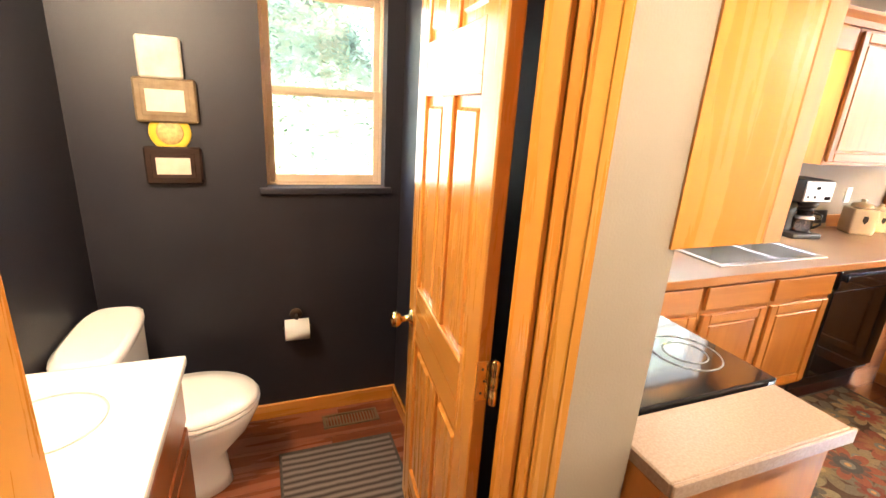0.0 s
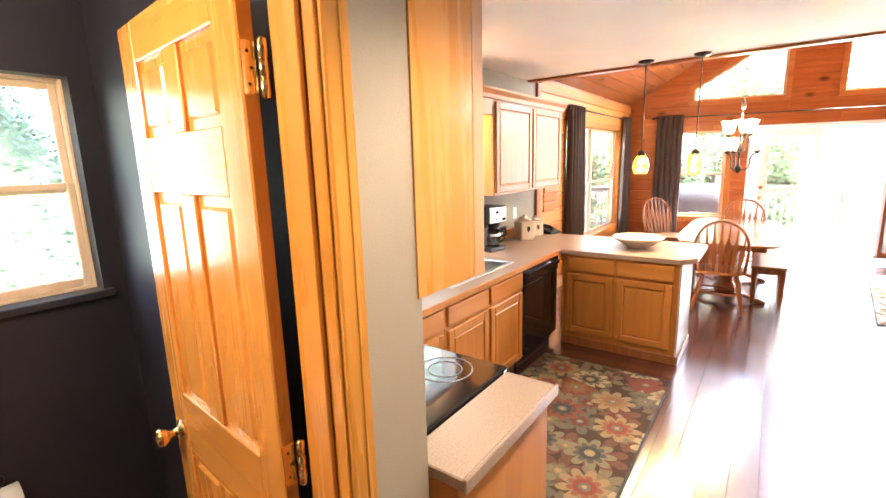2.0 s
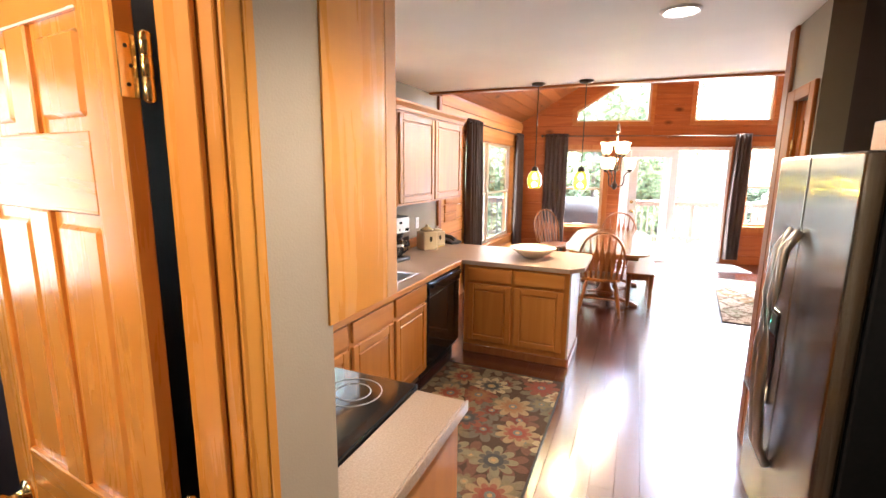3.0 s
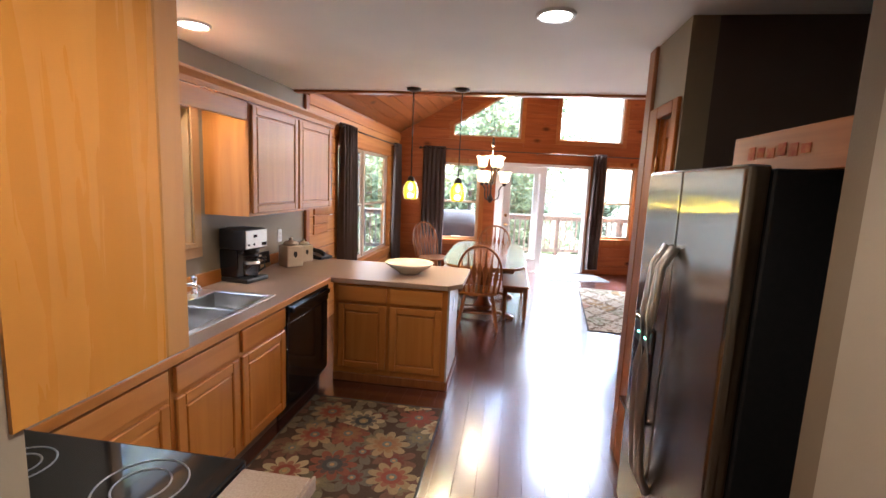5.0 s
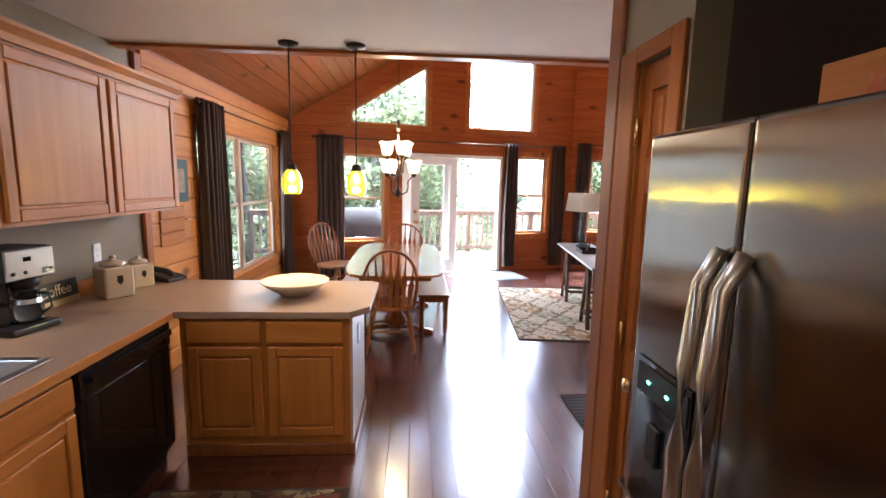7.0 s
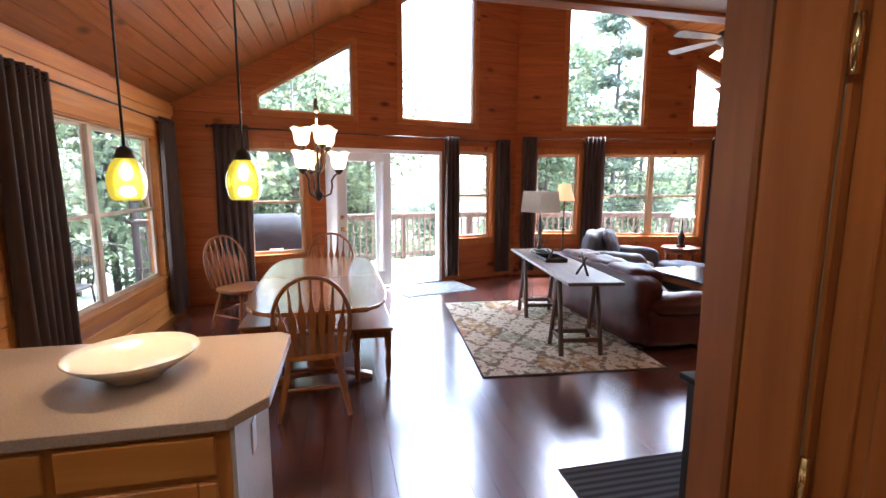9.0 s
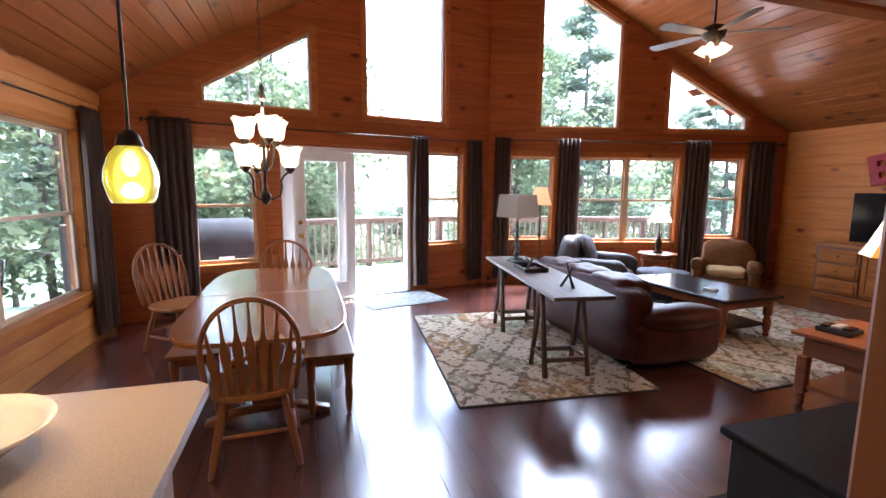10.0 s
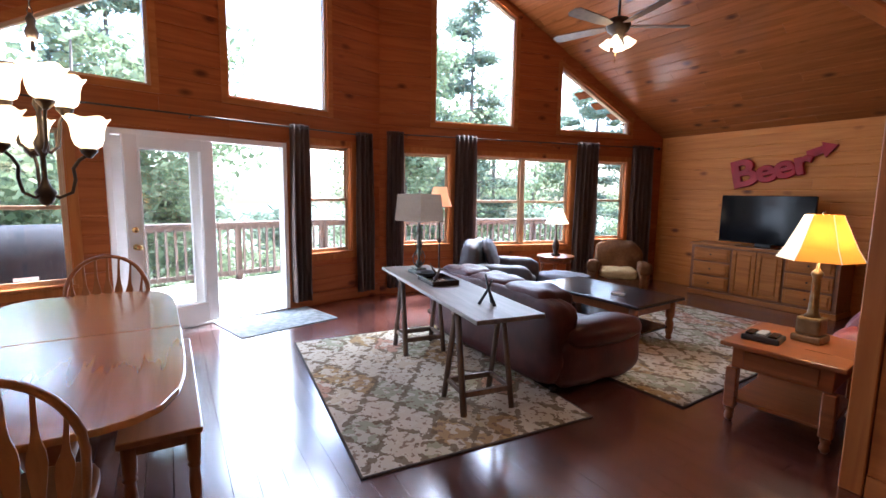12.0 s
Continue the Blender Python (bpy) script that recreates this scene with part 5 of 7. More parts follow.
curtain(flip, 5.60, 6.12, ZT - 0.02, ZB, 6, 0.04)
curtain(flip, 8.12, 8.50, ZT - 0.02, ZB, 5, 0.035)

# ---- rugs and mats ----
def nodes_mat(name, rough=0.95):
    m = bpy.data.materials.new(name)
    m.use_nodes = True
    m.node_tree.nodes["Principled BSDF"].inputs["Roughness"].default_value = rough
    m.node_tree.nodes["Principled BSDF"].inputs["Specular IOR Level"].default_value = 0.1
    return m, m.node_tree.nodes, m.node_tree.links


def math_node(n, l, op, a, b=None):
    k = n.new("ShaderNodeMath")
    k.operation = op
    for i, v in enumerate((a, b)):
        if v is None:
            continue
        if isinstance(v, (int, float)):
            k.inputs[i].default_value = v
        else:
            l.new(v, k.inputs[i])
    return k.outputs[0]


def mix_node(n, l, fac, a, b):
    k = n.new("ShaderNodeMix")
    k.data_type = "RGBA"
    for key, v in (("Factor", fac), ("A", a), ("B", b)):
        if isinstance(v, (tuple, float)):
            k.inputs[key].default_value = (*v, 1) if isinstance(v, tuple) else v
        else:
            l.new(v, k.inputs[key])
    return k.outputs["Result"]


def ramp_node(n, l, fac, stops, constant=True):
    k = n.new("ShaderNodeValToRGB")
    k.color_ramp.interpolation = "CONSTANT" if constant else "LINEAR"
    while len(k.color_ramp.elements) < len(stops):
        k.color_ramp.elements.new(0.5)
    for e, (p, c) in zip(k.color_ramp.elements, stops):
        e.position, e.color = p, (*c, 1)
    l.new(fac, k.inputs[0])
    return k.outputs[0]


def flower_rug_mat():
    """Big overlapping daisies over a second, muted layer of blossoms on a brown ground."""
    m, n, l = nodes_mat("flower_rug")
    tc = n.new("ShaderNodeTexCoord")

    def blossoms(scale, shift, petals, petal_stops, heart_stops, reach):
        mp = n.new("ShaderNodeMapping")
        mp.inputs["Location"].default_value = shift
        mp.inputs["Scale"].default_value = (scale, scale, scale)
        l.new(tc.outputs["Object"], mp.inputs["Vector"])
        vo = n.new("ShaderNodeTexVoronoi")
        vo.voronoi_dimensions = "2D"
        vo.inputs["Scale"].default_value, vo.inputs["Randomness"].default_value = 1.0, 0.5
        l.new(mp.outputs[0], vo.inputs["Vector"])
        df = n.new("ShaderNodeVectorMath")
        df.operation = "SUBTRACT"
        l.new(mp.outputs[0], df.inputs[0])
        l.new(vo.outputs["Position"], df.inputs[1])
        xyz = n.new("ShaderNodeSeparateXYZ")
        l.new(df.outputs[0], xyz.inputs[0])
        ang = math_node(n, l, "ARCTAN2", xyz.outputs[1], xyz.outputs[0])
        rad = vo.outputs["Distance"]
        cs_ = n.new("ShaderNodeSeparateColor")
        l.new(vo.outputs["Color"], cs_.inputs[0])
        rnd, rnd2 = cs_.outputs[0], cs_.outputs[1]
        pet = math_node(n, l, "ABSOLUTE", math_node(n, l, "COSINE", math_node(n, l, "MULTIPLY", ang, petals)))
        pet = math_node(n, l, "POWER", pet, 0.6)
        edge = math_node(n, l, "ADD", 0.20, math_node(n, l, "MULTIPLY", pet, reach))
        inside = math_node(n, l, "LESS_THAN", rad, edge)
        colr = ramp_node(n, l, rnd, petal_stops)
        tinge = math_node(n, l, "LESS_THAN", rad, math_node(n, l, "ADD", 0.16, math_node(n, l, "MULTIPLY", pet, 0.14)))
        heart = ramp_node(n, l, rnd2, heart_stops)
        colr = mix_node(n, l, math_node(n, l, "MULTIPLY", tinge, 0.75), colr, heart)
        colr = mix_node(n, l, math_node(n, l, "LESS_THAN", rad, 0.19), colr, heart)
        colr = mix_node(n, l, math_node(n, l, "LESS_THAN", rad, 0.10), colr, ramp_node(n, l, rnd, [(0, (0.30, 0.22, 0.11)), (0.5, (0.16, 0.15, 0.12))]))
        colr = mix_node(n, l, math_node(n, l, "LESS_THAN", rad, 0.045), colr, (0.42, 0.24, 0.10))
        return colr, inside

    cream, tan, sage, rust, grey = (0.42, 0.31, 0.17), (0.30, 0.20, 0.10), (0.22, 0.175, 0.10), (0.22, 0.075, 0.045), (0.25, 0.20, 0.145)
    navy, red = (0.075, 0.068, 0.062), (0.25, 0.07, 0.045)
    back, back_in = blossoms(4.3, (0.37, 0.81, 0), 3.5, [(0, (0.16, 0.125, 0.075)), (0.35, (0.16, 0.075, 0.048)), (0.6, (0.20, 0.15, 0.09)), (0.8, (0.14, 0.115, 0.08))], [(0, (0.20, 0.15, 0.08)), (0.6, (0.16, 0.05, 0.035))], 0.42)
    front, front_in = blossoms(3.2, (0.1, 0.2, 0), 4.5, [(0, cream), (0.3, sage), (0.5, tan), (0.68, grey), (0.85, rust)], [(0, red), (0.45, navy), (0.75, (0.26, 0.13, 0.06))], 0.27)
    colr = mix_node(n, l, back_in, (0.085, 0.050, 0.032), back)
    colr = mix_node(n, l, front_in, colr, front)
    nf = n.new("ShaderNodeTexNoise")
    nf.inputs["Scale"].default_value = 260
    l.new(tc.outputs["Object"], nf.inputs["Vector"])
    fleck = ramp_node(n, l, nf.outputs["Fac"], [(0.3, (0.72, 0.72, 0.72)), (0.7, (1.15, 1.15, 1.15))], False)
    tint = n.new("ShaderNodeMix")
    tint.data_type, tint.blend_type = "RGBA", "MULTIPLY"
    tint.inputs["Factor"].default_value = 1.0
    l.new(colr, tint.inputs["A"])
    l.new(fleck, tint.inputs["B"])
    b = n["Principled BSDF"]
    l.new(tint.outputs["Result"], b.inputs["Base Color"])
    bp = n.new("ShaderNodeBump")
    bp.inputs["Strength"].default_value = 0.4
    bp.inputs["Distance"].default_value = 0.004
    l.new(nf.outputs["Fac"], bp.inputs["Height"])
    l.new(bp.outputs[0], b.inputs["Normal"])
    return m


def kilim_mat():
    m, n, l = nodes_mat("diamond_rug")
    tc = n.new("ShaderNodeTexCoord")

    def grain(scale, detail=3):
        k = n.new("ShaderNodeTexNoise")
        k.inputs["Scale"].default_value, k.inputs["Detail"].default_value = scale, detail
        l.new(tc.outputs["Object"], k.inputs["Vector"])
        return k.outputs["Fac"]

    xyz = n.new("ShaderNodeSeparateXYZ")
    l.new(tc.outputs["Object"], xyz.inputs[0])
    u = math_node(n, l, "MULTIPLY", xyz.outputs[0], 2.0)
    w = math_node(n, l, "MULTIPLY", xyz.outputs[1], 3.0)
    a, b2 = math_node(n, l, "ADD", u, w), math_node(n, l, "SUBTRACT", u, w)
    cell = n.new("ShaderNodeCombineXYZ")
    l.new(math_node(n, l, "FLOOR", a), cell.inputs[0])
    l.new(math_node(n, l, "FLOOR", b2), cell.inputs[1])
    wh = n.new("ShaderNodeTexWhiteNoise")
    l.new(cell.outputs[0], wh.inputs["Vector"])
    field = ramp_node(n, l, wh.outputs["Value"], [(0, (0.54, 0.48, 0.38)), (0.34, (0.33, 0.33, 0.23)), (0.50, (0.50, 0.42, 0.31)), (0.66, (0.40, 0.24, 0.17)), (0.82, (0.36, 0.25, 0.13))])
    fa = math_node(n, l, "ABSOLUTE", math_node(n, l, "SUBTRACT", math_node(n, l, "FRACT", a), 0.5))
    fb2 = math_node(n, l, "ABSOLUTE", math_node(n, l, "SUBTRACT", math_node(n, l, "FRACT", b2), 0.5))
    rim = math_node(n, l, "MAXIMUM", fa, fb2)
    jit = math_node(n, l, "MULTIPLY", math_node(n, l, "SUBTRACT", grain(17), 0.5), 0.95)
    rim = math_node(n, l, "ADD", rim, jit)
    line = math_node(n, l, "GREATER_THAN", rim, 0.45)
    petal = math_node(n, l, "GREATER_THAN", grain(11, 1), 0.53)
    field = mix_node(n, l, math_node(n, l, "MULTIPLY", petal, 0.7), field, (0.58, 0.53, 0.43))
    fleck = math_node(n, l, "GREATER_THAN", grain(27, 2), 0.605)
    field = mix_node(n, l, math_node(n, l, "MULTIPLY", fleck, 0.8), field, (0.20, 0.13, 0.09))
    colr = mix_node(n, l, math_node(n, l, "MULTIPLY", line, 0.82), field, (0.14, 0.10, 0.06))
    b = n["Principled BSDF"]
    l.new(colr, b.inputs["Base Color"])
    bp = n.new("ShaderNodeBump")
    bp.inputs["Strength"].default_value = 0.5
    bp.inputs["Distance"].default_value = 0.004
    l.new(grain(280, 2), bp.inputs["Height"])
    l.new(bp.outputs[0], b.inputs["Normal"])
    return m


def rug(label, M, sx, sy, m, edge_m, t=0.009):
    r = thing("rug", label, "rug", M)
    b = bmesh.new()
    bmesh.ops.create_grid(b, x_segments=40, y_segments=40, size=0.5)
    for v in b.verts:
        v.co.x *= sx
        v.co.y *= sy
        v.co.z = t + 0.0015 * noise.noise(Vector((v.co.x * 2.3, v.co.y * 2.3, sx)))
    part("surface", b, m, r)
    e = bmesh.new()
    for lo, hi in (((-sx / 2 - 0.012, -sy / 2 - 0.012, 0.0), (sx / 2 + 0.012, -sy / 2, t + 0.002)), ((-sx / 2 - 0.012, sy / 2, 0.0), (sx / 2 + 0.012, sy / 2 + 0.012, t + 0.002)), ((-sx / 2 - 0.012, -sy / 2, 0.0), (-sx / 2, sy / 2, t + 0.002)), ((sx / 2, -sy / 2, 0.0), (sx / 2 + 0.012, sy / 2, t + 0.002))):
        bm_box(lo, hi, e, 0.002)
    part("binding", e, edge_m, r)
    part("backing", bm_box((-sx / 2, -sy / 2, 0.0), (sx / 2, sy / 2, t - 0.003)), edge_m, r)
    return r


kil = kilim_mat()
rug("multicoloured flower-patterned kitchen rug on dark brown ground", pose(2.60, 1.12, 0.001, 0, 0, 0), 1.78, 0.98, flower_rug_mat(), rug_back)
rug("cream and brown diamond-patterned area rug under the console table", pose(6.93, -1.72, 0.001, 0, 0, -5), 2.40, 1.62, kil, rug_back)
rug("cream and brown diamond-patterned area rug under the coffee table", pose(6.68, -4.62, 0.001, 0, 0, 2.5), 2.36, 3.10, kil, rug_back)
rug("grey woven door mat inside the deck door", pose(9.17, -1.01, 0.001, 0, 0, 15), 0.86, 1.13, grey_mat, mat("pale_binding", (0.3, 0.32, 0.32), 0.9), 0.007)
stripe, sn, sl_ = nodes_mat("striped_mat")
tc = sn.new("ShaderNodeTexCoord")
wv = sn.new("ShaderNodeTexWave")
wv.bands_direction = "X"
wv.inputs["Scale"].default_value, wv.inputs["Distortion"].default_value = 6.5, 0.6
sl_.new(tc.outputs["Object"], wv.inputs["Vector"])
sl_.new(ramp_node(sn, sl_, wv.outputs["Fac"], [(0, (0.035, 0.035, 0.04)), (1, (0.09, 0.09, 0.10))], False), sn["Principled BSDF"].inputs["Base Color"])
rug("dark grey ribbed floor mat in front of the black cabinet", pose(4.20, -1.35, 0.001), 0.66, 1.0, stripe, rug_back, 0.006)

# ---- seating ----
st = thing("console_table", "weathered grey plank console table on brown trestles", "table", pose(6.84, -1.94, 0.0115, 0, 0, -8))
part("tabletop", bm_box((-1.06, -0.25, 0.72), (1.06, 0.25, 0.75), None, 0.004), grey_wood, st)
for sx in (-0.62, 0.62):
    tr = part("trestle", bm_box((sx - 0.03, -0.21, 0.675), (sx + 0.03, 0.21, 0.7195), None, 0.004), brown_leg, st)
    for lx in (-1, 1):
        for ly in (-0.18, 0.18):
            part("leg", bm_tube([(sx + lx * 0.17, ly * 1.05, 0.0), (sx + lx * 0.02, ly, 0.675)], 0.024, 4), brown_leg, tr)
        part("brace", bm_box((sx + lx * 0.135 - 0.014, -0.18, 0.12), (sx + lx * 0.135 + 0.014, 0.18, 0.16), None, 0.003), brown_leg, tr)
    for ly in (-0.18, 0.18):
        part("brace", bm_box((sx - 0.13, ly - 0.012, 0.13), (sx + 0.13, ly + 0.012, 0.165), None, 0.003), brown_leg, tr)
TZ = 0.762
lp = thing("table_lamp", "verdigris scrollwork table lamp with square white shade", "lamp", pose(7.46, -2.02, TZ))
part("base", bm_box((-0.08, -0.08, 0), (0.08, 0.08, 0.03), None, 0.008), verdigris, lp)
part("plinth", bm_box((-0.055, -0.055, 0.031), (0.055, 0.055, 0.05), None, 0.006), verdigris, lp)
part("stem", bm_lathe([(0.012, 0.05), (0.03, 0.08), (0.012, 0.13), (0.02, 0.25), (0.012, 0.36), (0.022, 0.42), (0.008, 0.47), (0.006, 0.76)], 12), verdigris, lp)
for k in range(4):
    d = Vector((math.cos(k * math.pi / 2), math.sin(k * math.pi / 2), 0))
    pts = [d * r_ + Vector((0, 0, z)) for r_, z in ((0.02, 0.06), (0.055, 0.10), (0.065, 0.16), (0.035, 0.21), (0.02, 0.25), (0.04, 0.29), (0.05, 0.34), (0.03, 0.38), (0.012, 0.41))]
    part("scroll", bm_tube([tuple(p) for p in pts], 0.006, 6), verdigris, lp)
b = bmesh.new()
lo_, hi_ = [], []
for sx, sy in ((-1, -1), (1, -1), (1, 1), (-1, 1)):
    lo_.append(b.verts.new((sx * 0.165, sy * 0.165, 0.50)))
    hi_.append(b.verts.new((sx * 0.145, sy * 0.145, 0.75)))
for i in range(4):
    b.faces.new((lo_[i], lo_[(i + 1) % 4], hi_[(i + 1) % 4], hi_[i]))
bmesh.ops.solidify(b, geom=list(b.faces), thickness=0.003)
part("shade", b, shade_w, lp, "square off-white fabric shade", pose(0, 0, 0, 0, 0, 20))
part("finial", bm_lathe([(0.006, 0.76), (0.015, 0.77), (0.004, 0.79)], 10), verdigris, lp)
ty = thing("tray", "dark wooden tray on the console table", "tray", pose(6.98, -1.95, TZ, 0, 0, -8))
part("bottom", bm_box((-0.17, -0.11, 0), (0.17, 0.11, 0.01)), espresso, ty)
for lo, hi in (((-0.17, -0.12, 0), (0.17, -0.1105, 0.04)), ((-0.17, 0.1105, 0), (0.17, 0.12, 0.04)), ((-0.18, -0.12, 0), (-0.1705, 0.12, 0.04)), ((0.1705, -0.12, 0), (0.18, 0.12, 0.04))):
    part("side", bm_box(lo, hi, None, 0.002), espresso, ty)
dish = thing("dish", "small dark metal dish on the console table", "dish", pose(7.22, -1.96, TZ))
part("bowl", bm_lathe([(0.04, 0), (0.09, 0.03), (0.105, 0.05), (0.10, 0.052), (0.085, 0.034), (0.0, 0.01)], 24, None, (0, 0, 0), False), black_matt, dish)
an = thing("ornament", "dark antler-shaped ornament in the tray", "ornament", pose(6.96, -1.95, TZ + 0.0105))
part("stem", bm_tube([(0.08, 0, 0.012), (0.03, 0.01, 0.03), (0, 0, 0.09), (-0.03, 0.01, 0.13)], 0.012, 8, None, False, [1, 1.2, 0.9, 0.4]), brown_leg, an)
part("branch", bm_tube([(0.02, 0.0, 0.05), (0.06, 0.03, 0.10), (0.07, 0.05, 0.15)], 0.009, 8, None, False, [1, 0.8, 0.3]), brown_leg, an)
part("branch", bm_tube([(-0.01, 0.0, 0.10), (-0.07, -0.02, 0.12), (-0.10, -0.03, 0.10)], 0.008, 8, None, False, [1, 0.8, 0.3]), brown_leg, an)
ei = thing("ornament", "black crossed-leg easel ornament on the console table", "ornament", pose(6.13, -1.86, TZ, 0, 0, 30))
for pts in ([(-0.06, 0.03, 0), (0.0, 0.0, 0.10), (0.03, 0, 0.21)], [(0.06, 0.03, 0), (0.01, 0.0, 0.10), (-0.02, 0, 0.17)], [(0.0, -0.06, 0), (0.0, 0.0, 0.11)]):
    part("leg", bm_tube(pts, 0.011, 8, None, False, [1.1, 0.9, 0.6][: len(pts)]), black_matt, ei)

so = thing("sofa", "burgundy leather rolled-arm sofa with its back to the console table", "sofa", pose(6.97, -2.85, 0.0, 0, 0, -1.5) @ Matrix.Diagonal((0.9, 1.0, 0.97, 1.0)))
part("back", bm_cushion((-1.12, 0.20, 0.05), (1.12, 0.47, 0.755), 0.02, 10, None, 7.0), leather, so)
part("frame", bm_cushion((-1.08, -0.46, 0.04), (1.08, 0.28, 0.30), 0.01, 8, None, 8.0), leather, so)
for k in range(3):
    x0 = -0.88 + k * 0.587
    part("seat_cushion", bm_cushion((x0, -0.50, 0.26), (x0 + 0.58, 0.18, 0.45), 0.03), leather, so)
    part("back_cushion", bm_cushion((x0 - 0.03, 0.05, 0.42), (x0 + 0.61, 0.43, 0.80), 0.022, 8, None, 5.0), leather, so)
for sx in (-1, 1):
    part("arm", bm_cushion((sx * 1.0 - 0.15, -0.50, 0.06), (sx * 1.0 + 0.15, 0.40, 0.47), 0.02, 8, None, 6.0), leather, so)
    part("arm_roll", bm_cushion((sx * 1.03 - 0.19, -0.52, 0.36), (sx * 1.03 + 0.19, 0.36, 0.58), 0.015, 8, None, 2.6), leather, so)
    part("foot", bm_lathe([(0.02, 0), (0.035, 0.05)], 10), espresso, so, "", Matrix.Translation((sx * 1.0, -0.40, 0.0)))
    part("foot", bm_lathe([(0.02, 0), (0.035, 0.06)], 10), espresso, so, "", Matrix.Translation((sx * 1.0, 0.36, 0.0)))


def turned_leg(h, r=0.035):
    return bm_lathe([(r * 0.5, 0), (r * 0.8, h * 0.04), (r * 0.55, h * 0.10), (r * 0.9, h * 0.22), (r * 0.95, h * 0.42), (r * 0.6, h * 0.52), (r, h * 0.56), (r * 1.05, h)], 12)


cf = thing("coffee_table", "espresso-topped cherry coffee table with turned legs", "table", pose(7.02, -4.15, 0.0115, 0, 0, 3))
part("tabletop", bm_box((-0.70, -0.42, 0.43), (0.70, 0.42, 0.465), None, 0.010, 2), espresso, cf, "glossy dark top")
part("apron", bm_box((-0.62, -0.35, 0.34), (0.62, 0.35, 0.4295)), cherry, cf)
part("shelf", bm_box((-0.60, -0.33, 0.12), (0.60, 0.33, 0.145), None, 0.005), espresso, cf)
for sx in (-0.6, 0.6):
    for sy in (-0.33, 0.33):
        part("leg", turned_leg(0.4295, 0.045), cherry, cf, "", Matrix.Translation((sx, sy, 0)))
cd = thing("remote_control", "small pale remote on the coffee table", "remote", pose(6.75, -4.05, 0.4775, 0, 0, 20))
part("body", bm_box((-0.07, -0.03, 0), (0.07, 0.03, 0.022), None, 0.006), porcelain, cd)

ac = thing("armchair", "slate leather armchair with blue-grey pillow", "armchair", pose(8.36, -3.74, 0, 0, 0, -48) @ Matrix.Scale(1.06, 4))
# faces -y locally
part("base", bm_cushion((-0.42, -0.40, 0.05), (0.42, 0.38, 0.30), 0.01, 8, None, 8.0), leather2, ac)
part("back", bm_cushion((-0.42, 0.20, 0.10), (0.42, 0.46, 0.86), 0.03, 8, None, 5.0), leather2, ac)
part("seat_cushion", bm_cushion((-0.30, -0.42, 0.27), (0.30, 0.22, 0.46), 0.02), leather2, ac)
for sx in (-1, 1):
    part("arm", bm_cushion((sx * 0.38 - 0.11, -0.44, 0.06), (sx * 0.38 + 0.11, 0.38, 0.61), 0.02, 8, None, 5.0), leather2, ac)
pl = thing("pillow", "blue-grey square scatter pillow on the armchair", "pillow", pose(8.465, -3.645, 0.735, 68, 0, -48))
part("cover", bm_cushion((-0.23, -0.21, -0.07), (0.23, 0.21, 0.07), 0.02, 8, None, 2.4), blue_cloth, pl)
ot = thing("ottoman", "slate upholstered ottoman beside the coffee table", "ottoman", pose(8.12, -4.62, 0.0, 0, 0, 10))
part("body", bm_cushion((-0.33, -0.30, 0.05), (0.33, 0.30, 0.34), 0.01, 8, None, 7.0), leather2, ot)
part("cushion", bm_cushion((-0.34, -0.31, 0.32), (0.34, 0.31, 0.45), 0.02), blue_cloth, ot)
et = thing("end_table", "dark cherry end table between armchairs", "table", pose(8.68, -5.05, 0))
part("tabletop", bm_prism([(0.30 * math.cos(math.pi * (k + 0.5) / 4), 0.30 * math.sin(math.pi * (k + 0.5) / 4)) for k in range(8)], 0.57, 0.60, "z", None, 0.006), cherry, et)
part("apron", bm_lathe([(0.24, 0.50), (0.24, 0.5695)], 16), cherry, et)
for k in range(4):
    part("leg", turned_leg(0.50, 0.028), cherry, et, "", Matrix.Translation((0.19 * math.cos(k * 1.571 + 0.785), 0.19 * math.sin(k * 1.571 + 0.785), 0)))
part("shelf", bm_lathe([(0.2, 0.16), (0.2, 0.18)], 16), cherry, et)


PALE_PANEL = 0


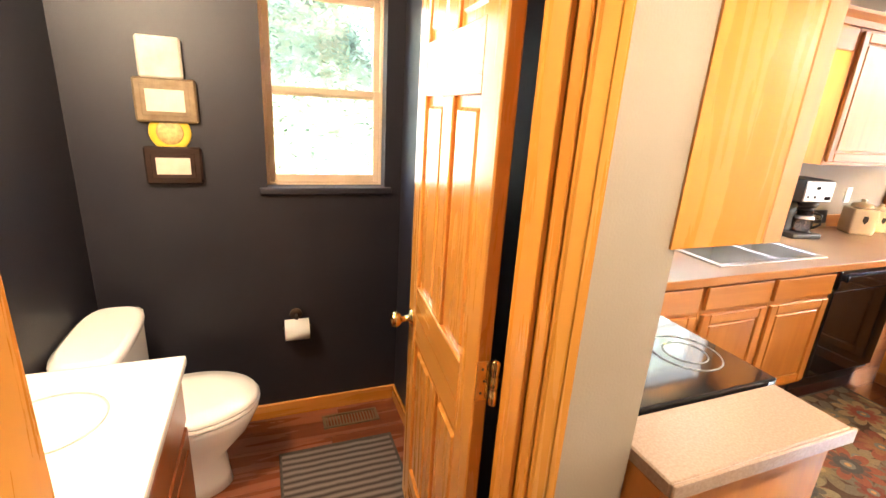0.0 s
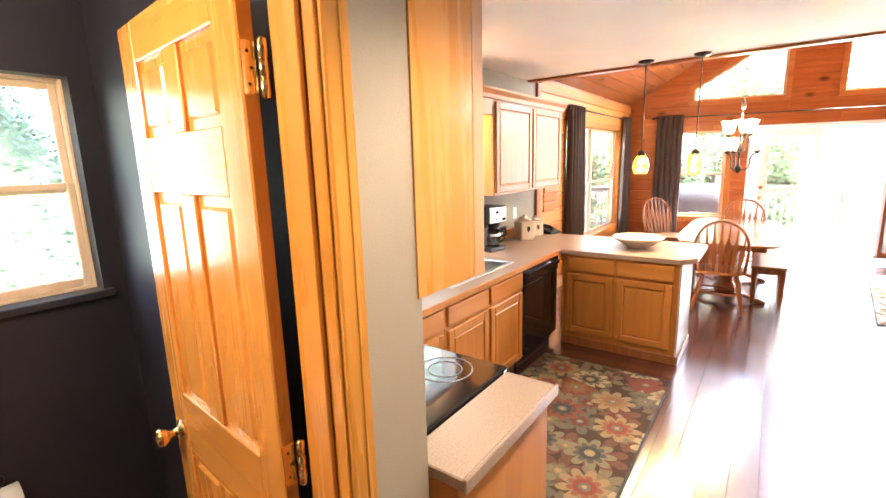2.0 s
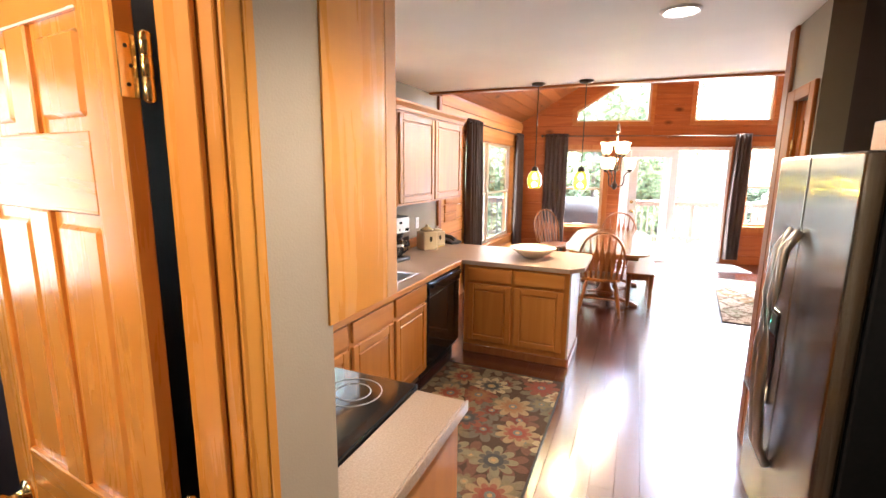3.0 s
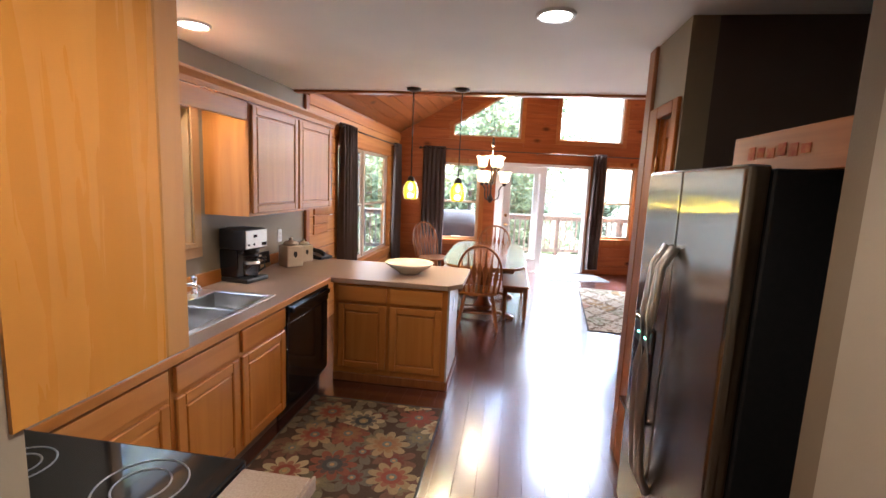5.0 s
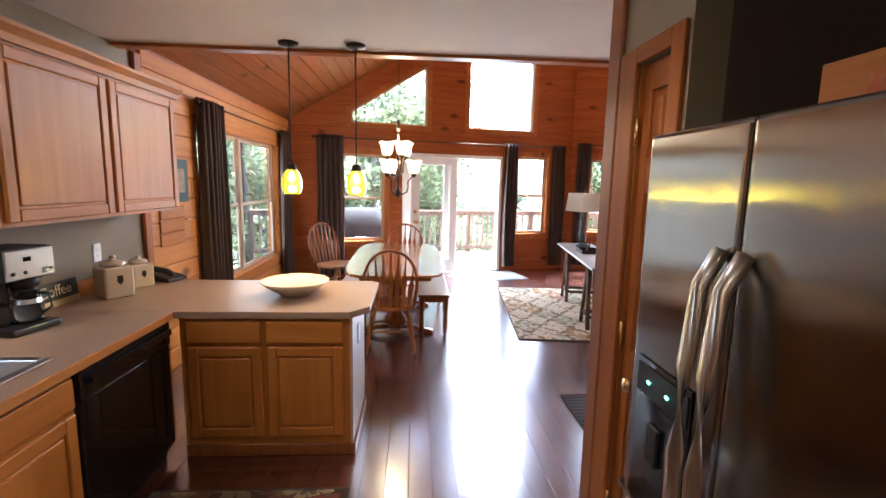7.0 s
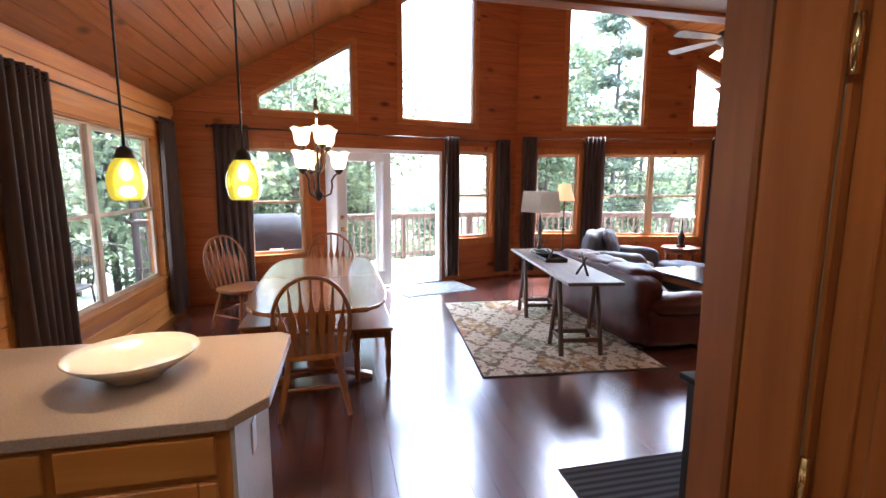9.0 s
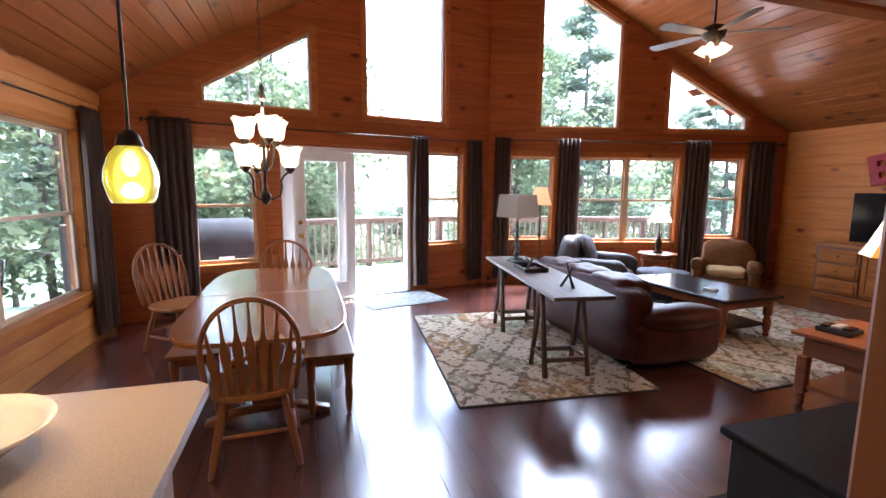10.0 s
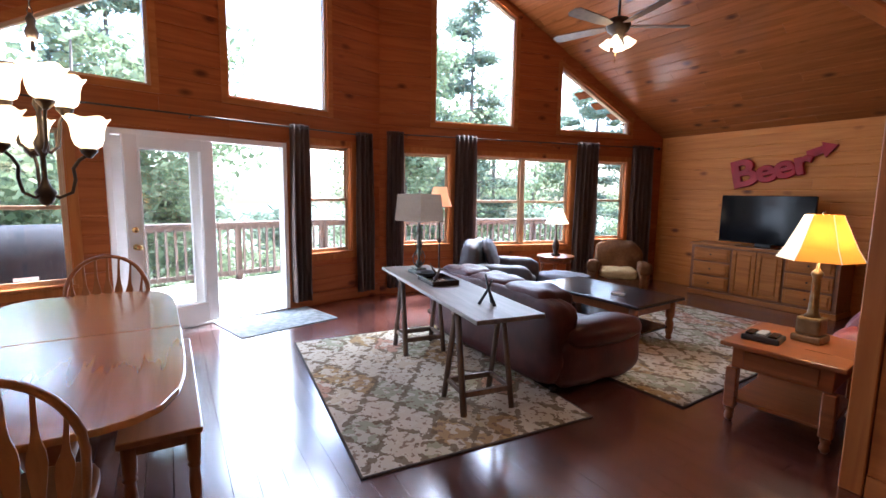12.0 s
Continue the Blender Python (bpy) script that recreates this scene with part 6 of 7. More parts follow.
def bell_lamp(label, M, h, shade, base_m, r0=0.18, r1=0.07, sh=0.23, base="urn"):
    q = thing("table_lamp", label, "lamp", M)
    if base == "urn":
        part("base", bm_lathe([(0.07, 0), (0.075, 0.02), (0.03, 0.04), (0.05, 0.12), (0.055, 0.17), (0.025, 0.24), (0.012, 0.28), (0.010, h - sh * 0.3)], 16), base_m, q)
    else:
        part("base", bm_box((-0.085, -0.085, 0), (0.085, 0.085, 0.05), None, 0.012, 2), base_m, q)
        part("plinth", bm_prism([(-0.07, -0.07), (0.07, -0.07), (0.07, 0.07), (-0.07, 0.07)], 0.0505, 0.17, "z", None, 0.018), base_m, q)
        part("column", bm_lathe([(0.05, 0.17), (0.032, 0.20), (0.026, 0.30), (0.024, 0.44), (0.035, 0.46), (0.03, 0.48), (0.01, 0.50), (0.008, h - sh * 0.3)], 14), base_m, q)
    seg = 24 if base == "urn" else 6
    b_ = bm_lathe([(r0, h - sh), (r0 * 0.80, h - sh * 0.72), (r1 + (r0 - r1) * 0.36, h - sh * 0.4), (r1, h)], seg, None, (0, 0, 0), False)
    if seg == 6:
        for f in b_.faces:
            f.smooth = False
    bmesh.ops.solidify(b_, geom=list(b_.faces), thickness=0.003)
    if seg == 6:
        ring = [(r0, h - sh), (r0 * 0.80, h - sh * 0.72), (r1 + (r0 - r1) * 0.36, h - sh * 0.4), (r1, h)]
        for k in range(6):
            a0, a1 = 2 * math.pi * k / 6 + 0.30, 2 * math.pi * (k + 1) / 6 + 0.30
            pb = bmesh.new()
            vs = [[pb.verts.new((r_ * math.cos(a), r_ * math.sin(a), z_)) for r_, z_ in ring] for a in (a0, a1)]
            for i in range(3):
                pb.faces.new((vs[0][i], vs[1][i], vs[1][i + 1], vs[0][i + 1]))
            bmesh.ops.solidify(pb, geom=list(pb.faces), thickness=0.003)
            part("shade_panel", pb, shade_pale if k == PALE_PANEL else shade, q, "pale unlit-looking panel of the shade" if k == PALE_PANEL else "")
            part("seam", bm_tube([(r_ * math.cos(a0) * 1.006, r_ * math.sin(a0) * 1.006, z_) for r_, z_ in ring], 0.003, 6), shade_pale, q)
        b_.free()
    else:
        part("shade", b_, shade, q, "lit fabric shade")
    part("finial", bm_lathe([(0.006, h - 0.02), (0.012, h + 0.01), (0.003, h + 0.03)], 8), brass, q)
    return q


bell_lamp("dark urn lamp with cream bell shade, lit", pose(8.68, -5.05, 0.601), 0.72, shade_c, iron)
flp = thing("floor_lamp", "black standard lamp with small lit pink shade", "lamp", pose(8.60, -2.92, 0))
part("base", bm_lathe([(0.14, 0), (0.14, 0.015), (0.03, 0.03)], 20), iron, flp)
part("pole", bm_tube([(0, 0, 0.03), (0, 0, 1.40)], 0.012, 8), iron, flp)
part("collar", bm_lathe([(0.012, 0.9), (0.03, 0.93), (0.012, 0.97)], 12), iron, flp)
b = bm_lathe([(0.155, 1.36), (0.11, 1.48), (0.085, 1.60)], 20, None, (0, 0, 0), False)
bmesh.ops.solidify(b, geom=list(b.faces), thickness=0.003)
part("shade", b, shade_p, flp, "lit pink fabric shade")
tch = thing("armchair", "tan plush barrel armchair under the corner window", "armchair", pose(8.18, -5.88, 0, 0, 0, -140) @ Matrix.Scale(0.96, 4))
part("base", bm_cushion((-0.38, -0.36, 0.06), (0.38, 0.34, 0.34), 0.01, 8, None, 7.0), tan_cloth, tch)
part("back", bm_cushion((-0.37, 0.14, 0.20), (0.37, 0.38, 0.86), 0.03, 8, None, 3.2), tan_cloth, tch)
part("seat_cushion", bm_cushion((-0.28, -0.38, 0.30), (0.28, 0.18, 0.46), 0.02), mat("gold_plush", (0.42, 0.30, 0.13), 0.85, col2=(0.5, 0.37, 0.18), scale=20, bump=0.3, bump_scale=200), tch)
for sx in (-1, 1):
    part("arm", bm_cushion((sx * 0.37 - 0.09, -0.40, 0.10), (sx * 0.37 + 0.09, 0.26, 0.56), 0.02, 8, None, 3.5), tan_cloth, tch)
    part("arm_front", bm_cushion((sx * 0.37 - 0.10, -0.42, 0.40), (sx * 0.37 + 0.10, -0.30, 0.60), 0.01, 6, None, 2.6), tan_cloth, tch)
    part("foot", bm_lathe([(0.02, 0), (0.03, 0.07)], 10), espresso, tch, "", Matrix.Translation((sx * 0.3, -0.3, 0)))
    part("foot", bm_lathe([(0.02, 0), (0.03, 0.07)], 10), espresso, tch, "", Matrix.Translation((sx * 0.3, 0.28, 0)))

# ---- television wall ----
tvc = thing("media_cabinet", "rustic oak media cabinet with drawers and two doors", "cabinet", pose(7.79, -7.12, 0, 0, 0, 180) @ Matrix.Diagonal((1.0, 1.0, 0.94, 1.0)))
part("body", bm_box((0.03, 0.0, 0.08), (1.92, 0.46, 0.83)), rustic_dark, tvc)
part("top", bm_box((0.0, -0.03, 0.831), (1.95, 0.47, 0.87), None, 0.008, 2), rustic, tvc)
part("plinth", bm_box((0.01, -0.02, 0.0), (1.94, 0.46, 0.079), None, 0.006), rustic, tvc)
for xa, xb in ((0.08, 0.62), (1.33, 1.87)):
    for k in range(3):
        za = 0.12 + k * 0.235
        d_ = part("drawer", bm_box((xa, -0.02, za), (xb, -0.0005, za + 0.205), None, 0.008), rustic, tvc)
        part("raised_field", bm_box((xa + 0.035, -0.034, za + 0.035), (xb - 0.035, -0.0205, za + 0.18), None, 0.012), rustic, d_)
        part("knob", bm_lathe([(0.006, 0), (0.014, 0.012), (0.012, 0.022)], 10), iron, d_, "", pose((xa + xb) / 2, -0.0305, za + 0.107, 90))
for xa, xb in ((0.65, 0.97), (0.98, 1.30)):
    cab_door(tvc, xa, xb, 0.12, 0.805, rustic, rustic)
tv = thing("television", "flat black television on the media cabinet", "television", pose(6.84, -7.28, 0.819, 0, 0, 180))
part("screen", bm_box((-0.60, -0.02, 0.06), (0.60, 0.03, 0.74), None, 0.006), mat("dark_screen", (0.005, 0.005, 0.006), 0.12, spec=0.2), tv)
part("bezel", bm_box((-0.615, -0.014, 0.045), (0.615, 0.026, 0.0595), None, 0.004), steel, tv)
part("neck", bm_box((-0.1, -0.0, 0.012), (0.1, 0.03, 0.0445)), black_matt, tv)
part("stand", bm_box((-0.30, -0.13, 0), (0.30, 0.12, 0.012), None, 0.004), steel, tv, "silver stand")
be = thing("letter_sign", "distressed red metal letters spelling Beer on the wall", "sign", pose(6.87, SY + 0.035, 2.0, 0, -13, 180))
for chx, ch_, sz, dz in ((-0.46, "B", 0.56, -0.02), (-0.17, "e", 0.46, -0.05), (0.07, "e", 0.46, -0.05), (0.30, "r", 0.46, -0.05)):
    o = text_mesh(ch_, sz, 0.02, red_sign, be, pose(chx, 0, dz, 90), "letter", 0.011)
    for v in o.data.vertices:
        v.co.x *= 1.18
part("arrow_tip", bm_prism([(0.36, -0.02), (0.54, 0.02), (0.56, -0.05), (0.72, 0.08), (0.55, 0.17), (0.55, 0.12), (0.36, 0.10)], -0.022, 0.02, "y", None, 0.004), red_sign, be)
wall_plate(pose(7.95, SY, 0.42, 0, 0, 180))

# foreground end table with the yellow lamp, chair behind it
fe = thing("end_table", "cherry end table with shelf, drawer front and castors", "table", pose(4.96, -3.60, 0, 0, 0, 7))
part("tabletop", bm_box((-0.33, -0.40, 0.53), (0.33, 0.40, 0.56), None, 0.008, 2), cherry, fe)
part("apron", bm_box((-0.27, -0.34, 0.38), (0.27, 0.34, 0.5295), None, 0.004), cherry, fe)
part("drawer_front", bm_box((-0.20, 0.341, 0.40), (0.20, 0.352, 0.51), None, 0.004), cherry, fe)
part("shelf", bm_box((-0.27, -0.34, 0.14), (0.27, 0.34, 0.165), None, 0.004), cherry, fe)
for sx in (-0.26, 0.26):
    for sy in (-0.33, 0.33):
        lg = part("leg", bm_box((sx - 0.035, sy - 0.035, 0.10), (sx + 0.035, sy + 0.035, 0.3795), None, 0.008), cherry, fe)
        part("castor", bm_lathe([(0.015, 0), (0.03, 0.03), (0.022, 0.06), (0.03, 0.08), (0.02, 0.0995)], 12), cherry, lg, "", Matrix.Translation((sx, sy, 0)))
bell_lamp("antique gold column lamp with flared yellow shade, lit", pose(4.93, -3.70, 0.561), 0.86, shade_m, mat("antique_gold", (0.16, 0.09, 0.03), 0.4, 0.3, col2=(0.24, 0.15, 0.06), scale=18), 0.235, 0.10, 0.30, "column")
bulb("lamp_bulb", (4.93, -3.70, 1.26), 2, 0.05)
rb = thing("remote_caddy", "black caddy holding remote controls", "caddy", pose(5.10, -3.44, 0.561, 0, 0, 10))
part("box", bm_box((-0.11, -0.09, 0), (0.11, 0.09, 0.035), None, 0.006), black_matt, rb)
part("remote", bm_box((-0.09, -0.06, 0.036), (-0.04, 0.07, 0.05), None, 0.004), black_gloss, rb)
part("remote", bm_box((-0.02, -0.07, 0.036), (0.03, 0.06, 0.052), None, 0.004), mat("grey_remote", (0.45, 0.45, 0.45), 0.5), rb)
part("remote", bm_box((0.045, -0.06, 0.036), (0.09, 0.07, 0.05), None, 0.004), black_gloss, rb)
red_cloth = mat("rose_leather", (0.16, 0.03, 0.03), 0.45, col2=(0.22, 0.055, 0.05), scale=8, bump=0.25, bump_scale=90)
rc = thing("armchair", "rose-red leather recliner behind the end table", "armchair", pose(4.55, -4.55, 0, 0, 0, 100))
part("base", bm_cushion((-0.45, -0.45, 0.05), (0.45, 0.40, 0.40), 0.01, 8, None, 6.0), red_cloth, rc)
part("back", bm_cushion((-0.42, 0.15, 0.30), (0.42, 0.46, 0.92), 0.04, 8, None, 4.0), red_cloth, rc)
part("seat_cushion", bm_cushion((-0.30, -0.46, 0.34), (0.30, 0.20, 0.50), 0.03), red_cloth, rc)
for sx in (-1, 1):
    part("arm", bm_cushion((sx * 0.42 - 0.13, -0.48, 0.08), (sx * 0.42 + 0.13, 0.36, 0.64), 0.03, 8, None, 3.5), red_cloth, rc)
# pine wall end and black cabinet by the opening
solid("corner_post", bm_box((4.39, -3.12, 0), (4.49, -2.98, CZ), None, 0.006), pine_z, "knotty pine corner post beside the end table", "post", "structure")
solid("wall_niche", bm_box((3.31, -3.12, 0), (4.385, -3.0, CZ)), pine_x, "knotty pine partition wall beside the living area", "wall", "structure")
solid("baseboard", bm_box((3.31, -2.999, 0), (4.385, -2.985, 0.12), None, 0.003), pine_x, "pine baseboard along the partition", "baseboard", "structure")
bc = thing("cabinet", "black sideboard with granite-look top by the opening", "cabinet", pose(3.75, -1.10, 0, 0, 0, 90))
part("body", bm_box((-0.75, -0.20, 0.05), (0.0, 0.30, 0.76), None, 0.005), black_matt, bc)
part("top", bm_box((-0.77, -0.23, 0.7605), (0.02, 0.31, 0.79), None, 0.006), mat("speckled_granite", (0.010, 0.009, 0.008), 0.55, col2=(0.022, 0.019, 0.016), scale=60, spec=0.2), bc)
for k in (0, 1):
    part("door", bm_box((-0.73 + 0.36 * k, -0.22, 0.10), (-0.385 + 0.36 * k, -0.201, 0.73), None, 0.006), black_matt, bc)

# ceiling fan
fn = thing("ceiling_fan", "bronze five-blade ceiling fan with lit glass shades", "fan", pose(6.75, -3.80, 0))
fz = 3.02
part("canopy", bm_lathe([(0.07, roof_z(-3.8) + 0.03), (0.06, roof_z(-3.8) - 0.07), (0.02, roof_z(-3.8) - 0.09)], 16), iron, fn)
part("rod", bm_tube([(0, 0, roof_z(-3.8) - 0.08), (0, 0, fz + 0.2)], 0.013, 8), iron, fn)
part("motor", bm_lathe([(0.03, fz + 0.22), (0.10, fz + 0.19), (0.115, fz + 0.14), (0.10, fz + 0.09), (0.06, fz + 0.06), (0.05, fz + 0.02), (0.02, fz)], 20), iron, fn)
for k in range(5):
    bl = part("blade", bm_prism([(0.12, -0.035), (0.26, -0.06), (0.62, -0.07), (0.66, -0.04), (0.66, 0.04), (0.62, 0.07), (0.26, 0.06), (0.12, 0.035)], -0.004, 0.004, "z"), brown_leg, fn, "", Matrix.Translation((0, 0, fz + 0.13)) @ pose(0, 0, 0, 0, 0, 72 * k + 20) @ pose(0, 0, 0, 10, 0, 0))
for k in range(4):
    a = k * math.pi / 2 + 0.5
    part("shade", bm_lathe([(0.02, 0), (0.03, -0.02), (0.04, -0.05), (0.06, -0.09), (0.057, -0.09), (0.036, -0.05), (0.02, -0.01)], 16, None, (0, 0, 0), False), alabaster, fn, "lit glass shade", Matrix.Translation((0.075 * math.cos(a), 0.075 * math.sin(a), fz + 0.02)) @ pose(0, 0, 0, 0, 0, math.degrees(a)) @ pose(0, 0, 0, 0, -32, 0))
part("pull_chain", bm_tube([(0.02, 0, fz), (0.02, 0, fz - 0.2)], 0.003, 5), brass, fn)
bulb("fan_bulb", (6.75, -3.80, fz - 0.12), 0.5, 0.08)

# ---- bathroom ----
toi = thing("toilet", "white two-piece toilet with closed lid", "toilet", pose(-0.595, 1.95, 0, 0, 0, 90) @ Matrix.Diagonal((1.0, 0.92, 1.0, 1.0)))


def oval(cx, cy, rx, ry, n=32, egg=0.0):
    return [(cx + rx * math.cos(2 * math.pi * k / n), cy + ry * math.sin(2 * math.pi * k / n) * (1 + egg * math.sin(2 * math.pi * k / n))) for k in range(n)]


def loft(sections, smooth=True):
    b = bmesh.new()
    rings = [[b.verts.new((x, y, z)) for x, y in pts] for pts, z in sections]
    for r0, r1 in zip(rings, rings[1:]):
        for i in range(len(r0)):
            f = b.faces.new((r0[i], r0[(i + 1) % len(r0)], r1[(i + 1) % len(r0)], r1[i]))
            f.smooth = smooth
    b.faces.new(rings[0][::-1])
    b.faces.new(rings[-1])
    return b


part("bowl", loft([(oval(0, -0.33, 0.11, 0.20), 0), (oval(0, -0.33, 0.105, 0.19), 0.06), (oval(0, -0.34, 0.10, 0.17), 0.16), (oval(0, -0.38, 0.16, 0.24), 0.28), (oval(0, -0.39, 0.185, 0.27), 0.36), (oval(0, -0.39, 0.19, 0.275), 0.385)]), porcelain, toi)
part("seat", loft([(oval(0, -0.39, 0.19, 0.275), 0.387), (oval(0, -0.39, 0.195, 0.28), 0.395), (oval(0, -0.39, 0.19, 0.275), 0.405)]), porcelain, toi)
part("lid", loft([(oval(0, -0.39, 0.188, 0.272), 0.407), (oval(0, -0.39, 0.192, 0.278), 0.415), (oval(0, -0.39, 0.18, 0.262), 0.43), (oval(0, -0.39, 0.12, 0.18), 0.436)]), porcelain, toi)
part("tank", bm_box((-0.22, -0.21, 0.37), (0.22, -0.03, 0.70), None, 0.03, 4), porcelain, toi)
def squarish(cy, rx, ry, n=32):
    out_ = []
    for k in range(n):
        a = 2 * math.pi * k / n
        q = 1 / (abs(math.cos(a)) ** 3.6 + abs(math.sin(a)) ** 3.6) ** (1 / 3.6)
        out_.append((rx * q * math.cos(a), cy + ry * q * math.sin(a)))
    return out_


part("tank_lid", loft([(squarish(-0.12, 0.235, 0.11), 0.702), (squarish(-0.12, 0.242, 0.118), 0.712), (squarish(-0.12, 0.24, 0.116), 0.735), (squarish(-0.12, 0.21, 0.095), 0.748)]), porcelain, toi)
part("lever", bm_tube([(-0.19, -0.215, 0.64), (-0.13, -0.235, 0.635)], 0.008), chrome, toi)
vn = thing("vanity", "cherry-stained vanity with white cultured marble top", "vanity", pose(-0.598, 0.955, 0))
part("body", bm_box((0, 0, 0.08), (0.40, 0.64, 0.765)), cherry, vn)
part("toe_kick", bm_box((0, 0.02, 0), (0.34, 0.62, 0.079)), espresso, vn)
part("top", bm_box((-0.0, -0.01, 0.766), (0.43, 0.66, 0.80), None, 0.010, 2), porcelain, vn, "glossy white top")
part("backsplash", bm_box((0.001, -0.01, 0.8005), (0.02, 0.66, 0.88), None, 0.004), porcelain, vn)
b = bmesh.new()
bm_lathe([(0.12, 0.8005), (0.124, 0.8025), (0.11, 0.802), (0.08, 0.785), (0.0, 0.775)], 28, b, (0.17, 0.40, 0), False)
part("basin", b, porcelain, vn)
part("drawer_front", bm_box((0.4005, 0.03, 0.60), (0.418, 0.61, 0.74), None, 0.005), cherry, vn)
for ya, yb in ((0.03, 0.315), (0.325, 0.61)):
    d_ = part("door", bm_box((0.4005, ya, 0.11), (0.418, yb, 0.58), None, 0.005), cherry, vn)
    part("raised_field", bm_box((0.4185, ya + 0.05, 0.16), (0.424, yb - 0.05, 0.53), None, 0.005), cherry, d_)
vt = thing("tap", "chrome basin tap on the vanity", "tap", pose(-0.54, 1.29, 0.801))
part("body", bm_lathe([(0.025, 0), (0.02, 0.05), (0.012, 0.09)], 12), chrome, vt)
part("spout", bm_tube([(0, 0, 0.07), (0.06, 0, 0.09), (0.11, 0, 0.07)], 0.01), chrome, vt)


def wall_art(name, label, x, z, w, h, fm, im, border=0.035, turn=0):
    p = thing(name, label, "picture", pose(x, NY - 0.001, z, 0, turn, 0))
    part("frame", bm_box((-w / 2, -0.03, -h / 2), (w / 2, -0.0005, h / 2), None, 0.008), fm, p)
    if border:
        part("inner_frame", bm_box((-w / 2 + border * 0.6, -0.034, -h / 2 + border * 0.6), (w / 2 - border * 0.6, -0.0305, h / 2 - border * 0.6), None, 0.003), fm, p)
        part("print", bm_box((-w / 2 + border, -0.0365, -h / 2 + border), (w / 2 - border, -0.0345, h / 2 - border)), im, p)
    return p


paper = mat("aged_paper", (0.60, 0.52, 0.42), 0.8, col2=(0.66, 0.60, 0.50), scale=20)
wall_art("wall_tile", "tumbled white stone tile with faint pattern", -0.265, 1.69, 0.15, 0.15, mat("tumbled_stone", (0.58, 0.54, 0.48), 0.7, col2=(0.42, 0.38, 0.33), scale=14, bump=0.3, bump_scale=30), paper, 0)
wall_art("framed_picture", "small print in a bronze moulded frame", -0.258, 1.535, 0.215, 0.165, mat("bronze_frame", (0.16, 0.11, 0.06), 0.45, 0.2, col2=(0.22, 0.16, 0.09), scale=30), paper, 0.042)
rp_ = thing("wall_plate", "round yellow-rimmed decorative plate", "plate", pose(-0.258, NY - 0.001, 1.415, 90))
part("rim", bm_lathe([(0.072, 0), (0.075, 0.008), (0.07, 0.016), (0.05, 0.012)], 32), mat("yellow_glaze", (0.62, 0.42, 0.03), 0.35, col2=(0.7, 0.5, 0.06), scale=20), rp_)
part("centre", bm_lathe([(0.048, 0.0125), (0.045, 0.017), (0.01, 0.018)], 32), mat("cream_glaze", (0.6, 0.48, 0.2), 0.4, col2=(0.4, 0.28, 0.1), scale=60), rp_)
wall_art("framed_picture", "small print in a dark brown moulded frame", -0.255, 1.285, 0.205, 0.15, espresso, paper, 0.042)
tr_ = thing("toilet_roll_holder", "bronze holder with a white paper roll", "roll holder", pose(0.19, NY - 0.001, 0.53))
part("plate", bm_lathe([(0.03, 0), (0.028, 0.008), (0.012, 0.014)], 16), iron, tr_, "", pose(0, 0, 0.04, 90))
part("post", bm_tube([(0, -0.012, 0.04), (0, -0.06, 0.04), (0, -0.065, 0.0)], 0.007), iron, tr_)
part("bar", bm_tube([(-0.065, -0.065, 0), (0.065, -0.065, 0)], 0.007), iron, tr_)
part("roll", bm_lathe([(0.02, -0.055), (0.05, -0.055), (0.05, 0.055), (0.02, 0.055)], 24), white_paint, tr_, "white paper roll", pose(0, -0.065, -0.012, 0, 90, 0))
vent_m = mat("bronze_register", (0.20, 0.14, 0.08), 0.45, 0.5)
fv = thing("floor_vent", "bronze floor register with slats", "vent", pose(0.435, 2.19, 0.005))
for lo, hi in (((-0.14, -0.05, 0), (0.14, -0.038, 0.008)), ((-0.14, 0.038, 0), (0.14, 0.05, 0.008)), ((-0.14, -0.038, 0), (-0.125, 0.038, 0.008)), ((0.125, -0.038, 0), (0.14, 0.038, 0.008))):
    part("frame", bm_box(lo, hi, None, 0.001), vent_m, fv)
for k in range(16):
    part("slat", bm_box((-0.12 + k * 0.0155, -0.038, 0.001), (-0.114 + k * 0.0155, 0.038, 0.006)), vent_m, fv)
bm_m, bn, bl_ = nodes_mat("striped_bath_mat")
tc2 = bn.new("ShaderNodeTexCoord")
wv2 = bn.new("ShaderNodeTexWave")
wv2.bands_direction = "Y"
wv2.inputs["Scale"].default_value, wv2.inputs["Distortion"].default_value = 9.0, 1.2
bl_.new(tc2.outputs["Object"], wv2.inputs["Vector"])
bl_.new(ramp_node(bn, bl_, wv2.outputs["Fac"], [(0, (0.06, 0.045, 0.04)), (1, (0.22, 0.18, 0.16))], False), bn["Principled BSDF"].inputs["Base Color"])
rug("brown striped cotton bath mat", pose(0.34, 1.66, 0.005, 0, 0, 0), 0.50, 0.70, bm_m, rug_back, 0.008)
for nm, lo, hi, m_ in (("baseboard", (-0.62, NY - 0.016, 0), (0.70, NY - 0.001, 0.085), gold_x), ("baseboard", (0.684, 0.95, 0), (0.6995, NY - 0.017, 0.085), gold_y)):
    solid(nm, bm_box(lo, hi, None, 0.004), m_, "varnished pine baseboard in the bathroom", "baseboard", "structure")
# bar light out of view, added to brighten the bathroom and its door
vl = thing("vanity_light", "frosted bath bar light added out of view above the vanity", "lamp", pose(-0.61, 1.30, 2.10))
part("bar", bm_box((0.0, -0.30, -0.04), (0.03, 0.30, 0.04), None, 0.006), brass, vl)
